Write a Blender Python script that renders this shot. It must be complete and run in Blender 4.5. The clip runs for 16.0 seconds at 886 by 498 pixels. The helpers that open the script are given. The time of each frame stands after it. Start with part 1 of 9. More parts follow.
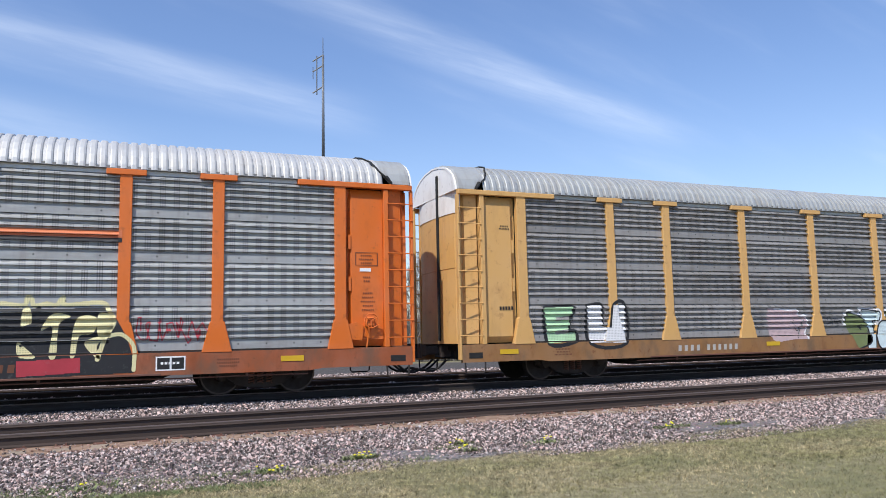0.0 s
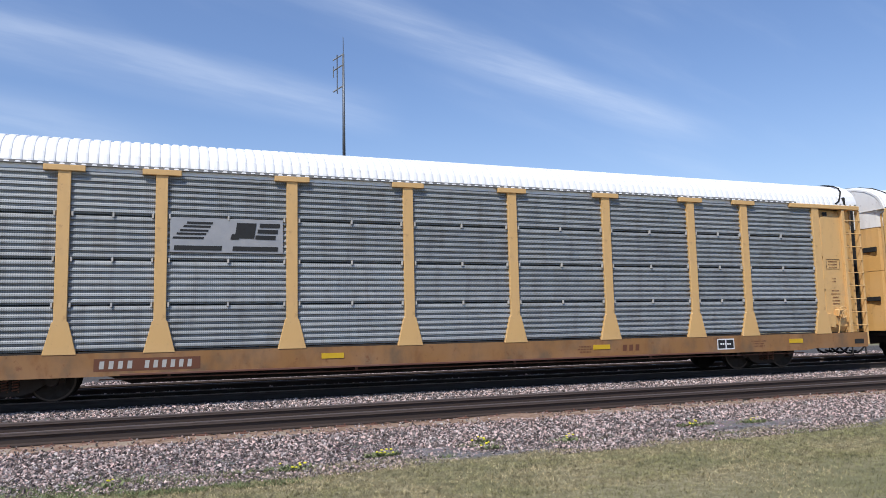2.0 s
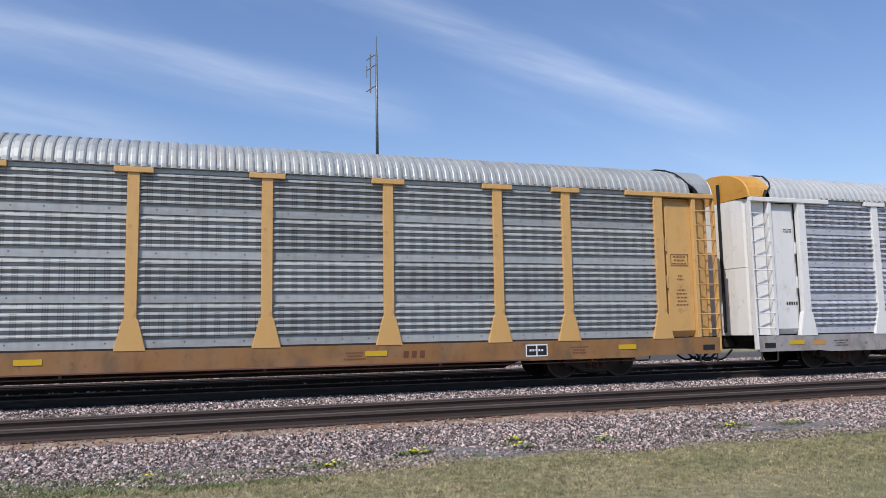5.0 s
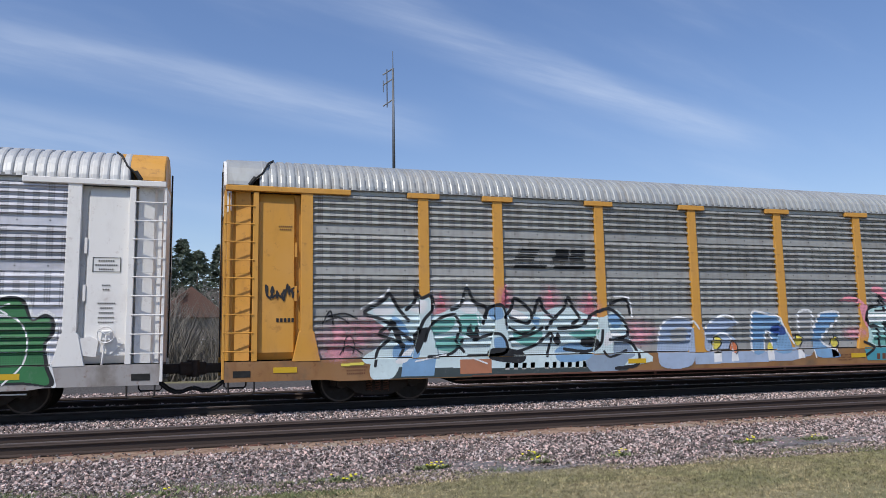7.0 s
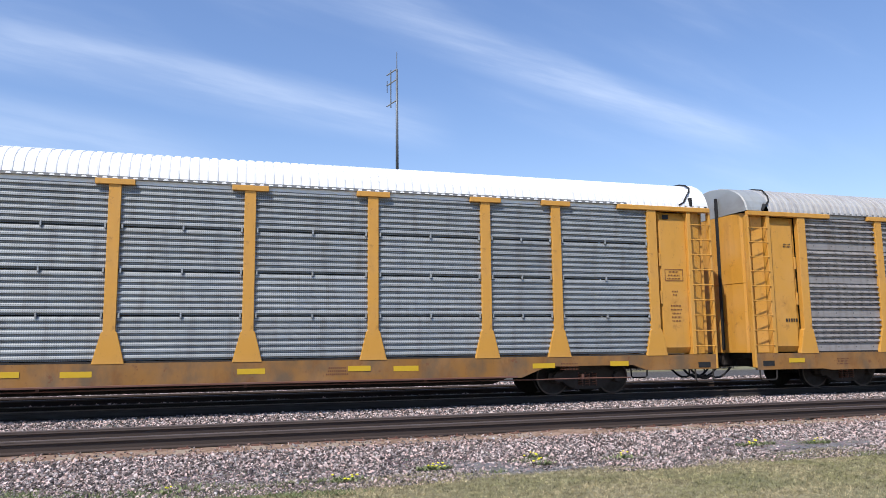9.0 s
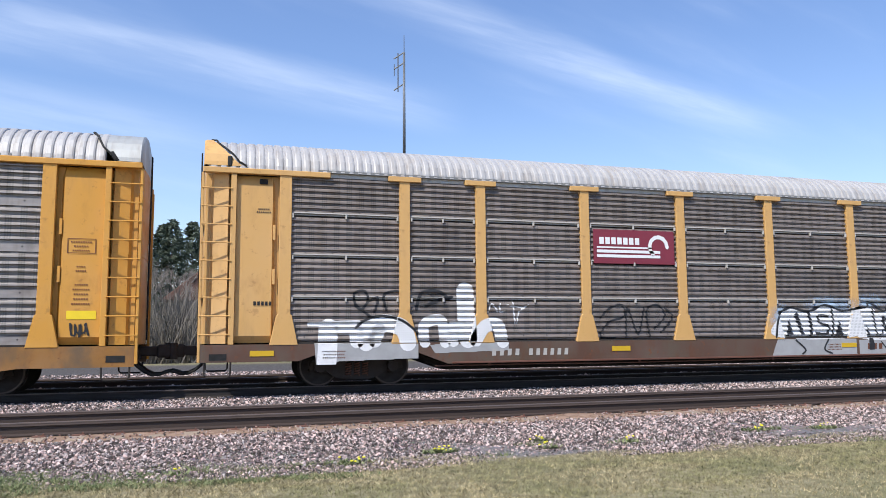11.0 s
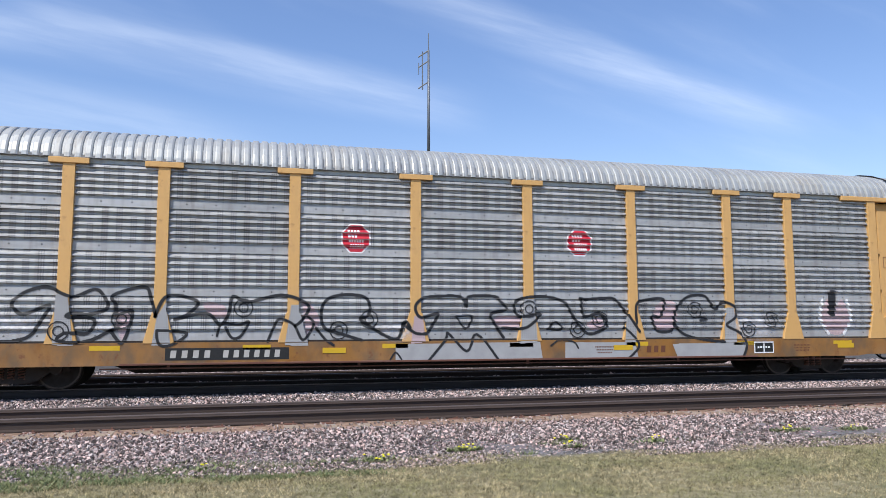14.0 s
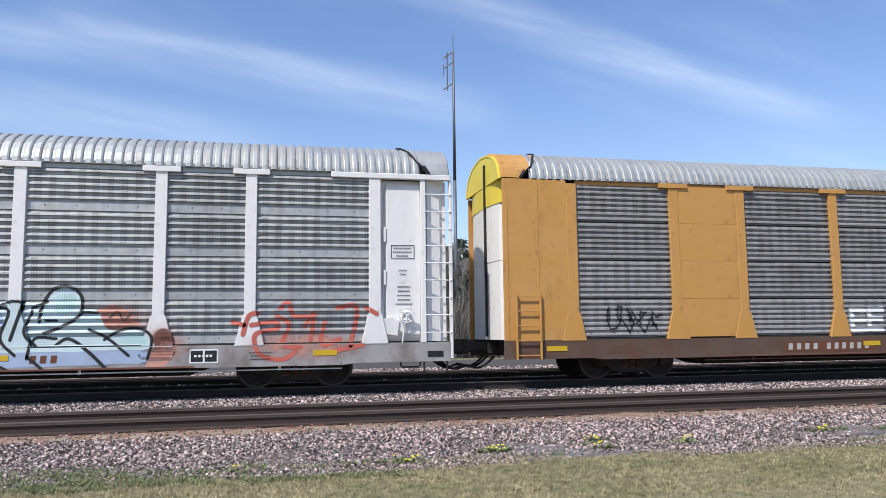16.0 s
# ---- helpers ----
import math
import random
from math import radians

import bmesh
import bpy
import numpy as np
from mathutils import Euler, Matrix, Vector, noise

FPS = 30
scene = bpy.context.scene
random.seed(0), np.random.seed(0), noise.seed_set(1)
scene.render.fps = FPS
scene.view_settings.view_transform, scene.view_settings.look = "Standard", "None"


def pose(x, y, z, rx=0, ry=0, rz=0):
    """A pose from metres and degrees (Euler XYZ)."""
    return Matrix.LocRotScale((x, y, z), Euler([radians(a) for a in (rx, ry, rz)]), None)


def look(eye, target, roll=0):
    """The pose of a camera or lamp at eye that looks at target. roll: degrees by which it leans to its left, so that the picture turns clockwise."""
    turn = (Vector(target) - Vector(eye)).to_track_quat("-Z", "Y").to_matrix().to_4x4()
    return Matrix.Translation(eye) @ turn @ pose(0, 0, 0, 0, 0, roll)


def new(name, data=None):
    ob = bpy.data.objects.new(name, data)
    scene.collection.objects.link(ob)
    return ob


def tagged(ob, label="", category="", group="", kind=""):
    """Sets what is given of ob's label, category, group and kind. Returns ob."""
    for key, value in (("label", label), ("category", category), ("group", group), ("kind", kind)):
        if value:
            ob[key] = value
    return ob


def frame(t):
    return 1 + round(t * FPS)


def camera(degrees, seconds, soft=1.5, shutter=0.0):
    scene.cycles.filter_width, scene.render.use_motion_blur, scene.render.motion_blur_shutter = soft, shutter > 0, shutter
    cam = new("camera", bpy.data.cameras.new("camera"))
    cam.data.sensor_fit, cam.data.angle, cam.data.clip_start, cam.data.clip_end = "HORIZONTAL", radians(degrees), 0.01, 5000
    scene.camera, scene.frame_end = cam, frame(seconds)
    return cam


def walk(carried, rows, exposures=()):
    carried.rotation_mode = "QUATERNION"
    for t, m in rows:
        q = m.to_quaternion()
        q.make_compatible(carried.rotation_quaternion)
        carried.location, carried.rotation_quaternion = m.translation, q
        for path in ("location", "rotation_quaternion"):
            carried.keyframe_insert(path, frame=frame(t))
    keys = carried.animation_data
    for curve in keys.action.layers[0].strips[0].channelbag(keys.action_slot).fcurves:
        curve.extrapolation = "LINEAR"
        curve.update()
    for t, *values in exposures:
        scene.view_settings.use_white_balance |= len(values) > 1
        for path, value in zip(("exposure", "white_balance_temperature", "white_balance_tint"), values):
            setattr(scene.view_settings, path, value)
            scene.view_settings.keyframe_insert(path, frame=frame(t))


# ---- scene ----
cam = camera(60.36, 16.0, soft=0.8)

EYE = Vector((0.0, 0.0, 1.256))


def aim(yaw, pitch, roll):
    """A camera pose at the standing point from degrees to the left of +y, up, and of lean."""
    a, b = radians(yaw), radians(pitch)
    return look(EYE, EYE + Vector((-math.sin(a) * math.cos(b), math.cos(a) * math.cos(b), math.sin(b))), roll)


TURNS = [
    (0, -22.88, 6.43, -1.17),
    (0.5, -23.16, 6.47, -1.28),
    (1, -22.93, 6.44, -1.35),
    (1.5, -22.14, 6.43, -1.29),
    (2, -21.30, 6.30, -1.28),
    (2.5, -20.67, 6.23, -1.50),
    (3, -20.21, 6.20, -1.64),
    (3.5, -19.81, 6.08, -1.50),
    (6, -18.11, 6.55, -0.97),
    (6.5, -17.77, 6.95, -1.05),
    (7, -17.57, 7.29, -1.02),
    (7.5, -17.57, 7.51, -0.87),
    (8, -17.63, 7.61, -0.79),
    (10.5, -16.85, 6.46, -0.40),
    (11, -16.83, 6.18, -0.40),
    (11.5, -16.98, 6.00, -0.28),
    (12, -17.16, 5.88, -0.29),
    (12.5, -17.22, 5.97, -0.30),
    (13, -17.01, 6.09, -0.41),
    (13.5, -16.17, 6.14, -0.22),
    (14, -14.99, 6.05, -0.18),
    (14.5, -14.09, 5.90, -0.33),
    (15, -13.57, 5.83, -0.58),
    (15.5, -13.24, 5.91, -0.63),
    (16, -12.95, 6.13, -0.67),
]
walk(cam, [(t, aim(a, b, c)) for t, a, b, c in TURNS], exposures=[
    (0.0, 0.05), (0.5, 0.12), (2.0, -0.12), (3.5, -0.15), (6.0, -0.25), (6.5, -0.35), (7.0, -0.3), (7.5, -0.08), (8.0, 0.0), (10.5, 0.22), (12.5, 0.2), (14.0, 0.1), (16.0, 0.05)])

# ---- world, sun ----
SUN_EL = radians(53)
SUN_FROM = Vector((-0.74, -0.67, 0)).normalized()
sun = new("sun", bpy.data.lights.new("sun", "SUN"))
sun.data.energy, sun.data.angle, sun.data.color = 4.7, radians(0.5), (1.0, 0.96, 0.90)
sun.matrix_world = look((0, 0, 60), Vector((0, 0, 60)) - (SUN_FROM * math.cos(SUN_EL) + Vector((0, 0, math.sin(SUN_EL)))))

world = bpy.data.worlds.new("sky_world")
scene.world = world
world.use_nodes = True


class Nodes:
    """Short hand for building a node tree."""

    def __init__(self, tree):
        self.tree = tree
        tree.nodes.clear()

    def add(self, kind, **values):
        n = self.tree.nodes.new(kind)
        for k, val in values.items():
            if k in n.inputs:
                n.inputs[k].default_value = val
        return n

    def link(self, a, b):
        self.tree.links.new(a, b)

    def put(self, socket, value):
        if isinstance(value, (int, float, tuple)):
            if isinstance(value, tuple) and len(value) == 3 and socket.type == "RGBA":
                value = (*value, 1)
            socket.default_value = value
        else:
            self.link(value, socket)

    def math(self, op, a, b=0.0, c=0.0, clamp=False):
        n = self.tree.nodes.new("ShaderNodeMath")
        n.operation, n.use_clamp = op, clamp
        for i, val in enumerate((a, b, c)):
            self.put(n.inputs[i], val)
        return n.outputs[0]

    def mix(self, fac, a, b, blend="MIX"):
        n = self.tree.nodes.new("ShaderNodeMix")
        n.data_type, n.blend_type = "RGBA", blend
        self.put(n.inputs[0], fac)
        self.put(n.inputs[6], a)
        self.put(n.inputs[7], b)
        return n.outputs[2]

    def ramp(self, fac, a, b, low=0.0, high=1.0):
        """A smooth step of fac from low to high, as a value from a to b."""
        n = self.tree.nodes.new("ShaderNodeMapRange")
        n.interpolation_type = "SMOOTHSTEP"
        for i, val in enumerate((fac, low, high, a, b)):
            self.put(n.inputs[i], val)
        return n.outputs[0]

    def noise(self, vec, scale, detail=3.0, rough=0.55, color=False):
        n = self.add("ShaderNodeTexNoise", Scale=scale, Detail=detail, Roughness=rough)
        if vec is not None:
            self.link(vec, n.inputs["Vector"])
        return n.outputs["Color" if color else "Fac"]

    def xyz(self, vec):
        n = self.tree.nodes.new("ShaderNodeSeparateXYZ")
        self.link(vec, n.inputs[0])
        return n.outputs[0], n.outputs[1], n.outputs[2]

    def vec(self, x, y, z):
        n = self.tree.nodes.new("ShaderNodeCombineXYZ")
        for i, val in enumerate((x, y, z)):
            self.put(n.inputs[i], val)
        return n.outputs[0]


def build_world():
    w = Nodes(world.node_tree)
    sky = w.add("ShaderNodeTexSky")
    sky.sky_type, sky.sun_disc = "NISHITA", False
    sky.sun_elevation, sky.sun_rotation = SUN_EL, math.atan2(SUN_FROM.x, SUN_FROM.y)
    sky.air_density, sky.dust_density, sky.ozone_density = 1.3, 0.3, 3.0
    way = w.add("ShaderNodeTexCoord").outputs["Generated"]
    x, y, z = w.xyz(way)
    # cirrus: positions on an upright plane one unit ahead of the viewer
    ahead = w.math("MAXIMUM", y, 0.05)
    u, q = w.math("DIVIDE", x, ahead), w.math("DIVIDE", z, ahead)
    grain = w.noise(w.vec(w.math("MULTIPLY", u, 3.0), w.math("MULTIPLY_ADD", u, 4.0, w.math("MULTIPLY", q, 26.0)), 0.0), 1.0, 6.0, 0.6)
    wisp = w.noise(w.vec(w.math("MULTIPLY", u, 2.2), w.math("MULTIPLY_ADD", u, 2.6, w.math("MULTIPLY", q, 9.0)), 3.0), 1.0, 4.0, 0.5)

    def band(u0, q0, u1, q1, sag, width, left, right, strength):
        s = w.math("DIVIDE", w.math("SUBTRACT", u, u0), u1 - u0)
        mid = w.math("MULTIPLY_ADD", s, q1 - q0, q0)
        mid = w.math("SUBTRACT", mid, w.math("MULTIPLY", w.math("MULTIPLY", s, w.math("SUBTRACT", 1.0, s)), sag))
        off = w.math("ABSOLUTE", w.math("SUBTRACT", q, w.math("MULTIPLY_ADD", w.math("SUBTRACT", wisp, 0.5), 0.04, mid)))
        core = w.ramp(off, 1.0, 0.0, 0.0, width)
        ends = w.math("MULTIPLY", w.ramp(s, 0.0, 1.0, *left), w.ramp(s, 1.0, 0.0, *right))
        return w.math("MULTIPLY", w.math("MULTIPLY", core, ends), strength)

    mask = band(-0.33, 0.372, 0.32, 0.306, -0.02, 0.045, (-0.4, 0.1), (0.85, 1.05), 0.30)
    mask = w.math("ADD", mask, band(0.25, 0.466, 0.87, 0.328, 0.045, 0.05, (-0.35, 0.35), (0.7, 1.15), 0.36))
    mask = w.math("ADD", mask, band(-0.5, 0.30, 0.1, 0.225, 0.0, 0.06, (0.0, 0.2), (0.6, 1.0), 0.22))
    mask = w.math("MULTIPLY", mask, w.ramp(grain, 0.35, 1.0, 0.3, 0.7))
    veil = w.math("MULTIPLY", w.ramp(wisp, 0.0, 0.14, 0.45, 0.8), w.ramp(grain, 0.3, 1.0, 0.3, 0.75))
    haze = w.math("ADD", w.ramp(z, 0.10, 0.0, 0.0, 0.35), veil)
    mask = w.math("ADD", mask, haze, clamp=True)
    mask = w.math("MULTIPLY", mask, w.ramp(z, 0.0, 1.0, -0.02, 0.06))
    cloud = w.mix(1.0, (7.4, 8.2, 9.6), (1.0, 1.0, 1.0), "MULTIPLY")
    blue = w.mix(1.0, sky.outputs[0], (0.93, 0.98, 1.20), "MULTIPLY")
    col = w.mix(mask, blue, cloud)
    bg = w.add("ShaderNodeBackground", Strength=0.13)
    w.link(col, bg.inputs[0])
    w.link(bg.outputs[0], w.add("ShaderNodeOutputWorld").inputs[0])


build_world()

# ---- materials ----


def shader(name, rough=0.6, metal=0.0):
    m = bpy.data.materials.new(name)
    m.use_nodes = True
    n = Nodes(m.node_tree)
    b = n.add("ShaderNodeBsdfPrincipled", Roughness=rough, Metallic=metal)
    n.link(b.outputs[0], n.add("ShaderNodeOutputMaterial").inputs[0])
    return m, n, b


def bump(n, b, height, strength=0.3, distance=0.01):
    k = n.add("ShaderNodeBump", Strength=strength, Distance=distance)
    n.link(height, k.inputs["Height"])
    n.link(k.outputs[0], b.inputs["Normal"])


def local(n):
    return n.add("ShaderNodeTexCoord").outputs["Object"]


def stretched(n, vec, sx, sy, sz):
    m = n.add("ShaderNodeMapping")
    m.inputs["Scale"].default_value = (sx, sy, sz)
    n.link(vec, m.inputs[0])
    return m.outputs[0]


def plain(name, col, rough=0.6, metal=0.0, vary=0.15, scale=6.0):
    """A paint or metal with mottling at two scales."""
    m, n, b = shader(name, rough, metal)
    o = local(n)
    big, fine = n.noise(o, scale, 4.0), n.noise(o, scale * 14, 2.0)
    k = n.math("MULTIPLY_ADD", n.math("ADD", big, n.math("MULTIPLY", fine, 0.5)), vary * 2, 1.0 - vary * 1.5)
    n.link(n.mix(1.0, col, n.vec(k, k, k), "MULTIPLY"), b.inputs["Base Color"])
    n.link(n.ramp(big, rough - 0.1, min(1.0, rough + 0.15), 0.3, 0.7), b.inputs["Roughness"])
    bump(n, b, fine, 0.1, 0.004)
    return m


def weathered(name, col, rust=0.25, grime=0.4, rough=0.55, rust_col=(0.16, 0.055, 0.02), low=0.52, run=3.2):
    """Railway car paint: streaked downwards, chalky, with rust spots and road grime."""
    m, n, b = shader(name, rough)
    o = local(n)
    streak = n.noise(stretched(n, o, run, run, 0.55 if run > 2 else 1.0), 1.0, 5.0, 0.62)
    cloud = n.noise(o, 1.1, 4.0)
    fine = n.noise(o, 45.0, 2.0)
    chalk = n.mix(n.ramp(cloud, 0.0, 0.35, 0.35, 0.75), col, tuple(min(1, c * 0.85 + 0.09) for c in col))
    dirty = n.mix(n.math("MULTIPLY", n.ramp(streak, 0.0, 1.0, low, low + 0.33), grime * 0.8), chalk, (0.10, 0.075, 0.05))
    bloom = n.math("MULTIPLY", n.ramp(n.noise(stretched(n, o, 2.2, 2.2, 1.1), 1.0, 6.0, 0.66), 0.0, 1.0, 0.5, 0.72), rust * 1.9)
    dirty = n.mix(bloom, dirty, tuple(c * 0.45 + d for c, d in zip(col, (0.07, 0.02, 0.005))))
    spots = n.math("MULTIPLY", n.ramp(n.noise(o, 5.0, 6.0, 0.7), 0.0, 1.0, 0.57, 0.68), min(1.0, rust * 1.8))
    n.link(n.mix(spots, dirty, rust_col), b.inputs["Base Color"])
    n.link(n.ramp(cloud, rough - 0.12, rough + 0.2, 0.3, 0.7), b.inputs["Roughness"])
    bump(n, b, fine, 0.12, 0.003)
    return m


def perforated(name, col, kind, dirt=0.3, dirt_col=(0.11, 0.08, 0.06), metal=0.35):
    """Galvanised, punched side sheets: small round holes in ranks, dull zinc and rain streaks."""
    m, n, b = shader(name, 0.5, metal)
    o = local(n)
    x, y, z = n.xyz(o)
    if kind == "ranks":
        pitch_x, pitch_z, r = 0.048, 0.042, 0.30
        group = n.math("FRACT", n.math("MULTIPLY", x, 1 / 0.29))
        gate = n.math("LESS_THAN", group, 0.52)
        skip = n.math("GREATER_THAN", n.noise(n.vec(n.math("FLOOR", n.math("MULTIPLY", x, 1 / 0.145)), 0.0, n.math("FLOOR", n.math("MULTIPLY", z, 1 / 0.15))), 0.9, 1.0), 0.42)
        gate = n.math("MULTIPLY", gate, skip)
        gate = n.math("MULTIPLY", gate, n.math("GREATER_THAN", z, 0.2))
        bx = n.math("MULTIPLY", n.math("SUBTRACT", n.math("FRACT", n.math("DIVIDE", x, 0.62)), 0.5), 0.62)
        bz = n.math("SUBTRACT", z, 0.11)
        bolt = n.ramp(n.math("SQRT", n.math("ADD", n.math("MULTIPLY", bx, bx), n.math("MULTIPLY", bz, bz))), 0.8, 0.0, 0.012, 0.026)
    else:
        pitch_x, pitch_z, r = 0.044, 0.040, 0.30
        gate, bolt = 1.0, 0.0
    cx = n.math("SUBTRACT", n.math("FRACT", n.math("DIVIDE", x, pitch_x)), 0.5)
    cz = n.math("SUBTRACT", n.math("FRACT", n.math("DIVIDE", z, pitch_z)), 0.5)
    d = n.math("SQRT", n.math("ADD", n.math("MULTIPLY", cx, cx), n.math("MULTIPLY", cz, cz)))
    hole = n.math("MULTIPLY", n.ramp(d, 1.0, 0.0, r - 0.08, r + 0.06), gate)
    info = n.add("ShaderNodeObjectInfo").outputs["Random"]
    tone = n.math("MULTIPLY_ADD", info, 0.30, 0.82)
    streak = n.noise(stretched(n, o, 1.4, 5, 9), 1.0, 5.0, 0.6)
    down = n.noise(n.vec(n.math("MULTIPLY_ADD", info, 40.0, n.math("MULTIPLY", x, 5.0)), 0.0, n.math("MULTIPLY", z, 0.8)), 1.0, 4.0)
    cloud = n.noise(n.vec(n.math("MULTIPLY_ADD", info, 60.0, x), y, z), 2.0, 4.0)
    base = n.mix(1.0, col, n.vec(tone, tone, tone), "MULTIPLY")
    base = n.mix(n.ramp(streak, 0.0, 0.4, 0.4, 0.7), base, tuple(c * 1.35 for c in col))
    base = n.mix(n.math("MULTIPLY", n.ramp(down, 0.0, 1.0, 0.42, 0.72), dirt), base, dirt_col)
    base = n.mix(n.math("MULTIPLY", n.ramp(cloud, 0.0, 1.0, 0.5, 0.8), dirt * 0.7), base, dirt_col)
    hole = n.math("MULTIPLY_ADD", hole, 0.85 if kind == "ranks" else 0.6, bolt)
    n.link(n.mix(hole, base, (0.012, 0.012, 0.013)), b.inputs["Base Color"])
    n.link(n.math("MULTIPLY", n.math("SUBTRACT", 1.0, hole), metal), b.inputs["Metallic"])
    n.link(n.ramp(cloud, 0.42, 0.7, 0.3, 0.7), b.inputs["Roughness"])
    return m


def roofing(name, col, metal=0.3, dirt=0.3):
    m, n, b = shader(name, 0.45, metal)
    o = local(n)
    x, y, z = n.xyz(o)
    streak = n.noise(stretched(n, o, 7, 0.8, 1.5), 1.0, 4.0)
    cloud = n.noise(o, 0.9, 5.0, 0.6)
    base = n.mix(n.math("MULTIPLY", n.ramp(streak, 0.0, 1.0, 0.45, 0.75), dirt), col, (0.17, 0.13, 0.10))
    base = n.mix(n.math("MULTIPLY", n.ramp(cloud, 0.0, 1.0, 0.5, 0.75), dirt * 0.8), base, (0.22, 0.16, 0.12))
    n.link(base, b.inputs["Base Color"])
    n.link(n.ramp(cloud, 0.38, 0.65, 0.3, 0.7), b.inputs["Roughness"])
    return m


def spray(name, col, cover=0.92):
    """Aerosol paint, a little thin and faded."""
    m, n, b = shader(name, 0.55)
    o = local(n)
    cloud = n.noise(o, 2.5, 5.0, 0.6)
    worn = n.ramp(n.noise(o, 9.0, 5.0, 0.65), 0.0, 1.0 - cover + 0.15, 0.55, 0.75)
    x, y, z = n.xyz(o)
    cx = n.math("SUBTRACT", n.math("FRACT", n.math("DIVIDE", x, 0.048)), 0.5)
    cz = n.math("SUBTRACT", n.math("FRACT", n.math("DIVIDE", z, 0.042)), 0.5)
    d = n.math("SQRT", n.math("ADD", n.math("MULTIPLY", cx, cx), n.math("MULTIPLY", cz, cz)))
    punched = n.math("MULTIPLY", n.ramp(d, 0.4, 0.0, 0.2, 0.36), n.math("GREATER_THAN", z, 1.05))
    k = n.math("MULTIPLY", n.math("MULTIPLY_ADD", cloud, 0.5, 0.72), n.math("SUBTRACT", 1.0, punched))
    n.link(n.mix(worn, n.mix(1.0, col, n.vec(k, k, k), "MULTIPLY"), (0.22, 0.22, 0.22)), b.inputs["Base Color"])
    return m


def thin_spray(name, col):
    """Overspray: dense in its middle, speckled and bare towards its rim."""
    m, n, b = shader(name, 0.6)
    x, y, z = n.xyz(n.add("ShaderNodeTexCoord").outputs["Generated"])
    dx, dz = n.math("SUBTRACT", x, 0.5), n.math("SUBTRACT", z, 0.5)
    d = n.math("SQRT", n.math("ADD", n.math("MULTIPLY", dx, dx), n.math("MULTIPLY", dz, dz)))
    o = local(n)
    speck = n.ramp(n.noise(o, 4.0, 5.0, 0.65), 0.35, 1.0, 0.35, 0.65)
    n.link(n.math("MULTIPLY", n.ramp(d, 0.8, 0.0, 0.08, 0.5), speck), b.inputs["Alpha"])
    b.inputs["Base Color"].default_value = (*col, 1)
    return m


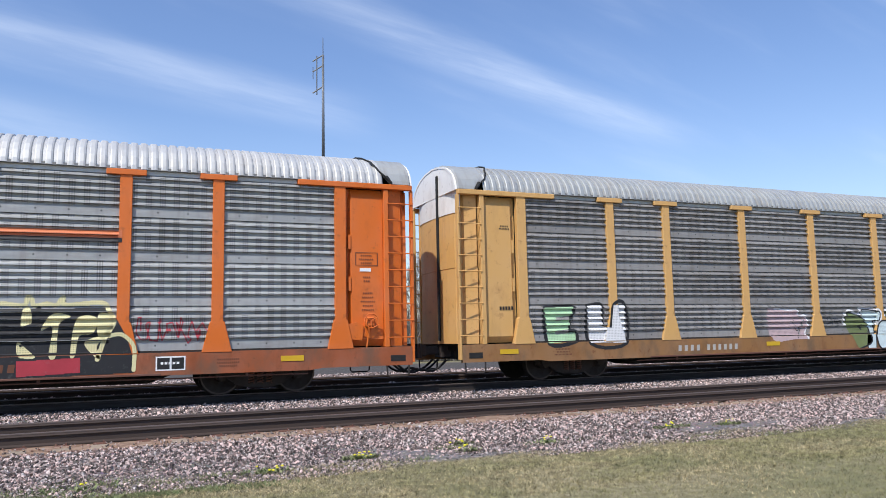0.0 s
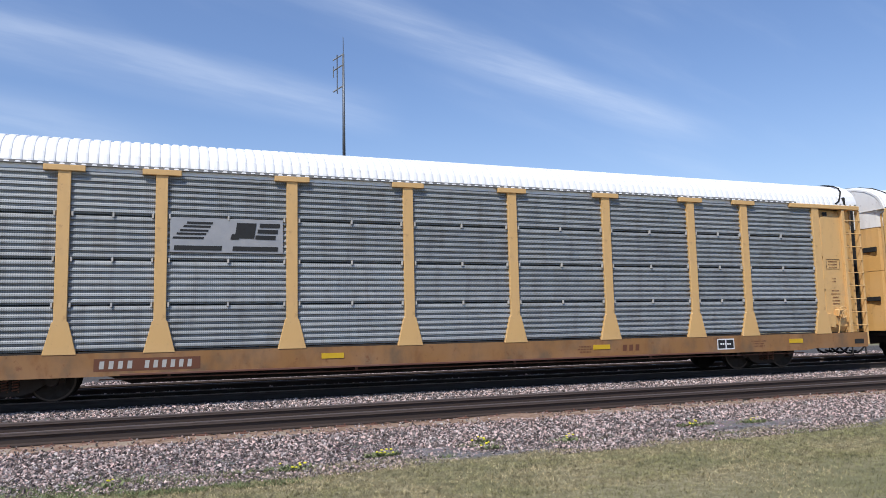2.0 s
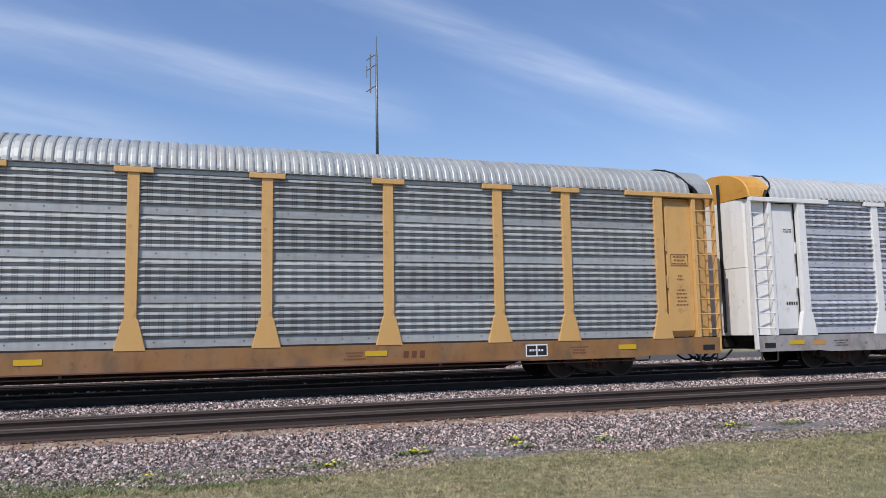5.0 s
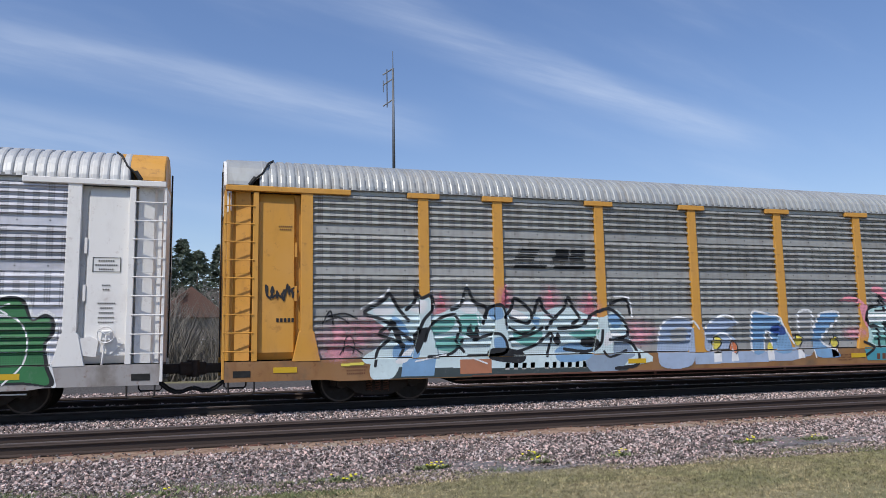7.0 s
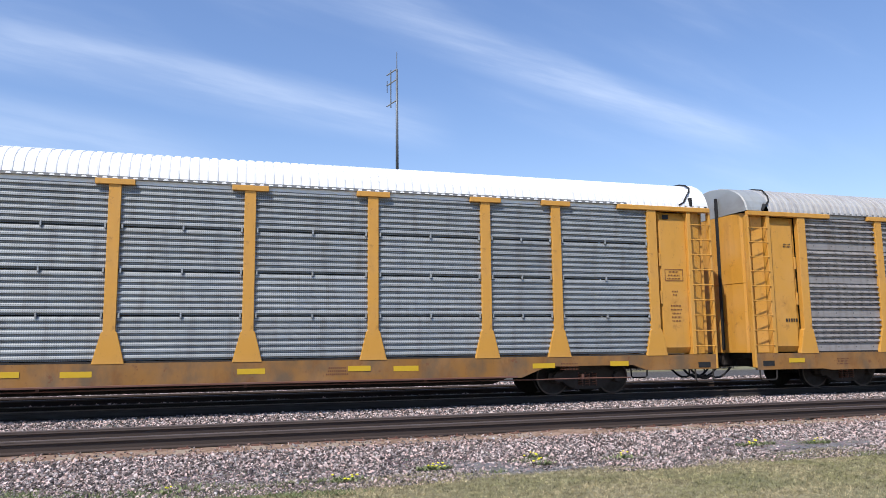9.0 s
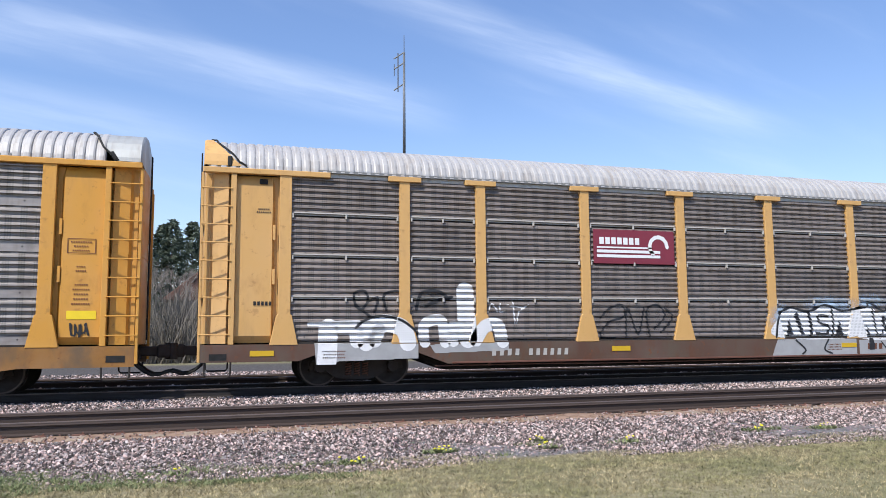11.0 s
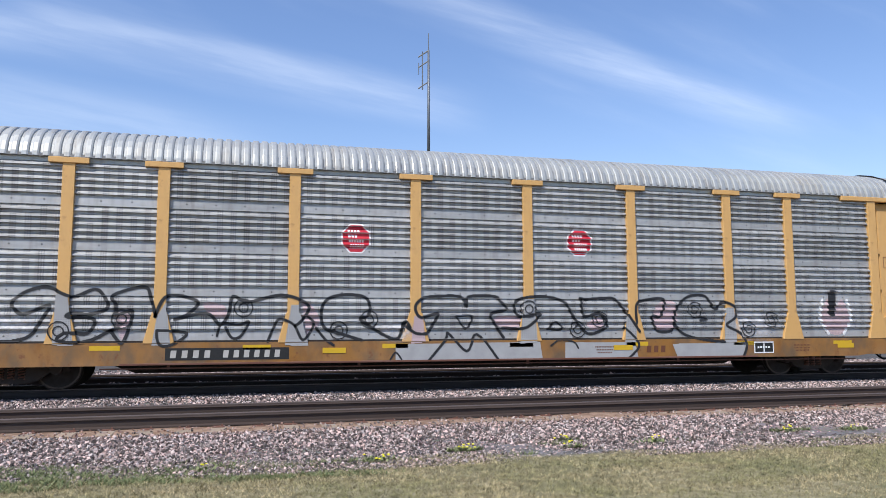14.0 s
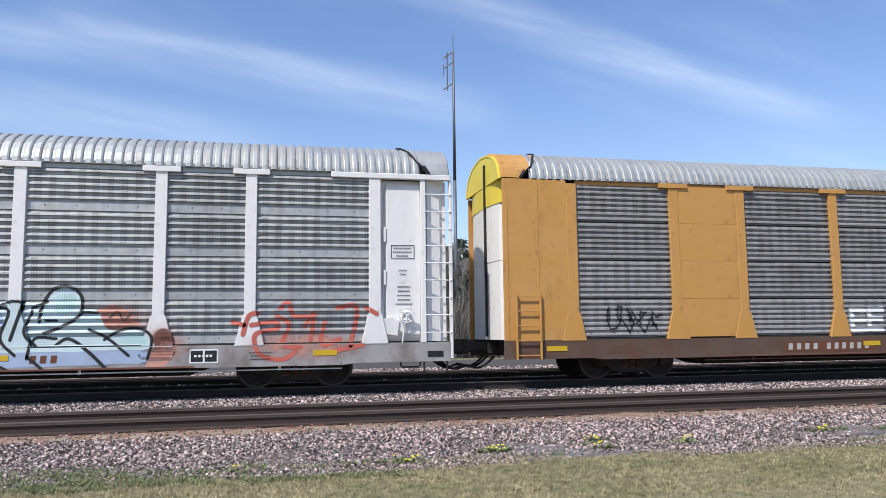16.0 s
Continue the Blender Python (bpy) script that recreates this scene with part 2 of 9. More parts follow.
YELLOW, PALE, GOLD = (0.60, 0.345, 0.115), (0.63, 0.385, 0.15), (0.58, 0.28, 0.04)
M = {
    "yellow": weathered("yellow_paint", YELLOW, 0.18, 0.35),
    "yellow_pale": weathered("faded_yellow_paint", PALE, 0.15, 0.3),
    "gold": weathered("golden_yellow_paint", GOLD, 0.2, 0.35),
    "ochre": weathered("ochre_paint", (0.52, 0.26, 0.06), 0.22, 0.4),
    "orange": weathered("orange_paint", (0.62, 0.135, 0.010), 0.2, 0.3),
    "white": weathered("white_paint", (0.75, 0.73, 0.70), 0.12, 0.22),
    "lemon": weathered("lemon_paint", (0.74, 0.58, 0.06), 0.1, 0.3),
    "sill_yellow": weathered("grimy_yellow_sill", (0.27, 0.130, 0.042), 0.4, 1.0, low=0.44, run=1.5),
    "sill_gold": weathered("golden_sill", (0.28, 0.125, 0.022), 0.45, 1.0, low=0.38, run=1.5),
    "sill_orange": weathered("orange_sill", (0.30, 0.075, 0.02), 0.45, 0.9, low=0.40, run=1.5),
    "sill_white": weathered("grey_white_sill", (0.33, 0.31, 0.30), 0.4, 0.9, low=0.42, run=1.5),
    "sill_brown": weathered("brown_sill", (0.095, 0.046, 0.028), 0.5, 1.0, low=0.38, run=1.5),
    "ranks_grey": perforated("punched_grey_sheet", (0.275, 0.265, 0.255), "ranks", 0.3, metal=0.2),
    "ranks_pale": perforated("punched_pale_grey_sheet", (0.40, 0.40, 0.395), "ranks", 0.28),
    "ranks_taupe": perforated("punched_taupe_sheet", (0.30, 0.275, 0.26), "ranks", 0.35),
    "ranks_blue": perforated("punched_bluish_sheet", (0.36, 0.365, 0.36), "ranks", 0.22, metal=0.25),
    "ranks_ash": perforated("punched_ash_grey_sheet", (0.335, 0.335, 0.32), "ranks", 0.3, metal=0.15),
    "ranks_silver": perforated("punched_silver_sheet", (0.52, 0.52, 0.56), "ranks", 0.15),
    "ranks_brown": perforated("punched_brown_grey_sheet", (0.225, 0.190, 0.170), "ranks", 0.4),
    "mesh_grey": perforated("fine_punched_grey_sheet", (0.33, 0.345, 0.35), "mesh", 0.25),
    "mesh_brown": perforated("fine_punched_brown_sheet", (0.30, 0.275, 0.255), "mesh", 0.4),
    "roof_grey": roofing("galvanised_roof", (0.40, 0.41, 0.40), 0.35, 0.35),
    "roof_white": roofing("white_roof", (0.80, 0.80, 0.80), 0.0, 0.08),
    "roof_silver": roofing("silver_roof", (0.50, 0.50, 0.49), 0.25, 0.2),
    "roof_cream": roofing("weathered_pale_roof", (0.44, 0.425, 0.41), 0.15, 0.4),
    "chord": plain("grey_chord", (0.20, 0.20, 0.20), 0.6, 0.2),
    "black": plain("black_rubber", (0.012, 0.012, 0.012), 0.8),
    "frame_black": plain("sooty_frame", (0.022, 0.018, 0.016), 0.85, 0.0, 0.3),
    "truck": plain("rusty_truck", (0.034, 0.026, 0.022), 0.85, 0.0, 0.35, 8.0),
    "wheel": plain("wheel_steel", (0.024, 0.019, 0.017), 0.8, 0.1, 0.3, 9.0),
    "tread": plain("worn_wheel_rim", (0.075, 0.058, 0.05), 0.4, 0.6),
    "brown": weathered("red_brown_iron", (0.13, 0.05, 0.03), 0.5, 0.5),
    "p_white": spray("white_spray", (0.78, 0.78, 0.78)),
    "p_black": spray("black_spray", (0.015, 0.015, 0.017)),
    "p_grey": spray("grey_spray", (0.36, 0.36, 0.36)),
    "p_pink": spray("pink_spray", (0.78, 0.30, 0.36), 0.8),
    "p_red": spray("red_spray", (0.40, 0.035, 0.05)),
    "p_rose": spray("rose_spray", (0.52, 0.39, 0.40), 0.8),
    "p_green": spray("green_spray", (0.035, 0.17, 0.06)),
    "p_lime": spray("light_green_spray", (0.42, 0.62, 0.40)),
    "p_cyan": spray("cyan_spray", (0.48, 0.68, 0.66), 0.85),
    "p_aqua": spray("deep_aqua_spray", (0.06, 0.28, 0.34)),
    "p_blue": spray("blue_spray", (0.03, 0.07, 0.26)),
    "p_sky": spray("pale_blue_spray", (0.36, 0.44, 0.58), 0.8),
    "p_mist": spray("whitish_blue_spray", (0.60, 0.72, 0.73), 0.9),
    "p_steel": spray("grey_blue_spray", (0.26, 0.33, 0.42), 0.8),
    "p_coral": spray("thin_coral_spray", (0.64, 0.34, 0.26), 0.7),
    "p_fresh": spray("fresh_green_spray", (0.46, 0.70, 0.42), 0.9),
    "p_olive": spray("olive_spray", (0.17, 0.21, 0.08), 0.85),
    "p_sage": spray("sage_spray", (0.40, 0.45, 0.37), 0.9),
    "p_yellow": spray("lemon_spray", (0.72, 0.60, 0.10)),
    "p_orange": spray("orange_spray", (0.70, 0.20, 0.08)),
    "p_lemon": spray("pale_lemon_spray", (0.72, 0.66, 0.36), 0.85),
    "p_sea": spray("sea_green_spray", (0.17, 0.43, 0.38), 0.85),
    "p_jade": spray("jade_spray", (0.075, 0.30, 0.22), 0.85),
    "p_mint": spray("mint_spray", (0.22, 0.50, 0.38), 0.85),
    "p_coal": spray("dark_teal_spray", (0.045, 0.06, 0.06), 0.85),
    "p_azure": spray("azure_spray", (0.20, 0.36, 0.56), 0.85),
    "p_brick": spray("brick_spray", (0.42, 0.17, 0.09), 0.85),
    "p_red2": spray("faded_red_spray", (0.55, 0.13, 0.09), 0.8),
    "h_pink": thin_spray("pink_mist", (0.80, 0.36, 0.42)),
    "h_sky": thin_spray("pale_blue_mist", (0.42, 0.56, 0.72)),
    "h_cyan": thin_spray("cyan_mist", (0.45, 0.74, 0.74)),
    "h_coral": thin_spray("coral_mist", (0.66, 0.30, 0.22)),
    "h_white": thin_spray("white_mist", (0.72, 0.70, 0.70)),
    "h_black": thin_spray("black_mist", (0.03, 0.03, 0.03)),
    "sign_red": plain("sign_red", (0.50, 0.02, 0.04), 0.5, 0, 0.1),
    "sign_maroon": plain("sign_maroon", (0.20, 0.025, 0.045), 0.55, 0, 0.15),
    "sign_blue": plain("sign_blue", (0.02, 0.03, 0.18), 0.5, 0, 0.1),
    "sign_white": plain("sign_white", (0.78, 0.78, 0.78), 0.5, 0, 0.08),
    "sign_grey": plain("sign_grey_sheet", (0.34, 0.34, 0.35), 0.5, 0.2, 0.15),
    "sign_yellow": plain("sign_yellow", (0.80, 0.58, 0.02), 0.5, 0, 0.1),
    "sign_cream": plain("sign_cream", (0.66, 0.42, 0.17), 0.5, 0, 0.1),
    "chalk": plain("chalky_marking", (0.42, 0.40, 0.37), 0.7, 0, 0.2),
    "reflector": plain("reflector_yellow", (0.58, 0.36, 0.015), 0.4, 0, 0.1),
    "ink": plain("black_ink", (0.012, 0.012, 0.012), 0.6, 0, 0.1),
    "ink_brown": plain("brown_ink", (0.13, 0.045, 0.02), 0.6, 0, 0.15),
    "mast": plain("galvanised_mast", (0.14, 0.15, 0.165), 0.5, 0.5),
    "bark": plain("grey_bark", (0.17, 0.145, 0.125), 0.9, 0, 0.3, 12.0),
    "twig": plain("pale_twigs", (0.26, 0.23, 0.20), 0.9, 0, 0.2, 12.0),
}


def ground_material():
    m, n, b = shader("ground", 0.95)
    o = local(n)
    x, y, z = n.xyz(o)
    wob = n.math("MULTIPLY", n.math("SUBTRACT", n.noise(o, 0.9, 5.0, 0.6), 0.5), 1.5)
    yy = n.math("ADD", y, wob)
    fine, mid, big = n.noise(o, 60.0, 3.0), n.noise(o, 7.0, 4.0), n.noise(o, 0.5, 4.0)
    turf = n.mix(n.ramp(mid, 0.0, 1.0, 0.35, 0.65), (0.20, 0.175, 0.085), (0.33, 0.285, 0.17))
    turf = n.mix(n.ramp(big, 0.0, 0.6, 0.4, 0.65), turf, (0.15, 0.155, 0.065))
    turf = n.mix(n.ramp(fine, 0.0, 0.5, 0.4, 0.7), turf, (0.08, 0.075, 0.04))
    cell = n.add("ShaderNodeTexVoronoi", Scale=22.0)
    n.link(o, cell.inputs["Vector"])
    grit = n.mix(n.ramp(fine, 0.0, 1.0, 0.4, 0.62), (0.10, 0.095, 0.10), (0.33, 0.31, 0.315))
    soil = n.mix(n.ramp(mid, 0.0, 1.0, 0.4, 0.7), (0.085, 0.08, 0.08), grit)
    stone = n.mix(1.0, n.mix(0.75, cell.outputs["Color"], (0.5, 0.5, 0.5)), (0.36, 0.30, 0.28), "MULTIPLY")
    col = n.mix(n.ramp(yy, 0.0, 1.0, 9.25, 9.7), turf, soil)
    col = n.mix(n.ramp(yy, 0.0, 1.0, 10.0, 10.6), col, stone)
    rusty = n.mix(n.ramp(mid, 0.0, 1.0, 0.35, 0.65), (0.20, 0.12, 0.075), (0.33, 0.22, 0.15))
    near_rail = n.math("MULTIPLY", n.ramp(y, 0.0, 1.0, 11.5, 11.75), n.ramp(y, 1.0, 0.0, 14.2, 14.6))
    col = n.mix(near_rail, col, rusty)
    lot = n.mix(n.ramp(mid, 0.0, 1.0, 0.3, 0.7), (0.045, 0.040, 0.036), (0.10, 0.088, 0.08))
    col = n.mix(n.ramp(y, 0.0, 1.0, 26.5, 28.0), col, lot)
    col = n.mix(n.ramp(y, 0.0, 1.0, 42.0, 46.0), col, turf)
    n.link(col, b.inputs["Base Color"])
    bump(n, b, n.math("ADD", fine, n.math("MULTIPLY", cell.outputs["Distance"], 0.6)), 0.6, 0.03)
    return m


def stones_material():
    m, n, b = shader("ballast_stone", 0.9)
    o = local(n)
    x, y, z = n.xyz(o)
    r = n.add("ShaderNodeNewGeometry").outputs["Random Per Island"]
    tone = n.math("MULTIPLY_ADD", n.math("POWER", r, 2.1), 0.60, 0.055)
    pinkish = n.math("FRACT", n.math("MULTIPLY", r, 17.0))
    rusty = n.math("MULTIPLY", n.ramp(n.math("ABSOLUTE", n.math("SUBTRACT", y, 12.0)), 0.6, 0.0, 0.1, 0.8), n.ramp(pinkish, 0.0, 1.0, 0.4, 0.8))
    col = n.mix(pinkish, n.vec(tone, n.math("MULTIPLY", tone, 0.90), n.math("MULTIPLY", tone, 0.85)), n.vec(n.math("MULTIPLY", tone, 1.24), n.math("MULTIPLY", tone, 0.86), n.math("MULTIPLY", tone, 0.76)))
    col = n.mix(rusty, col, (0.30, 0.15, 0.10))
    n.link(col, b.inputs["Base Color"])
    bump(n, b, n.noise(o, 120.0, 2.0), 0.3, 0.004)
    return m


def island_material(name, a, c, rough=0.9, other=None):
    """Each blade, leaf or clump has its own shade; other: a second tint that comes in drifts."""
    m, n, b = shader(name, rough)
    r = n.add("ShaderNodeNewGeometry").outputs["Random Per Island"]
    col = n.mix(r, a, c)
    if other:
        drift = n.noise(local(n), 0.7, 4.0, 0.6)
        col = n.mix(n.ramp(drift, 0.0, 0.75, 0.42, 0.62), col, other)
        tuft = n.noise(local(n), 11.0, 4.0, 0.7)
        k = n.ramp(tuft, 0.35, 1.6, 0.34, 0.68)
        col = n.mix(1.0, col, n.vec(k, k, k), "MULTIPLY")
    n.link(col, b.inputs["Base Color"])
    return m


def wood_material():
    m, n, b = shader("tie_wood", 0.9)
    o = local(n)
    g = n.noise(stretched(n, o, 30, 2, 30), 1.0, 4.0)
    r = n.add("ShaderNodeObjectInfo").outputs["Random"]
    n.link(n.mix(g, n.mix(r, (0.16, 0.12, 0.085), (0.28, 0.20, 0.14)), (0.38, 0.30, 0.22)), b.inputs["Base Color"])
    bump(n, b, g, 0.4, 0.01)
    return m


def rail_material(name, col):
    m, n, b = shader(name, 0.7, 0.1)
    o = local(n)
    g = n.noise(stretched(n, o, 1.5, 20, 20), 1.0, 4.0)
    n.link(n.mix(g, col, tuple(c * 2.2 for c in col)), b.inputs["Base Color"])
    n.link(n.ramp(g, 0.65, 0.92, 0.3, 0.7), b.inputs["Roughness"])
    return m


M["ground"], M["stones"] = ground_material(), stones_material()
M["blades"] = island_material("dry_grass", (0.15, 0.125, 0.055), (0.56, 0.46, 0.27), 0.9, (0.21, 0.21, 0.09))
M["weeds"] = island_material("green_weeds", (0.09, 0.125, 0.045), (0.25, 0.265, 0.125))
M["petal"] = island_material("dandelion_yellow", (0.75, 0.62, 0.02), (0.8, 0.72, 0.05))
M["needles"] = island_material("conifer_needles", (0.07, 0.10, 0.07), (0.19, 0.22, 0.16))
M["brush"] = island_material("brushwood", (0.10, 0.09, 0.075), (0.22, 0.195, 0.16))
# rail_dark: a near-black rail colour, about half as bright as the other
M["tie"], M["rail"], M["rail_dark"] = wood_material(), rail_material("rusty_rail", (0.030, 0.020, 0.016)), rail_material("blackish_rail", (0.014, 0.011, 0.010))
# lighter than the web: sunlight on the rail head, put into its colour
M["lit_head_side"] = rail_material("lit_brown_rail_head", (0.055, 0.040, 0.034))
M["rail_head"] = plain("worn_sunlit_rail_head", (0.11, 0.085, 0.075), 0.45, 0.3)
M["siding_house"] = plain("grey_brown_siding", (0.24, 0.21, 0.19), 0.8)
M["house_roof"] = plain("brown_shingles", (0.15, 0.085, 0.065), 0.9)

# ---- mesh helpers ----


def mesh_of(name, verts, faces, smooth=False):
    me = bpy.data.meshes.new(name)
    me.from_pydata(verts, [], faces)
    me.materials.append(None)
    if smooth:
        me.polygons.foreach_set("use_smooth", [True] * len(me.polygons))
    me.update()
    return me


def of_bm(name, bm, smooth=False):
    me = bpy.data.meshes.new(name)
    bm.to_mesh(me)
    bm.free()
    me.materials.append(None)
    if smooth:
        me.polygons.foreach_set("use_smooth", [True] * len(me.polygons))
    return me


def place(name, me, material, parent=None, at=None, label=""):
    """One mesh object; the material sits on the object, so that meshes can be shared."""
    ob = new(name, me)
    ob.material_slots[0].link = "OBJECT"
    ob.material_slots[0].material = M[material]
    if parent is not None:
        ob.parent = parent
    if at is not None:
        ob.matrix_local = at
    if label:
        ob["label"] = label
    return ob


def box(bm, x0, x1, y0, y1, z0, z1, bevel=0.0):
    r = bmesh.ops.create_cube(bm, size=1.0, matrix=Matrix.LocRotScale(((x0 + x1) / 2, (y0 + y1) / 2, (z0 + z1) / 2), None, (x1 - x0, y1 - y0, z1 - z0)))
    if bevel:
        edges = list({e for v in r["verts"] for e in v.link_edges})
        bmesh.ops.bevel(bm, geom=edges, offset=bevel, segments=1, affect="EDGES")


def box_mesh(name, *args, bevel=0.0):
    bm = bmesh.new()
    box(bm, *args, bevel=bevel)
    return of_bm(name, bm)


def rod(bm, a, b, r0, r1=None, sides=8):
    a, b = Vector(a), Vector(b)
    q = (b - a).to_track_quat("Z", "Y").to_matrix().to_4x4()
    bmesh.ops.create_cone(bm, cap_ends=True, segments=sides, radius1=r0, radius2=r0 if r1 is None else r1, depth=(b - a).length,
                          matrix=Matrix.Translation((a + b) / 2) @ q)


def prism(bm, outline, y0, y1):
    """An outline in x, z pushed from y0 to y1."""
    a = [bm.verts.new((x, y0, z)) for x, z in outline]
    c = [bm.verts.new((x, y1, z)) for x, z in outline]
    n = len(outline)
    bm.faces.new(a)
    bm.faces.new(c[::-1])
    for i in range(n):
        bm.faces.new((a[i], c[i], c[(i + 1) % n], a[(i + 1) % n]))


def prism_mesh(name, outline, y0, y1, bevel=0.0):
    bm = bmesh.new()
    prism(bm, outline, y0, y1)
    bmesh.ops.recalc_face_normals(bm, faces=bm.faces)
    if bevel:
        bmesh.ops.bevel(bm, geom=list(bm.edges), offset=bevel, segments=1, affect="EDGES")
    return of_bm(name, bm)


def hose(bm, points, r, sides=6):
    """One bent tube through the points."""
    pts = [Vector(p) for p in points]
    rings = []
    for i, p in enumerate(pts):
        d = (pts[min(i + 1, len(pts) - 1)] - pts[max(i - 1, 0)]).normalized()
        u = d.cross(Vector((0.13, 0.2, 1.0)) if abs(d.z) < 0.9 else Vector((1, 0, 0))).normalized()
        w = d.cross(u)
        rings.append([bm.verts.new(p + (u * math.cos(k * 2 * math.pi / sides) + w * math.sin(k * 2 * math.pi / sides)) * r) for k in range(sides)])
    for a, b in zip(rings, rings[1:]):
        for k in range(sides):
            bm.faces.new((a[k], a[(k + 1) % sides], b[(k + 1) % sides], b[k]))
    bm.faces.new(rings[0][::-1])
    bm.faces.new(rings[-1])


# ---- ground and tracks ----
TRACK_Y, NEAR_Y, FAR_Y = 19.0, 13.1, 23.2
GAUGE = 0.7525


def ground_height(y):
    steps = [(-5000, -0.42), (9.2, -0.42), (10.3, -0.40), (11.75, -0.2), (14.5, -0.2), (15.9, -0.30), (17.3, -0.22), (20.8, -0.22),
             (21.0, -0.27), (21.6, -0.22), (25.0, -0.22), (28.0, -0.45), (5000, -0.45)]
    return float(np.interp(y, [s[0] for s in steps], [s[1] for s in steps]))


def build_ground():
    xs = [-4000, -600, -120, *np.arange(-40, 70.1, 1.0), 140, 600, 4000]
    ys = [-4000, -500, -60, -10, 0, 4, *np.arange(7, 30.1, 0.35), 40, 80, 200, 800, 4500]
    verts = [(x, y, ground_height(y) + (0.05 * (noise.noise((x * 0.6, y * 0.9, 0)) + 0.5 * noise.noise((x * 2.1, y * 2.3, 4))) if -40 < x < 70 and 5 < y < 30 else 0)) for y in ys for x in xs]
    n = len(xs)
    faces = [(j * n + i, j * n + i + 1, (j + 1) * n + i + 1, (j + 1) * n + i) for j in range(len(ys) - 1) for i in range(n - 1)]
    ob = place("ground", mesh_of("ground", verts, faces, True), "ground")
    tagged(ob, "dry mown grass giving way to gravelly dirt and ballast", "ground", kind="structure")


build_ground()


def rail_mesh():
    """A flat-bottomed rail: foot, web, head; its top at 0."""
    half = [(0.07, -0.185), (0.07, -0.172), (0.012, -0.150), (0.010, -0.048), (0.036, -0.038), (0.036, -0.006), (0.030, 0.0)]
    out = half + [(-a, z) for a, z in half[::-1]]
    xs = (-260.0, 330.0)
    verts = [(x, a, z) for x in xs for a, z in out]
    n = len(out)
    faces = [(i, (i + 1) % n, n + (i + 1) % n, n + i) for i in range(n)] + [tuple(range(n))[::-1], tuple(range(n, 2 * n))]
    return mesh_of("rail", verts, faces)


RAIL = rail_mesh()
LIT_HEAD_SIDE = mesh_of("rail_head", [(x, a, z) for x in (-260.0, 330.0) for a, z in ((-0.038, -0.046), (-0.038, -0.004), (-0.031, 0.001), (0.031, 0.001), (0.038, -0.004), (0.038, -0.046))], [(i, i + 1, 7 + i, 6 + i) for i in range(5)])
# worn top band; its near lip paints in the sunlit edge of the head
HEAD = mesh_of("running_band", [(x, a, z) for x in (-260.0, 330.0) for a, z in ((-0.041, -0.016), (-0.041, -0.003), (-0.031, 0.004), (0.030, 0.004))], [(i, i + 1, 5 + i, 4 + i) for i in range(3)])
TIE = box_mesh("tie", -0.115, 0.115, -1.32, 1.32, -0.40, -0.195, bevel=0.012)
PLATE = box_mesh("tie_plate", -0.09, 0.09, -0.17, 0.17, -0.197, -0.178, bevel=0.004)
SPIKE = box_mesh("spike", -0.012, 0.012, -0.012, 0.012, -0.19, -0.150)


def track(name, y, rail, label, x0, x1, detail):
    top = tagged(new(name), label, "railway track", kind="structure")
    top.location = (0, y, 0)
    for side in (-GAUGE, GAUGE):
        r = place("rail", RAIL, rail, top, pose(0, side, 0))
        if rail != "rail_dark":
            place("rail_head", LIT_HEAD_SIDE, "lit_head_side", r, pose(0, 0, 0), "brown rail head in a sunlit tone")
        place("running_band", HEAD, "rail_head", r, pose(0, 0, 0), "worn running band with its sunlit near edge coloured in")
    x = x0
    while x < x1:
        t = place("tie", TIE, "tie", top, pose(x + random.uniform(-0.03, 0.03), random.uniform(-0.04, 0.04), random.uniform(-0.012, 0.0), 0, 0, random.uniform(-1, 1)))
        if detail:
            place("tie_plate", PLATE, "brown", t, pose(0, -GAUGE, 0))
            place("spike", SPIKE, "brown", t, pose(0.05, -GAUGE - 0.1, 0))
        x += 0.53
    return top


track("near_track", NEAR_Y, "rail", "empty railway track with rusty rails on wooden ties", -14, 42, True)
track("train_track", TRACK_Y, "rail_dark", "railway track with dark rails under the passing train", -16, 50, False)
track("far_track", FAR_Y, "rail", "second empty railway track behind the train", -16, 56, False)


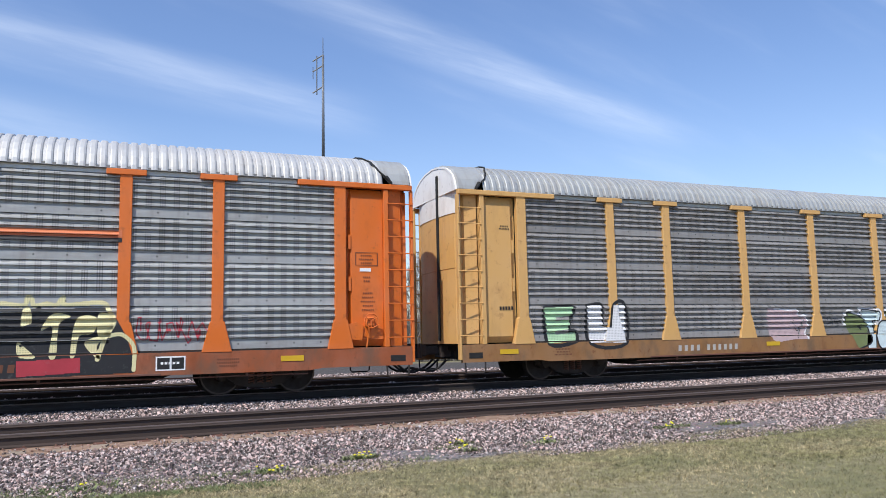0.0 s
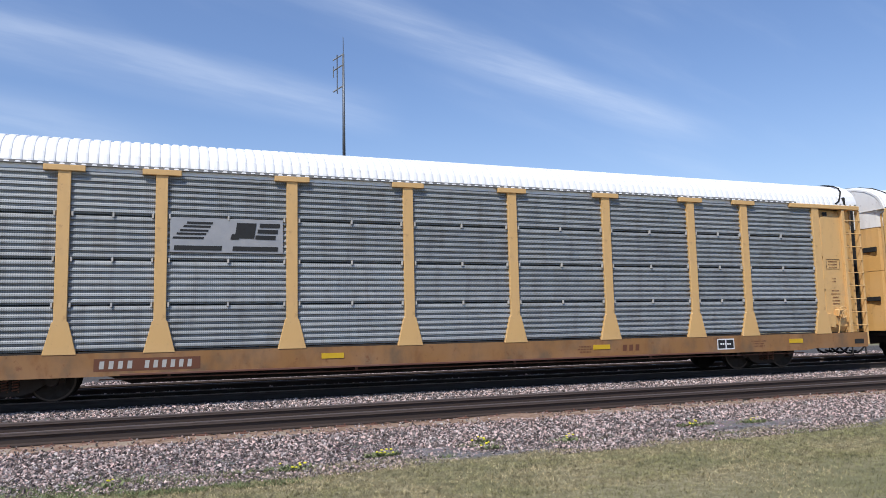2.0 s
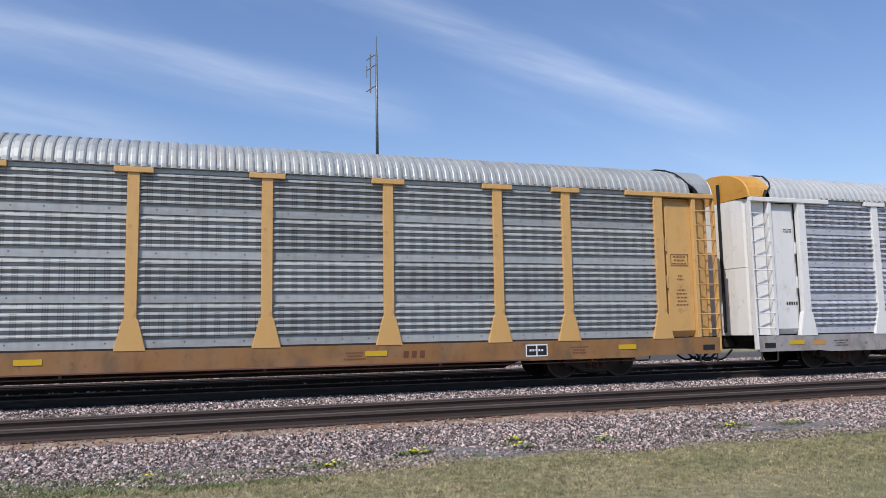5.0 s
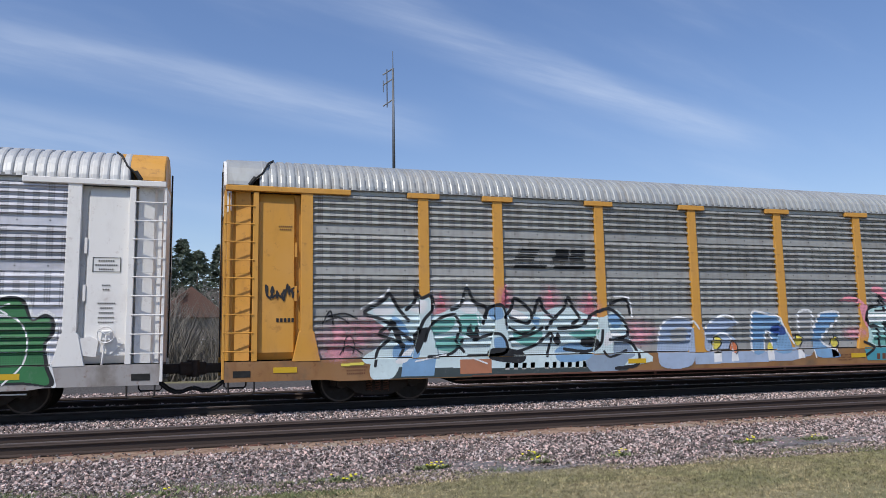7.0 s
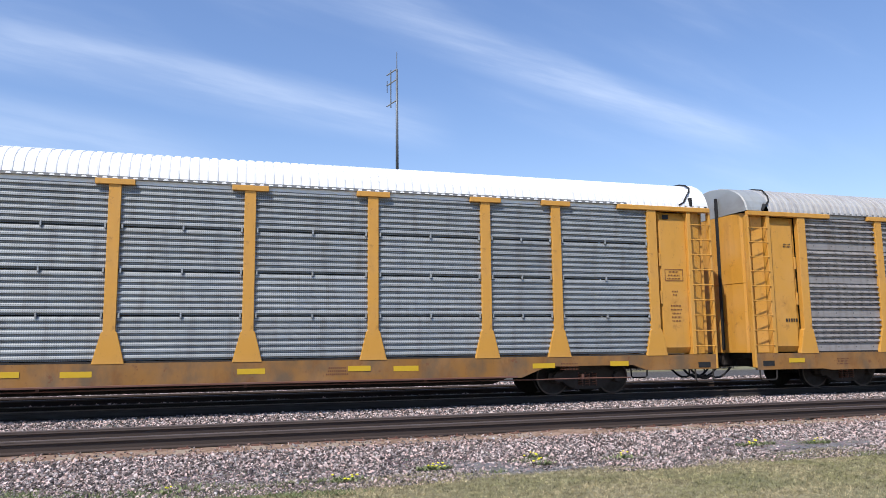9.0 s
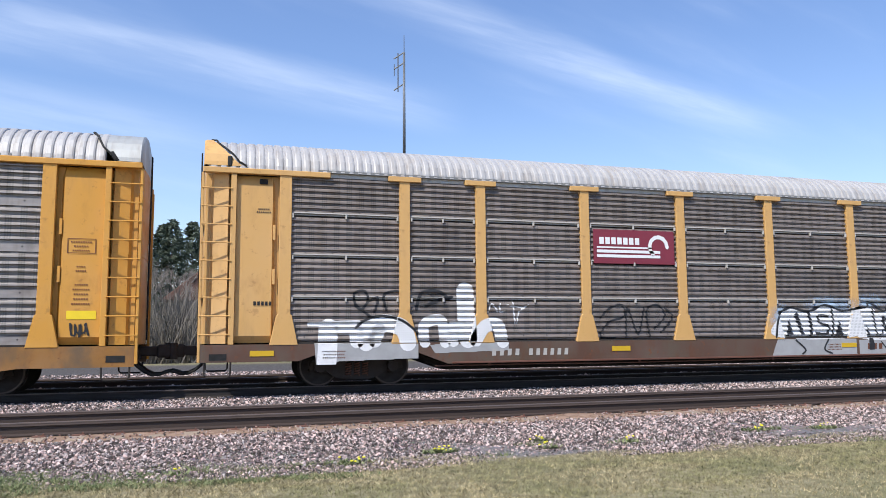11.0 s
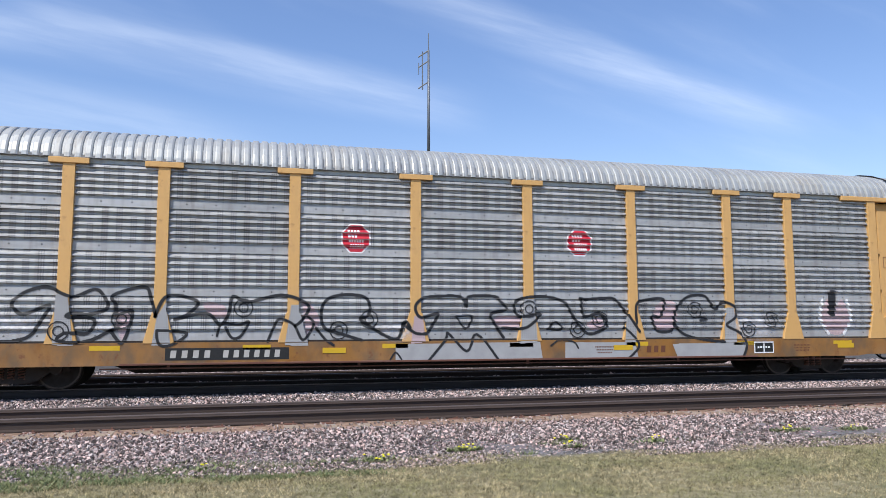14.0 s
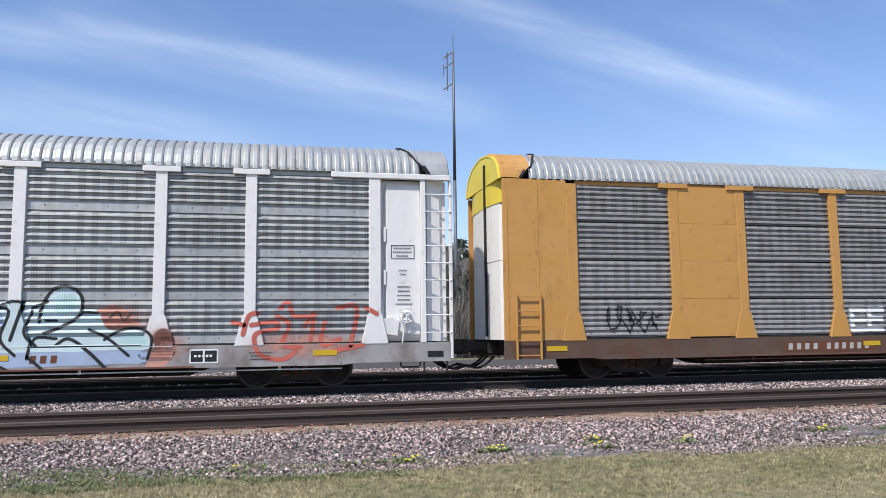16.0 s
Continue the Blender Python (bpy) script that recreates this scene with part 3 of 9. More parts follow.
def scatter(name, material, count, area, size, label, keep=None, flat=0.7, seed=1):
    """Loose broken stones, each a bent block of its own."""
    rng = np.random.default_rng(seed)
    x0, x1, y0, y1 = area
    px, py = rng.uniform(x0, x1, count), rng.uniform(y0, y1, count)
    if keep is not None:
        k = keep(px, py, rng)
        px, py = px[k], py[k]
    n = len(px)
    base = np.array([(-1, -1, -1), (1, -1, -1), (1, 1, -1), (-1, 1, -1), (-1, -1, 1), (1, -1, 1), (1, 1, 1), (-1, 1, 1)], float)
    s = (rng.uniform(size[0], size[1], (n, 1, 3)) * np.array([1, 1, flat])) * 0.5
    v = base[None] * s * rng.uniform(0.45, 1.15, (n, 8, 1))
    e = rng.normal(size=(n, 4))
    e /= np.linalg.norm(e, axis=1, keepdims=True)
    w, a, b, c = e.T
    rot = np.stack([np.stack([1 - 2 * (b * b + c * c), 2 * (a * b - c * w), 2 * (a * c + b * w)], -1),
                    np.stack([2 * (a * b + c * w), 1 - 2 * (a * a + c * c), 2 * (b * c - a * w)], -1),
                    np.stack([2 * (a * c - b * w), 2 * (b * c + a * w), 1 - 2 * (a * a + b * b)], -1)], 1)
    v = np.einsum("nij,nkj->nki", rot, v)
    pz = np.array([ground_height(t) for t in py])
    v += np.stack([px, py, pz + size[1] * 0.12 + rng.uniform(0, size[1] * 0.35, n)], -1)[:, None]
    quads = np.array([(0, 3, 2, 1), (4, 5, 6, 7), (0, 1, 5, 4), (1, 2, 6, 5), (2, 3, 7, 6), (3, 0, 4, 7)])
    f = (quads[None] + 8 * np.arange(n)[:, None, None]).reshape(-1, 4)
    ob = place(name, mesh_of(name, v.reshape(-1, 3).tolist(), f.tolist()), material)
    return tagged(ob, label, "ballast", kind="stuff")


def shoulder(px, py, rng):
    edge = 10.55 + 0.30 * np.sin(px * 0.9) + 0.25 * np.sin(px * 2.3 + 1)
    return (py > edge) | (rng.uniform(size=len(px)) < 0.10 * (py > 9.5))


scatter("shoulder_ballast", "stones", 74000, (-5, 24, 9.2, 11.62), (0.018, 0.052), "pinkish grey crushed-stone ballast along the track", shoulder, seed=3)
scatter("middle_ballast", "stones", 56000, (-7, 38, 14.0, 18.15), (0.025, 0.065), "grey crushed-stone ballast between the tracks", seed=4)
scatter("rear_ballast", "stones", 60000, (-9, 46, 18.4, 34.0), (0.04, 0.11), "grey crushed-stone ballast behind the train", seed=5)
scatter("far_shoulder_ballast", "stones", 9000, (24, 44, 10.2, 12.15), (0.04, 0.10), "crushed-stone ballast far along the track", seed=6)


scatter("dirt_grit", "stones", 44000, (-4, 20, 9.3, 10.9), (0.008, 0.028), "fine pale grit on dark dirt beside the grass", None, seed=12)
scatter("tie_grit", "stones", 7000, (-5, 30, 11.6, 14.3), (0.012, 0.04), "rust-stained grit between the ties", None, seed=13)


BUMP_X = np.arange(-40, 70.1, 1.0)
BUMP_Y = np.array([4.0, *np.arange(7, 30.1, 0.35)])
BUMPS = np.array([[0.05 * (noise.noise((x * 0.6, y * 0.9, 0)) + 0.5 * noise.noise((x * 2.1, y * 2.3, 4))) if y > 5 else 0.0 for x in BUMP_X] for y in BUMP_Y])


def bumps(px, py):
    """Height of the uneven ground over its even line."""
    i = np.clip(np.floor(px - BUMP_X[0]).astype(int), 0, len(BUMP_X) - 2)
    j = np.clip(np.searchsorted(BUMP_Y, py) - 1, 0, len(BUMP_Y) - 2)
    u, v = px - BUMP_X[i], (py - BUMP_Y[j]) / (BUMP_Y[j + 1] - BUMP_Y[j])
    return (BUMPS[j, i] * (1 - u) + BUMPS[j, i + 1] * u) * (1 - v) + (BUMPS[j + 1, i] * (1 - u) + BUMPS[j + 1, i + 1] * u) * v


def blades(name, material, count, area, height, label, category, keep=None, seed=1, width=0.012, lean=0.8):
    rng = np.random.default_rng(seed)
    x0, x1, y0, y1 = area
    px, py = rng.uniform(x0, x1, count), rng.uniform(y0, y1, count)
    if keep is not None:
        k = keep(px, py, rng)
        px, py = px[k], py[k]
    n = len(px)
    h = rng.uniform(height[0], height[1], n)
    a = rng.uniform(0, 2 * np.pi, n)
    tip = rng.normal(0, lean, (n, 2)) * h[:, None]
    z = np.array([ground_height(t) for t in py]) + bumps(px, py) - 0.008
    p = np.stack([px, py, z], -1)
    d = np.stack([np.cos(a), np.sin(a), 0 * a], -1) * width / 2
    v = np.stack([p - d, p + d, p + np.stack([tip[:, 0], tip[:, 1], h], -1)], 1).reshape(-1, 3)
    f = np.arange(3 * n).reshape(-1, 3)
    ob = place(name, mesh_of(name, v.tolist(), f.tolist()), material)
    return tagged(ob, label, category, kind="stuff")


def lawn(px, py, rng):
    edge = 9.75 + 0.3 * np.sin(px * 0.8 + 0.5) + 0.2 * np.sin(px * 2.7)
    return (py < edge) | (rng.uniform(size=len(px)) < 0.04)


blades("lawn_grass", "blades", 200000, (-4, 22, 7.2, 10.0), (0.018, 0.055), "short dry straw-coloured mown grass", "grass", lawn, 7, 0.0085, 0.8)
blades("near_lawn_grass", "blades", 60000, (0, 18, 4.6, 7.2), (0.018, 0.055), "short dry grass near the standing point", "grass", None, 17, 0.0085, 0.8)


def clumps(px, py, rng):
    k = np.zeros(len(px), bool)
    for cx, cy, rx, ry in ((-1.8, 10.3, 2.3, 0.6), (-2.0, 9.6, 2.4, 0.5), (0.6, 9.5, 1.6, 0.25), (1.0, 10.15, 0.9, 0.22), (1.75, 10.2, 0.4, 0.12), (3.0, 10.6, 0.35, 0.12), (4.6, 10.7, 0.5, 0.12), (5.9, 10.6, 0.4, 0.12), (6.6, 10.7, 0.5, 0.13),
                           (8.4, 10.05, 0.35, 0.12), (8.5, 10.85, 0.5, 0.1), (9.6, 10.75, 0.4, 0.12), (9.5, 9.7, 0.3, 0.1), (3.7, 10.05, 0.2, 0.08), (13.5, 10.3, 1.0, 0.12)):
        k |= ((px - cx) / rx) ** 2 + ((py - cy + 0.35) / ry) ** 2 < rng.uniform(0.0, 1.0, len(px)) ** 1.5
    patch = np.sin(px * 5.1 + 1.7 * np.sin(py * 9)) + np.sin(py * 13.0 + 2.0 * np.sin(px * 3.7)) + np.sin(px * 11.3 + py * 7.9)
    return k & (patch > rng.uniform(-1.6, 1.2, len(px)))


blades("green_weeds", "weeds", 190000, (-5, 15, 9.0, 10.9), (0.02, 0.075), "low green weeds along the edge of the ballast", "weeds", clumps, 8, 0.02, 1.0)


CLUMPS = [(3.01, 10.19, 0.16, 11), (1.73, 9.77, 0.2, 6), (4.56, 10.07, 0.14, 4), (-0.39, 9.66, 0.1, 3), (4.63, 10.5, 0.16, 5), (5.95, 10.2, 0.15, 4), (8.47, 10.51, 0.2, 7), (9.74, 10.4, 0.15, 4)]


def dandelions(x, y, spread, count, seed):
    """A dandelion clump: leaf rosette and yellow heads."""
    rng = random.Random(seed)
    top = tagged(new("dandelion_clump"), "clump of yellow dandelions in weeds beside the ballast", "flowers", "dandelion clumps")
    top.location = (x, y, ground_height(y) + 0.01)
    verts, faces = [], []
    for _ in range(count * 14):
        a, d = rng.uniform(0, 6.28), rng.uniform(0, spread)
        p = Vector((d * math.cos(a) * 1.6, d * math.sin(a) * 0.7, 0))
        b, w = rng.uniform(0, 6.28), rng.uniform(0.008, 0.02)
        tip = p + Vector((math.cos(b) * 0.07, math.sin(b) * 0.07, rng.uniform(0.02, 0.07)))
        side = Vector((-math.sin(b), math.cos(b), 0)) * w
        k = len(verts)
        verts += [tuple(p), tuple((p + tip) / 2 + side), tuple(tip), tuple((p + tip) / 2 - side)]
        faces.append((k, k + 1, k + 2, k + 3))
    place("leaves", mesh_of("leaves", verts, faces), "weeds", top)
    for _ in range(count):
        a, d = rng.uniform(0, 6.28), rng.uniform(0, spread * 0.8)
        bm = bmesh.new()
        p = Vector((d * math.cos(a) * 1.4, d * math.sin(a) * 0.6, rng.uniform(0.04, 0.10)))
        bmesh.ops.create_icosphere(bm, subdivisions=1, radius=rng.uniform(0.014, 0.024), matrix=Matrix.LocRotScale(p, None, (1, 1, 0.55)))
        place("flower", of_bm("flower", bm), "petal", top)


for k, (x, y, sp, c) in enumerate(CLUMPS):
    dandelions(x, y, sp, c, 300 + k)

# ---- mast ----


def build_mast():
    top = tagged(new("radio_mast"), "tall slim grey steel mast with stacked whip antennas", "antenna mast")
    top.location = (14.86, 60, -0.45)
    bm = bmesh.new()
    rod(bm, (0, 0, 0), (0, 0, 14), 0.16, 0.14, 12)
    rod(bm, (0, 0, 14), (0, 0, 25.0), 0.14, 0.09, 12)
    place("pole", of_bm("pole", bm, True), "mast", top)
    bm = bmesh.new()
    rod(bm, (0, 0, 24.95), (0, 0, 26.5), 0.04, 0.03, 8)
    place("top_whip", of_bm("top_whip", bm), "mast", top, label="thin top whip antenna")
    for z in (25.0, 24.1, 22.3):
        bm = bmesh.new()
        hose(bm, [(0, 0, z), (-0.5, 0.1, z - 0.35), (-0.85, 0.1, z - 0.62)], 0.055)
        place("arm", of_bm("arm", bm), "chord", top)
    bm = bmesh.new()
    rod(bm, (-0.5, 0.1, 21.6), (-0.5, 0.1, 24.9), 0.05, 0.05, 8)
    place("side_antenna", of_bm("side_antenna", bm), "mast", top, label="upright side antenna")
    bm = bmesh.new()
    rod(bm, (-0.82, 0.1, 22.9), (-0.82, 0.1, 23.9), 0.035, 0.035, 6)
    place("side_antenna", of_bm("short_antenna", bm), "mast", top)


build_mast()

# ---- trees and house behind ----


def bare_tree(x, y, h, seed):
    rng = random.Random(seed)
    top = tagged(new("bare_tree"), "leafless grey-brown tree behind the railway", "tree", "trees behind the tracks")
    top.location = (x, y, ground_height(y))
    trunk, twigs = bmesh.new(), bmesh.new()

    def grow(p, d, length, r, depth):
        q = p + d * length
        rod(trunk if depth < 2 else twigs, p, q, r, r * 0.62, 6 if depth < 2 else 4)
        if depth == 5:
            return
        for _ in range(rng.choice((3, 3, 4))):
            side = Vector((rng.uniform(-1, 1), rng.uniform(-1, 1), rng.uniform(-0.1, 0.6))).normalized()
            e = (d * rng.uniform(0.55, 0.95) + side * rng.uniform(0.45, 0.8) + Vector((0, 0, 0.15))).normalized()
            grow(p + d * length * rng.uniform(0.55, 1.0), e, length * rng.uniform(0.55, 0.78), r * 0.55, depth + 1)

    grow(Vector((0, 0, -0.2)), Vector((rng.uniform(-.08, .08), rng.uniform(-.08, .08), 1)).normalized(), h * 0.33, h * 0.016, 0)
    place("trunk", of_bm("trunk", trunk), "bark", top)
    place("crown", of_bm("crown", twigs), "twig", top)


def conifer(x, y, h, spread, seed):
    rng = np.random.default_rng(seed)
    top = tagged(new("conifer"), "dark green ragged pine tree behind the railway", "tree", "trees behind the tracks")
    top.location = (x, y, ground_height(y))
    bm = bmesh.new()
    rod(bm, (0, 0, -0.2), (0, 0, h), 0.18, 0.02, 8)
    place("trunk", of_bm("trunk", bm), "bark", top)
    verts, faces = [], []
    for _ in range(int(380 * h / 8)):
        z = h * (0.08 + 0.92 * rng.uniform() ** 0.8)
        a = rng.uniform(0, 2 * np.pi)
        lobe = 0.5 + 0.5 * math.sin(a * 2 + z * 1.7 + seed) * math.sin(z * 2.3 + seed * 0.7) + 0.35 * math.sin(a * 3 - z * 1.1)
        reach = spread * 1.25 * (1 - z / h) ** 0.6 * max(0.15, 0.75 + 0.6 * lobe) * rng.uniform(0.4, 1.0) + 0.12
        d = np.array([np.cos(a), np.sin(a), 0])
        s = np.array([-d[1], d[0], 0])
        for k in range(9):
            f = rng.uniform(0.25, 1.0)
            p = d * reach * f + np.array([0, 0, z + 0.10 * reach * f + rng.uniform(-0.12, 0.12)])
            w = rng.uniform(0.10, 0.24)
            tip = p + d * w * 1.6 + s * rng.uniform(-1, 1) * w * 1.5 + np.array([0, 0, rng.uniform(-0.22, 0.05)])
            i = len(verts)
            verts += [tuple(p - s * w * 0.5), tuple(p + s * w * 0.5), tuple(tip), tuple(p + np.array([0, 0, -0.12]))]
            faces += [(i, i + 1, i + 2), (i, i + 2, i + 3)]
    place("crown", mesh_of("crown", verts, faces), "needles", top)


rng = random.Random(77)
for i in range(34):
    x = -26 + i * 1.75 + rng.uniform(-0.8, 0.8)
    bare_tree(x, rng.uniform(56, 72), rng.uniform(9.5, 12.0), 20 + i)
for i, (x, y, h, s) in enumerate([(-11.4, 54, 9.8, 2.6), (-13.2, 60, 9.0, 2.4), (-4.6, 55, 8.6, 2.3), (-2.9, 58, 9.6, 2.4), (-0.4, 56, 8.4, 2.6), (1.2, 60, 9.4, 2.3), (-6.6, 60, 9.2, 2.3), (14.8, 64, 9.4, 2.3), (16.8, 66, 10.0, 2.5), (18.8, 66, 9.2, 2.3), (-16.8, 62, 9.0, 2.4), (-8.4, 57, 8.8, 2.3), (-1.6, 63, 10.2, 2.5), (-3.8, 62, 9.8, 2.4), (3.0, 58, 7.8, 2.2), (12.9, 60, 8.4, 2.2), (-10.0, 61, 9.6, 2.4)]):
    back = 22 if -7 < x < 4 else 0
    conifer(x * (y + back) / y, y + back, h * (y + back) / y * 0.98, s * 1.1, 50 + i)


def build_house():
    top = tagged(new("house"), "small grey-brown house with a brown gable roof among trees", "house")
    top.location = (-0.9, 70, -0.45)
    place("wall", box_mesh("wall", -2.8, 2.8, -3.5, 3.5, 0, 4.6), "siding_house", top)
    place("roof", prism_mesh("roof", [(-3.2, 4.4), (3.2, 4.4), (0, 7.0)], -4.0, 4.0, 0.05), "house_roof", top)
    for x in (-1.5, 1.4):
        w = place("window", box_mesh("window", x - 0.6, x + 0.6, -3.56, -3.48, 1.2, 2.7, bevel=0.02), "sign_white", top, label="white-framed window")
        place("pane", box_mesh("pane", x - 0.5, x + 0.5, -3.58, -3.55, 1.3, 2.6), "black", w)


build_house()


def brush(seed=9):
    rng = np.random.default_rng(seed)
    n = 36000
    px, py = rng.uniform(-26, 36, n), rng.uniform(46, 54, n)
    h = rng.uniform(0.8, 5.2, n) * (0.6 + 0.5 * np.sin(px * 0.7) ** 2)
    z = np.full(n, -0.46)
    p = np.stack([px, py, z], -1)
    d = np.stack([rng.uniform(-1, 1, n), rng.uniform(-1, 1, n), 0 * px], -1) * 0.05
    t = np.stack([rng.normal(0, 0.35, n) * h, rng.normal(0, 0.3, n) * h, h], -1)
    v = np.stack([p - d, p + d, p + t], 1).reshape(-1, 3)
    ob = place("brushwood", mesh_of("brushwood", v.tolist(), np.arange(3 * n).reshape(-1, 3).tolist()), "brush")
    tagged(ob, "tangled leafless brushwood under the trees", "brush", kind="stuff")


brush()

# ---- the train: autorack cars ----
HW = TRACK_Y - 17.376          # half width of a car
PITCH = 28.323                 # from car to car
BAY = 2.817
POSTS = [-8.95, -7.04, -1.5 * BAY, -0.5 * BAY, 0.5 * BAY, 1.5 * BAY, 7.04, 8.95]
DOOR_X, CORNER_X, LADDER_X = 11.73, 13.53, 12.88
Z_SILL, Z_FLOOR, Z_TOP = 0.50, 1.0, 4.86
SECTION = (Z_TOP - 1.04) / 4
PANEL_IN = 0.10
POST_W = 0.25


def rib_profile(kind):
    """Height and outward relief of one side sheet, from its lower edge up."""
    pts = []
    if kind == "ranks":
        pts += [(0.0, -0.02), (0.004, 0.036), (0.19, 0.030), (0.20, 0.0)]
        z, n = 0.20, 5
        step = (SECTION - 0.22) / n
        for i in range(n):
            pts += [(z + step * 0.30, 0.0), (z + step * 0.36, 0.075), (z + step * 0.56, 0.070), (z + step * 0.98, 0.004)]
            z += step
        pts += [(SECTION - 0.004, 0.0), (SECTION - 0.003, -0.02)]
    else:
        pts += [(0.012, -0.03), (0.014, 0.02)]
        n = 7
        step = (SECTION - 0.034) / n
        z = 0.022
        for i in range(n):
            pts += [(z + step * 0.20, 0.0), (z + step * 0.28, 0.055), (z + step * 0.56, 0.050), (z + step * 0.97, 0.004)]
            z += step
        pts += [(SECTION - 0.010, 0.014), (SECTION - 0.008, -0.03)]
    return pts


PROFILE = {k: rib_profile(k) for k in ("ranks", "mesh")}


def panel_mesh(kind, width):
    pts = PROFILE[kind]
    n = len(pts)
    h = width / 2
    verts = [(sx * h, -d, z) for sx in (-1, 1) for z, d in pts] + [(sx * h, 0.02, z) for sx in (-1, 1) for z, d in pts]
    faces = [(i, n + i, n + i + 1, i + 1) for i in range(n - 1)]
    faces += [(i, i + 1, 2 * n + i + 1, 2 * n + i) for i in range(n - 1)] + [(n + i + 1, n + i, 3 * n + i, 3 * n + i + 1) for i in range(n - 1)]
    return mesh_of("panel", verts, faces)


def post_mesh(width, foot):
    w, f = width / 2, foot / 2
    return prism_mesh("post", [(-f, Z_FLOOR - 0.02), (f, Z_FLOOR - 0.02), (w * 1.25, 1.64), (w, 1.66), (w, Z_TOP - 0.02), (-w, Z_TOP - 0.02), (-w, 1.66), (-w * 1.25, 1.64)], -0.012, 0.14, 0.008)


def sill_mesh(arch):
    """The side sill, straight or stepped up over the trucks."""
    if arch:
        e = [(-13.5, Z_FLOOR), (-13.5, 0.62), (-11.4, 0.62), (-11.0, 0.76), (-8.6, 0.76), (-7.9, 0.5), (7.9, 0.5), (8.6, 0.76), (11.0, 0.76), (11.4, 0.62), (13.5, 0.62), (13.5, Z_FLOOR)]
    else:
        e = [(-13.5, Z_FLOOR), (-13.5, 0.56), (-11.3, 0.56), (-11.0, 0.52), (11.0, 0.52), (11.3, 0.56), (13.5, 0.56), (13.5, Z_FLOOR)]
    return prism_mesh("side_sill", e, 0.0, 0.10)


ROOF_HALF = [(1.60, 4.93), (1.585, 5.02), (1.52, 5.20), (1.40, 5.36), (1.22, 5.50), (0.95, 5.635), (0.55, 5.735), (0.0, 5.79)]


def roof_mesh(x0, x1, pitch, depth):
    """Arched roof sheet, ribbed across; each rib is a rounded ridge."""
    prof = ROOF_HALF + [(-a, z) for a, z in ROOF_HALF[-2::-1]]
    nrm = []
    for i in range(len(prof)):
        a, b = prof[max(0, i - 1)], prof[min(len(prof) - 1, i + 1)]
        d = Vector((b[0] - a[0], b[1] - a[1])).normalized()
        nrm.append((d.y, -d.x))
    xs, n = [], int(round((x1 - x0) / pitch))
    for i in range(n):
        for s, o in ((0.0, 0.0), (0.20, 0.0), (0.26, 0.75), (0.38, 1.0), (0.74, 1.0), (0.90, 0.7), (0.97, 0.0)):
            xs.append((x0 + (i + s) * (x1 - x0) / n, o * depth))
    xs.append((x1, 0.0))
    p = len(prof)
    verts = [(x, prof[j][0] + nrm[j][0] * o, prof[j][1] + nrm[j][1] * o) for x, o in xs for j in range(p)]
    faces = [(i * p + j, i * p + j + 1, (i + 1) * p + j + 1, (i + 1) * p + j) for i in range(len(xs) - 1) for j in range(p - 1)]
    me = mesh_of("roof", verts, faces)
    bm = bmesh.new()
    bm.from_mesh(me)
    bmesh.ops.recalc_face_normals(bm, faces=bm.faces)
    bm.to_mesh(me)
    bm.free()
    return me


def seam_x(z, at_eave):
    """Where hood and roof sheet meet, at height z."""
    f = min(1.0, max(0.0, (z - 4.93) / 0.88))
    return 12.62 + 0.82 * f ** 0.8 if at_eave else 13.02 - 0.62 * f ** 0.8


def end_cap_mesh(at_eave=False):
    """The smooth hood over each end door, at the +x end; it stands a little over the roof sheet."""
    bm = bmesh.new()
    up = 0.045 if at_eave else 0.02
    prof = [(a + up - 0.02, z + up) for a, z in ROOF_HALF] + [(-a - up + 0.02, z + up) for a, z in ROOF_HALF[-2::-1]]
    rings = []
    for x, sc in ((None, 1.0), (13.46, 1.0), (13.49, 1.0), (13.52, 0.975)):
        rings.append([bm.verts.new((seam_x(z, at_eave) if x is None else x, a * sc, 4.93 + (z - 4.93) * (1.012 if sc == 1.0 else 0.985))) for a, z in prof])
    for r, s in zip(rings, rings[1:]):
        for j in range(len(r) - 1):
            bm.faces.new((r[j], r[j + 1], s[j + 1], s[j]))
    bm.faces.new(rings[-1])
    bmesh.ops.recalc_face_normals(bm, faces=bm.faces)
    return of_bm("end_hood", bm)


def end_door_mesh():
    """Two bowed door leaves filling the +x end."""
    bm = bmesh.new()
    ys = [-1.50, -1.44, -1.2, -0.8, -0.4, -0.03, 0.03, 0.4, 0.8, 1.2, 1.44, 1.50]
    xo = [12.98, 13.30, 13.47, 13.53, 13.55, 13.56, 13.56, 13.55, 13.53, 13.47, 13.30, 12.98]
    zs = (1.02, 2.95, 2.96, 4.93)
    grid = [[bm.verts.new((x - (0.012 if k in (1,) else 0), y, z)) for x, y in zip(xo, ys)] for k, z in enumerate(zs)]
    for a, b in zip(grid, grid[1:]):
        for j in range(len(ys) - 1):
            bm.faces.new((a[j], a[j + 1], b[j + 1], b[j]))
    bmesh.ops.recalc_face_normals(bm, faces=bm.faces)
    return of_bm("end_door", bm)


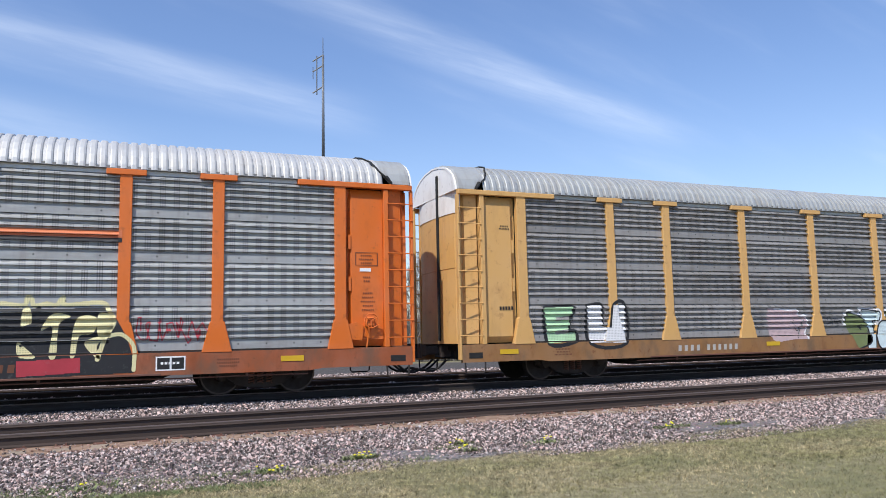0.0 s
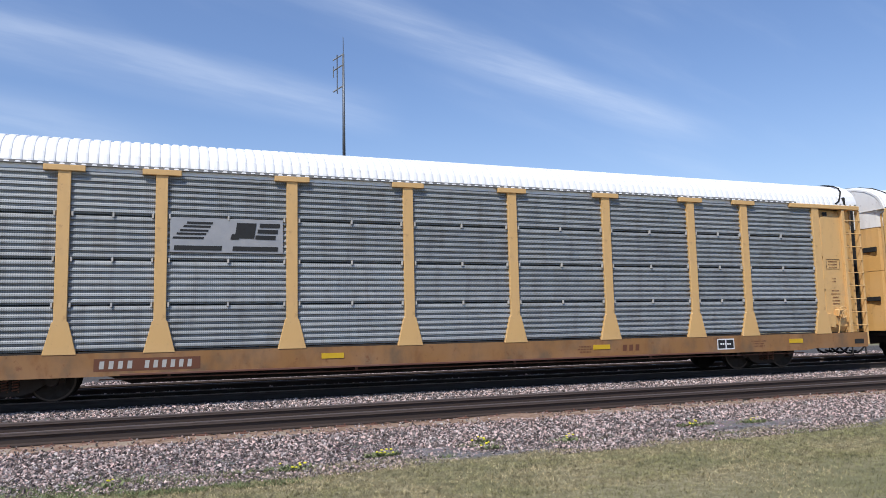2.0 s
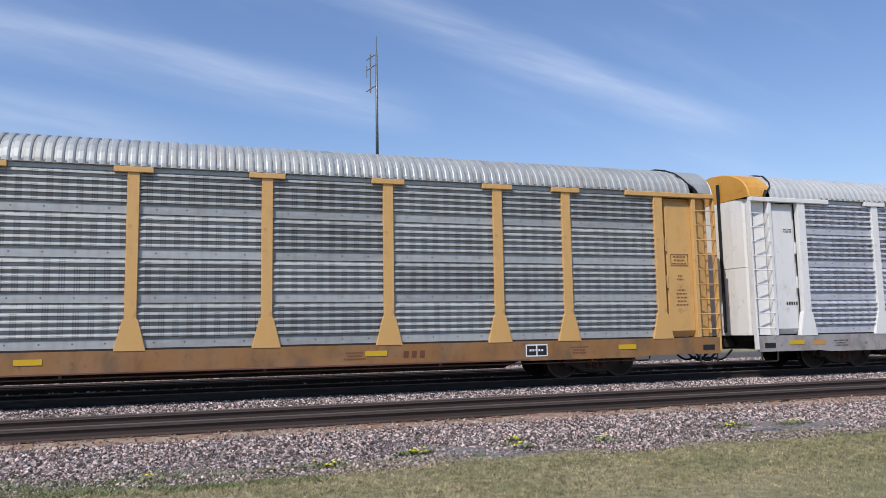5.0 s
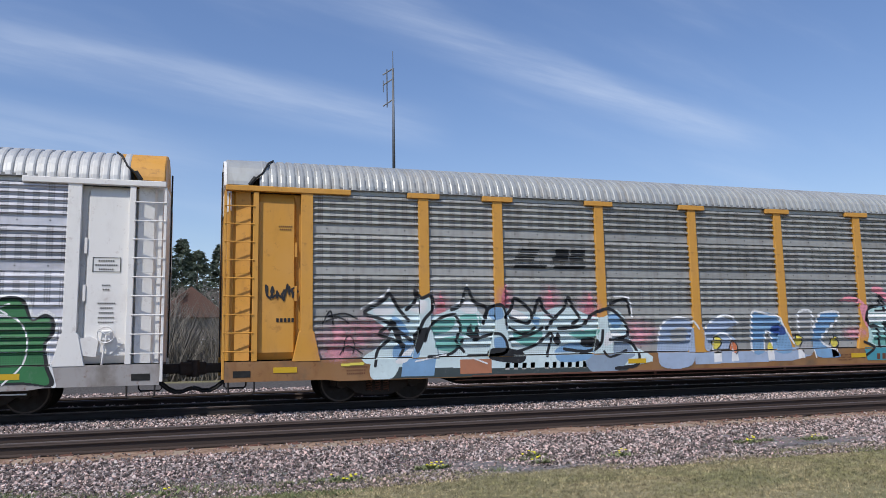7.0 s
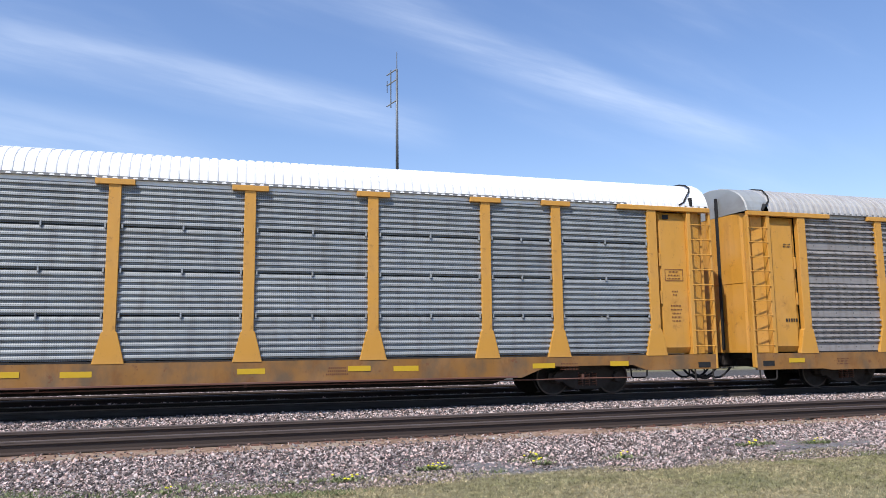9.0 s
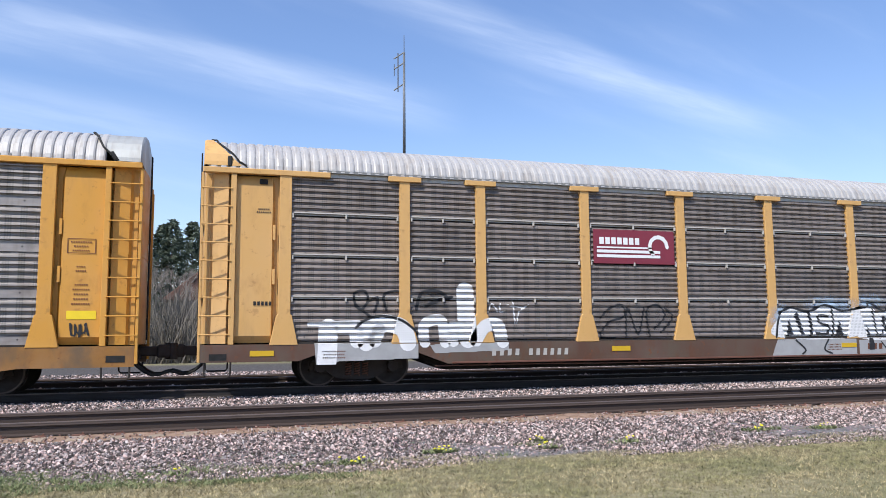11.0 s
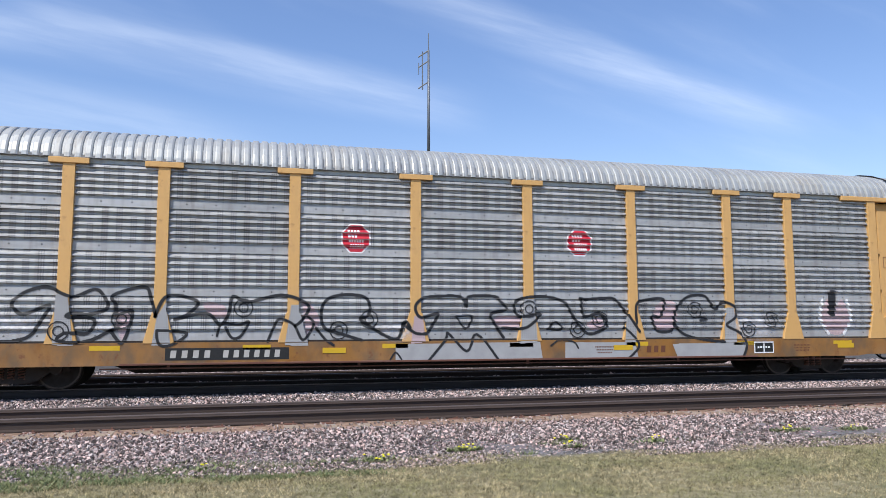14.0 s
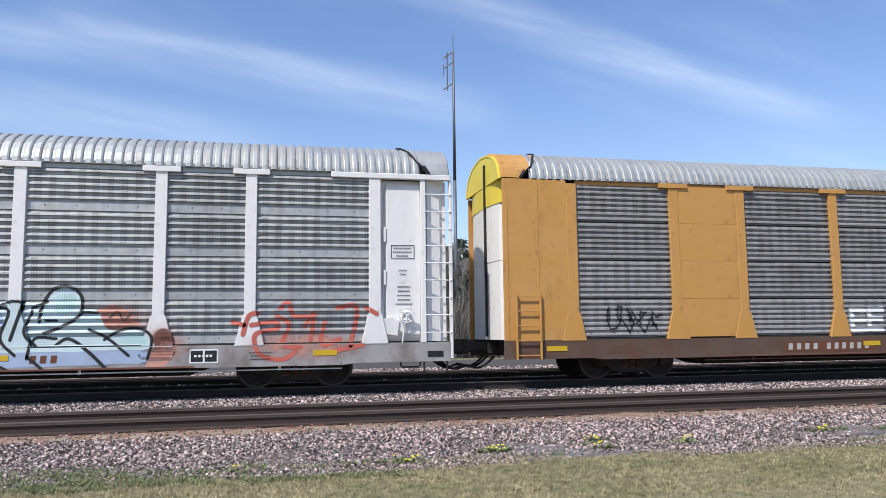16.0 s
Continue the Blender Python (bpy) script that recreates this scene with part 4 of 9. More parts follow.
def upper_door_mesh():
    bm = bmesh.new()
    ys = [-1.445, -1.2, -0.8, -0.4, 0.4, 0.8, 1.2, 1.445]
    xo = [13.40, 13.485, 13.545, 13.565, 13.565, 13.545, 13.485, 13.40]
    grid = [[bm.verts.new((x, y, z)) for x, y in zip(xo, ys)] for z in (4.38, 4.94)]
    for j in range(len(ys) - 1):
        bm.faces.new((grid[0][j], grid[0][j + 1], grid[1][j + 1], grid[1][j]))
    bmesh.ops.recalc_face_normals(bm, faces=bm.faces)
    return of_bm("door_head", bm)


def gable_mesh():
    """The head of the end door: a flat plate under the roof's arch with a folded rim."""
    bm = bmesh.new()
    prof = [(a * 0.97, 4.93 + (z - 4.93) * 0.985) for a, z in ROOF_HALF] + [(-a * 0.97, 4.93 + (z - 4.93) * 0.985) for a, z in ROOF_HALF[-2::-1]]
    rings = [[bm.verts.new((x, a * k, 4.90 + (z - 4.90) * k)) for a, z in prof] for x, k in ((13.50, 1.0), (13.575, 1.0), (13.575, 0.95), (13.56, 0.94))]
    for r, q in zip(rings, rings[1:]):
        for j in range(len(prof)):
            bm.faces.new((r[j], r[(j + 1) % len(prof)], q[(j + 1) % len(prof)], q[j]))
    bm.faces.new(rings[-1])
    bmesh.ops.recalc_face_normals(bm, faces=bm.faces)
    return of_bm("door_gable", bm)


def stirrup_mesh():
    """Bent sill step under the corner ladder."""
    bm = bmesh.new()
    hose(bm, [(12.86, 0.03, 0.64), (12.87, 0.02, 0.34), (12.92, 0.02, 0.29), (13.36, 0.02, 0.29), (13.41, 0.02, 0.34), (13.42, 0.03, 0.64)], 0.022)
    return of_bm("sill_step", bm)


def side_frame_mesh():
    """Cast truck side: arched frame with spring window and journal boxes."""
    bm = bmesh.new()
    prism(bm, [(-1.12, 0.40), (-1.08, 0.58), (-0.66, 0.62), (-0.42, 0.80), (0.42, 0.80), (0.66, 0.62), (1.08, 0.58), (1.12, 0.40), (0.74, 0.38), (0.52, 0.22), (0.30, 0.16), (-0.30, 0.16), (-0.52, 0.22), (-0.74, 0.38)], -0.07, 0.07)
    bmesh.ops.recalc_face_normals(bm, faces=bm.faces)
    for x in (-0.86, 0.86):
        rod(bm, (x, -0.17, 0.46), (x, 0.07, 0.46), 0.13, 0.15, 10)
    box(bm, -0.36, 0.36, -0.10, -0.05, 0.62, 0.74, 0.015)
    return of_bm("side_frame", bm)


def springs_mesh():
    """One coil spring."""
    bm = bmesh.new()
    hose(bm, [(0.06 * math.cos(k * math.pi / 4), -0.085 + 0.06 * math.sin(k * math.pi / 4), 0.25 + k * 0.0072) for k in range(45)], 0.017, 5)
    return of_bm("spring", bm)


def wheelset_mesh():
    bm = bmesh.new()
    rod(bm, (0, -1.0, 0), (0, 1.0, 0), 0.08, 0.08, 10)
    for s in (-1, 1):
        rod(bm, (0, s * 0.68, 0), (0, s * 0.80, 0), 0.455, 0.46, 28)
        rod(bm, (0, s * 0.655, 0), (0, s * 0.685, 0), 0.485, 0.485, 28)
        rod(bm, (0, s * 0.78, 0), (0, s * 0.83, 0), 0.16, 0.13, 14)
    return of_bm("wheelset", bm)


def rim_mesh():
    bm = bmesh.new()
    verts = []
    for r in (0.415, 0.452):
        for i in range(28):
            a = i * 2 * math.pi / 28
            verts.append(bm.verts.new((r * math.cos(a), -0.806, r * math.sin(a))))
    for i in range(28):
        bm.faces.new((verts[i], verts[(i + 1) % 28], verts[28 + (i + 1) % 28], verts[28 + i]))
    return of_bm("rim", bm)


def coupler_mesh():
    bm = bmesh.new()
    box(bm, 12.6, 13.5, -0.22, 0.22, 0.66, 1.0, 0.02)
    box(bm, 13.4, 14.0, -0.10, 0.10, 0.74, 0.96, 0.03)
    box(bm, 13.85, 14.28, -0.17, 0.12, 0.70, 1.0, 0.04)
    rod(bm, (14.1, 0.14, 0.66), (14.1, 0.14, 1.04), 0.09, 0.09, 10)
    return of_bm("coupler", bm)


def hoses_mesh():
    bm = bmesh.new()
    for y, drop in ((0.0, 0.28),):
        pts = [(13.4 + 0.76 * s, y, 0.60 - drop * math.sin(math.pi * min(1, s * 1.1) * 0.75)) for s in (0, 0.15, 0.3, 0.5, 0.7, 0.85, 1.0)]
        hose(bm, pts, 0.03)
    return of_bm("brake_hose", bm)


def brake_mesh():
    """Hand brake: bracket plate, gear box, small dished wheel with spokes, and its chain guard."""
    bm = bmesh.new()
    prism(bm, [(-0.52, 1.22), (-0.10, 1.16), (-0.06, 1.50), (-0.22, 1.60), (-0.52, 1.52)], -0.10, 0.05)
    prism(bm, [(-0.14, 1.30), (0.16, 1.20), (0.42, 1.44), (0.34, 1.54), (0.10, 1.46), (-0.06, 1.56)], -0.06, 0.05)
    bmesh.ops.recalc_face_normals(bm, faces=bm.faces)
    box(bm, -0.02, 0.20, -0.18, 0.04, 1.48, 1.72, 0.03)
    ring = [(0.09 + 0.17 * math.cos(k * math.pi / 8), -0.24, 1.62 + 0.17 * math.sin(k * math.pi / 8)) for k in range(17)]
    hose(bm, ring, 0.016, 5)
    for k in range(3):
        d = Vector((math.cos(k * 2.09 + 0.5), 0, math.sin(k * 2.09 + 0.5))) * 0.17
        rod(bm, (0.09, -0.20, 1.62), Vector((0.09, -0.24, 1.62)) + d, 0.012, 0.012, 5)
    hose(bm, [(0.06, -0.14, 1.5), (0.05, -0.12, 1.3), (0.02, -0.10, 1.05), (0.0, -0.06, 0.85)], 0.022)
    return of_bm("hand_brake", bm)


def pipe_mesh():
    """Brake pipe hung under the side sill on short straps."""
    bm = bmesh.new()
    rng = random.Random(12)
    xs = [-8.2 + k * 1.37 for k in range(15)]
    hose(bm, [(x, -HW + 0.10, 0.45 + rng.uniform(-0.012, 0.012)) for x in xs], 0.016)
    for x in xs[1::3]:
        box(bm, x - 0.03, x + 0.03, -HW + 0.085, -HW + 0.115, 0.43, 0.55)
    return of_bm("brake_pipe", bm)


def crease_panel_mesh():
    """Recessed end bay: a pressed sheet with a raised, bevelled middle."""
    bm = bmesh.new()
    w, z0, z1 = LADDER_X - DOOR_X - POST_W / 2, 1.03, 4.80
    xs = [0.0, 0.03, 0.10, 0.16, w - 0.08, w - 0.03, w]
    ys = [0.20, 0.20, 0.20, 0.09, 0.09, 0.20, 0.20]
    low = [bm.verts.new((x, y, z0)) for x, y in zip(xs, ys)]
    mid0 = [bm.verts.new((x, y, z0 + 0.16)) for x, y in zip(xs, ys)]
    for v in low:
        v.co.y = 0.20
    mid1 = [bm.verts.new((x, y, z1 - 0.22)) for x, y in zip(xs, ys)]
    high = [bm.verts.new((x, 0.20, z1)) for x in xs]
    for a, b in ((low, mid0), (mid0, mid1), (mid1, high)):
        for j in range(len(xs) - 1):
            bm.faces.new((a[j], a[j + 1], b[j + 1], b[j]))
    return of_bm("end_bay_sheet", bm)


RUNG_Z = [1.22 + 0.405 * i for i in range(9)]


def rung_mesh():
    bm = bmesh.new()
    rod(bm, (LADDER_X + 0.02, -0.02, 0), (CORNER_X + 0.02, -0.02, 0), 0.014, 0.014, 6)
    return of_bm("rung", bm)


def cable_mesh(at_eave=False):
    """Black seal that rises over the roof where hood and sheet meet."""
    bm = bmesh.new()
    pts = [(seam_x(z, at_eave) - 0.02 + 0.03 * math.sin(i * 2.1), -a - 0.03, z + 0.055) for i, (a, z) in enumerate(ROOF_HALF)]
    hose(bm, pts, 0.022)
    if at_eave:
        box(bm, 12.92, 13.02, -1.64, -1.54, 4.96, 5.20, 0.02)
    else:
        hose(bm, [(13.02, -1.60, 4.95), (12.90, -1.55, 5.14)], 0.05)
    return of_bm("roof_seal", bm)


SHARED = {
    "post": post_mesh(POST_W, 0.64), "door_post": post_mesh(0.27, 0.62),
    "cap": box_mesh("cap", -0.40, 0.40, -0.045, 0.05, Z_TOP - 0.06, Z_TOP + 0.06, bevel=0.008),
    "lip": box_mesh("sill_lip", -7.8, 7.8, 0.0, 0.16, 0.0, 0.045, bevel=0.006),
    "sill": sill_mesh(False), "sill_arch": sill_mesh(True),
    "roof": roof_mesh(-12.8, 12.8, 0.205, 0.042),
    "long_roof": roof_mesh(-13.42, 13.42, 0.205, 0.030),
    "hood": end_cap_mesh(), "eave_hood": end_cap_mesh(True), "eave_cable": cable_mesh(True), "end_door": end_door_mesh(), "door_head": upper_door_mesh(), "gable": gable_mesh(),
    "side_frame": side_frame_mesh(), "springs": springs_mesh(), "wheelset": wheelset_mesh(), "rim": rim_mesh(),
    "coupler": coupler_mesh(), "hoses": hoses_mesh(), "brake": brake_mesh(), "sheet": crease_panel_mesh(),
    "pipe": pipe_mesh(), "rung": rung_mesh(), "cable": cable_mesh(),
    "bolster": box_mesh("bolster", -0.22, 0.22, -0.98, 0.98, 0.30, 0.62, bevel=0.02),
    "deck": box_mesh("deck", -13.3, 13.3, -HW + 0.11, HW - 0.11, 0.86, 0.99),
    "centre_sill": prism_mesh("centre_sill", [(-13.2, 0.85), (-13.2, 0.62), (-8.5, 0.62), (-7.6, 0.30), (7.6, 0.30), (8.5, 0.62), (13.2, 0.62), (13.2, 0.85)], -0.40, 0.40),
    "chord": box_mesh("top_chord", -11.0, 11.0, 0.0, 0.09, Z_TOP + 0.065, Z_TOP + 0.125),
    "inner_chord": box_mesh("panel_rail", -11.6, 11.6, 0.07, 0.11, Z_TOP - 0.03, Z_TOP + 0.07),
    "bottom_rail": box_mesh("bottom_rail", -11.6, 11.6, 0.06, 0.12, 0.985, 1.035, bevel=0.006),
    "end_wall": box_mesh("end_wall", 11.86, 13.5, 0.0, 0.06, 1.0, 4.92, bevel=0.008),
    "seam": box_mesh("seam", -0.012, 0.012, -0.012, 0.0, 1.02, 4.85),
    "hinge": box_mesh("hinge", -0.03, 0.03, -0.02, 0.02, -0.17, 0.17, bevel=0.006),
    "stile": box_mesh("ladder_stile", -0.02, 0.02, -0.10, -0.04, 0.55, 2.15, bevel=0.005),
    "short_rung": box_mesh("rung", -0.28, 0.28, -0.09, -0.06, -0.014, 0.014, bevel=0.004),
    "header": box_mesh("header", 10.72, 13.54, -0.04, 0.10, Z_TOP - 0.055, Z_TOP + 0.07, bevel=0.012),
    "ladder_back": box_mesh("ladder_back", LADDER_X, 13.46, 0.26, 0.31, 1.02, 4.80),
    "ladder_post": box_mesh("ladder_post", LADDER_X - 0.07, LADDER_X + 0.05, -0.01, 0.36, 1.0, 4.80, bevel=0.008),
    "corner_post": box_mesh("corner_post", CORNER_X - 0.025, CORNER_X + 0.035, -0.01, 0.13, 0.62, 4.80, bevel=0.008),
    "lock_rod": box_mesh("lock_rod", 13.565, 13.60, -0.06, 0.06, 1.1, 5.5, bevel=0.01),
    "bar_a": box_mesh("louvre", 13.52, 13.58, -1.15, -0.65, 3.58, 3.74, bevel=0.01),
    "bar_b": box_mesh("louvre", 13.52, 13.58, -1.15, -0.65, 1.98, 2.12, bevel=0.01),
    "step": stirrup_mesh(),
    "step_hole": box_mesh("step_opening", 12.95, 13.32, -0.008, 0.02, 0.66, 0.80),
    "blank": box_mesh("blank_sheet", -0.5, 0.5, -0.02, 0.02, 0.0, 1.0),
    "reflector": box_mesh("reflector", -0.26, 0.26, -0.012, 0.0, -0.06, 0.06),
    "clip": box_mesh("clip", -0.02, 0.02, -0.06, 0.0, -0.05, 0.05, bevel=0.006),
    "tank": box_mesh("air_reservoir", -0.7, 0.7, -0.9, -0.5, 0.40, 0.76, bevel=0.06),
    "cylinder": box_mesh("brake_cylinder", 1.2, 1.7, -0.95, -0.6, 0.36, 0.64, bevel=0.05),
}
BAYS = []
_edges = [-DOOR_X, *POSTS, DOOR_X]
for _a, _b in zip(_edges, _edges[1:]):
    BAYS.append(((_a + _b) / 2, _b - _a - POST_W + 0.03))
PANELS = {(k, round(w, 2)): panel_mesh(k, w) for k in ("ranks", "mesh") for _, w in BAYS}
FLIP = pose(0, 0, 0, 0, 0, 180)


def truck(car, x):
    """Four-wheel truck; the wheelsets are returned, since they turn."""
    t = place("truck", SHARED["bolster"], "truck", car, pose(x, 0, 0), "sooty black four-wheel truck")
    sets = []
    for s in (0, 180):
        turn = pose(0, 0, 0, 0, 0, s)
        place("side_frame", SHARED["side_frame"], "truck", t, turn @ pose(0, -0.98, 0))
        for dx in (-0.2, 0.0, 0.2):
            place("spring", SHARED["springs"], "brown", t, turn @ pose(dx, -0.98, 0))
    for dx in (-0.86, 0.86):
        w = place("wheelset", SHARED["wheelset"], "wheel", car, pose(x + dx, 0, 0.46))
        for s in (0, 180):
            place("rim", SHARED["rim"], "tread", w, pose(0, 0, 0, 0, 0, s), "worn brown wheel rim")
        sets.append((w, x + dx))
    return sets


def autorack(label, frame_mat, sill, panel, kind, roof, hood, ends, head="white", arch=False, brake=True, louvres=False, clips=False, plain_ends=False):
    car = tagged(new("autorack_car"), label, "railway car", "cars of the train")
    place("deck", SHARED["deck"], "frame_black", car)
    place("centre_sill", SHARED["centre_sill"], "frame_black", car)
    place("air_reservoir", SHARED["tank"], "frame_black", car, pose(2.6, 0, 0))
    place("brake_cylinder", SHARED["cylinder"], "frame_black", car, pose(2.6, 0, 0))
    at_eave = kind == "mesh" and not plain_ends
    place("roof", SHARED["long_roof" if at_eave else "roof"], roof, car)
    place("brake_pipe", SHARED["pipe"], "white" if frame_mat == "white" else "brown", car)
    for s in (0, 180):
        turn = pose(0, 0, 0, 0, 0, s)
        side = turn @ pose(0, -HW, 0)
        near = s == 0
        place("side_sill", SHARED["sill_arch" if arch else "sill"], sill, car, side)
        place("sill_lip", SHARED["lip"], "brown", car, side @ pose(0, -0.012, 0.50 if arch else 0.52), "dark rusty bottom flange of the sill")
        place("top_chord", SHARED["chord"], "chord", car, side)
        place("panel_rail", SHARED["inner_chord"], frame_mat if plain_ends else roof, car, side)
        # black strip stands in for the shaded gap between side sheets and floor
        place("bottom_rail", SHARED["bottom_rail"], "frame_black", car, side)
        for x in POSTS:
            p = place("post", SHARED["post"], frame_mat, car, side @ pose(x, 0, 0))
            place("cap", SHARED["cap"], frame_mat, p)
        for i, (x, w) in enumerate(BAYS):
            smooth = plain_ends and i in (1, 7)
            for k in range(4):
                at = side @ pose(x, 0.02 if smooth else PANEL_IN, 1.04 + k * SECTION)
                if smooth:
                    place("smooth_sheet", SHARED["blank"], frame_mat, car, at @ Matrix.Diagonal((w, 1, SECTION - 0.004, 1)))
                else:
                    place("panel", PANELS[(kind, round(w, 2))], panel, car, at)
                if clips and k and near:
                    for dx in (-w / 2 + 0.06, 0.0, w / 2 - 0.06):
                        place("clip", SHARED["clip"], "chalk" if clips == "white" else panel, car, side @ pose(x + dx, PANEL_IN - 0.03, 1.04 + k * SECTION))
        for e in (1, -1):
            m = side @ Matrix.Diagonal((e, 1, 1, 1))
            place("door_post", SHARED["door_post"], frame_mat, car, side @ pose(e * DOOR_X, 0, 0))
            if plain_ends:
                w = place("end_wall", SHARED["end_wall"], frame_mat, car, m)
                for x in (12.62, 13.4):
                    place("seam", SHARED["seam"], frame_mat, w, pose(x, 0, 0))
                for x in (12.62, 13.22):
                    place("ladder_stile", SHARED["stile"], frame_mat, car, m @ pose(x, 0, 0))
                for k in range(5):
                    place("rung", SHARED["short_rung"], frame_mat, car, m @ pose(12.92, 0, 0.65 + 0.35 * k))
                continue
            place("header", SHARED["header"], frame_mat, car, m)
            for z in (2.5, 3.5):
                place("hinge", SHARED["hinge"], frame_mat, car, m @ pose(DOOR_X + 0.24, 0.08, z))
            place("end_bay_sheet", SHARED["sheet"], frame_mat, car, m @ pose(DOOR_X + POST_W / 2, 0, 0))
            place("ladder_back", SHARED["ladder_back"], frame_mat, car, m)
            place("ladder_post", SHARED["ladder_post"], frame_mat, car, m)
            place("corner_post", SHARED["corner_post"], frame_mat, car, m)
            place("sill_step", SHARED["step"], "frame_black", car, m)
            place("step_opening", SHARED["step_hole"], "black", car, m)
            for z in RUNG_Z:
                place("rung", SHARED["rung"], frame_mat, car, m @ pose(0, 0, z))
    for s in (0, 180):
        turn = pose(0, 0, 0, 0, 0, s)
        place("end_hood", SHARED["eave_hood" if at_eave else "hood"], hood if isinstance(hood, str) else hood[s == 0], car, turn)
        place("end_door", SHARED["end_door"], ends, car, turn)
        if head:
            place("door_head", SHARED["door_head"], head, car, turn)
            place("door_gable", SHARED["gable"], head, car, turn)
        place("lock_rod", SHARED["lock_rod"], "black", car, turn @ pose(0, 0.35, 0))
        place("roof_seal", SHARED["eave_cable" if at_eave else "cable"], "black", car, turn)
        place("roof_seal", SHARED["eave_cable" if at_eave else "cable"], "black", car, turn @ Matrix.Diagonal((1, -1, 1, 1)))
        if louvres:
            for key in ("bar_a", "bar_b"):
                for flip in (1, -1):
                    place("louvre", SHARED[key], "black", car, turn @ Matrix.Diagonal((1, flip, 1, 1)))
        place("coupler", SHARED["coupler"], "truck", car, turn)
        for y in (-0.6, -0.25, 0.35):
            place("brake_hose", SHARED["hoses"], "black", car, turn @ pose(0, y, 0))
    if brake:
        place("hand_brake", SHARED["brake"], frame_mat, car, pose(12.35, -HW + 0.12, 0), "hand brake housing with wheel")
    for x in (-12.2, -3.3, 3.9, 10.6):
        place("reflector", SHARED["reflector"], "reflector", car, pose(x, -HW, 0.80), "yellow reflective strip")
    sets = truck(car, -9.98) + truck(car, 9.98)
    return car, sets


SPECS = [
    dict(label="orange-framed grey autorack car with graffiti and pale roof", frame_mat="orange", sill="sill_orange", panel="ranks_blue", kind="ranks", roof="roof_silver", hood="roof_grey", ends="orange", head="white"),
    dict(label="faded yellow autorack car with dull grey sheets and graffiti", frame_mat="yellow", sill="sill_yellow", panel="ranks_grey", kind="ranks", roof="roof_grey", hood="roof_grey", ends="yellow", head="white", brake=False),
    dict(label="yellow autorack car with bright white roof and grey sheets", frame_mat="yellow_pale", sill="sill_yellow", panel="mesh_grey", kind="mesh", roof="roof_white", hood="roof_white", ends="yellow", head="white", louvres=True, clips="white"),
    dict(label="yellow autorack car with white roof and pale graffiti", frame_mat="yellow_pale", sill="sill_yellow", panel="mesh_grey", kind="mesh", roof="roof_white", hood="roof_white", ends="yellow", head="white", louvres=True, clips="white", brake=False),
    dict(label="yellow autorack car with bluish graffiti and grey roof", frame_mat="yellow", sill="sill_yellow", panel="ranks_blue", kind="ranks", roof="roof_grey", hood="roof_grey", ends="yellow", head="white", brake=False),
    dict(label="white-framed silver autorack car with a green graffiti piece", frame_mat="white", sill="sill_white", panel="ranks_silver", kind="ranks", roof="roof_silver", hood="gold", ends="white", head=None),
    dict(label="golden autorack car covered in turquoise and pink graffiti", frame_mat="gold", sill="sill_yellow", panel="ranks_ash", kind="ranks", roof="roof_grey", hood="roof_grey", ends="gold", head="white"),
    dict(label="golden yellow autorack car with white roof and shield sign", frame_mat="gold", sill="sill_gold", panel="mesh_grey", kind="mesh", roof="roof_white", hood="roof_white", ends="gold", head="white", arch=True, louvres=True, brake=False, clips=True),
    dict(label="yellow autorack car with brownish sheets and white graffiti", frame_mat="gold", sill="sill_gold", panel="ranks_taupe", kind="ranks", roof="roof_cream", hood="roof_grey", ends="gold", head=None, brake=False),
    dict(label="weathered yellow autorack car with brown sheets and maroon sign", frame_mat="yellow", sill="sill_brown", panel="ranks_brown", kind="mesh", roof="roof_cream", hood=("yellow", "roof_cream"), ends="yellow_pale", head=None, arch=True, louvres=True, brake=False, clips="white"),
    dict(label="yellow autorack car with brown-grey sheets and teal graffiti", frame_mat="yellow", sill="sill_brown", panel="mesh_brown", kind="mesh", roof="roof_cream", hood="roof_cream", ends="yellow", head="white", brake=False, clips=True),
    dict(label="golden autorack car with grey black-outlined graffiti and red signs", frame_mat="yellow", sill="sill_gold", panel="ranks_pale", kind="ranks", roof="roof_grey", hood="roof_grey", ends="yellow", head="white"),
    dict(label="white-framed grey autorack car with multicoloured graffiti", frame_mat="white", sill="sill_white", panel="ranks_pale", kind="ranks", roof="roof_grey", hood="roof_grey", ends="white", head=None),
    dict(label="ochre autorack car with smooth ochre side sheets", frame_mat="ochre", sill="sill_brown", panel="ranks_grey", kind="mesh", roof="roof_grey", hood="ochre", ends="white", head="lemon", brake=False, plain_ends=True),
]
CARS = [autorack(**spec) for spec in SPECS]

# ---- paint on the car sides: graffiti, signs, stencils ----
STEP = 0.015


def relief(x, z, kind):
    """How far out the side stands at x, z of a car (its y)."""
    if z < Z_FLOOR:
        return -HW
    if abs(x) > DOOR_X + 0.13:
        return -HW + 0.085
    half = 0.131 if z > 1.65 else 0.326 - (z - 1.0) / 0.65 * 0.17
    for p in (*POSTS, -DOOR_X, DOOR_X):
        if abs(x - p) < half + 0.006:
            return -HW - 0.013
    if z < 1.04:
        return -HW + 0.06
    rel = (z - 1.04) % SECTION
    pts = PROFILE[kind]
    return -HW + PANEL_IN - float(np.interp(rel, [p[0] for p in pts], [p[1] for p in pts]))


def edges_at(z):
    out = [-DOOR_X - 0.14, DOOR_X + 0.14]
    half = 0.131 if z > 1.65 else 0.326 - (max(z, 1.0) - 1.0) / 0.65 * 0.17
    for p in (*POSTS, -DOOR_X, DOOR_X):
        out += [p - half, p + half]
    return sorted(out)


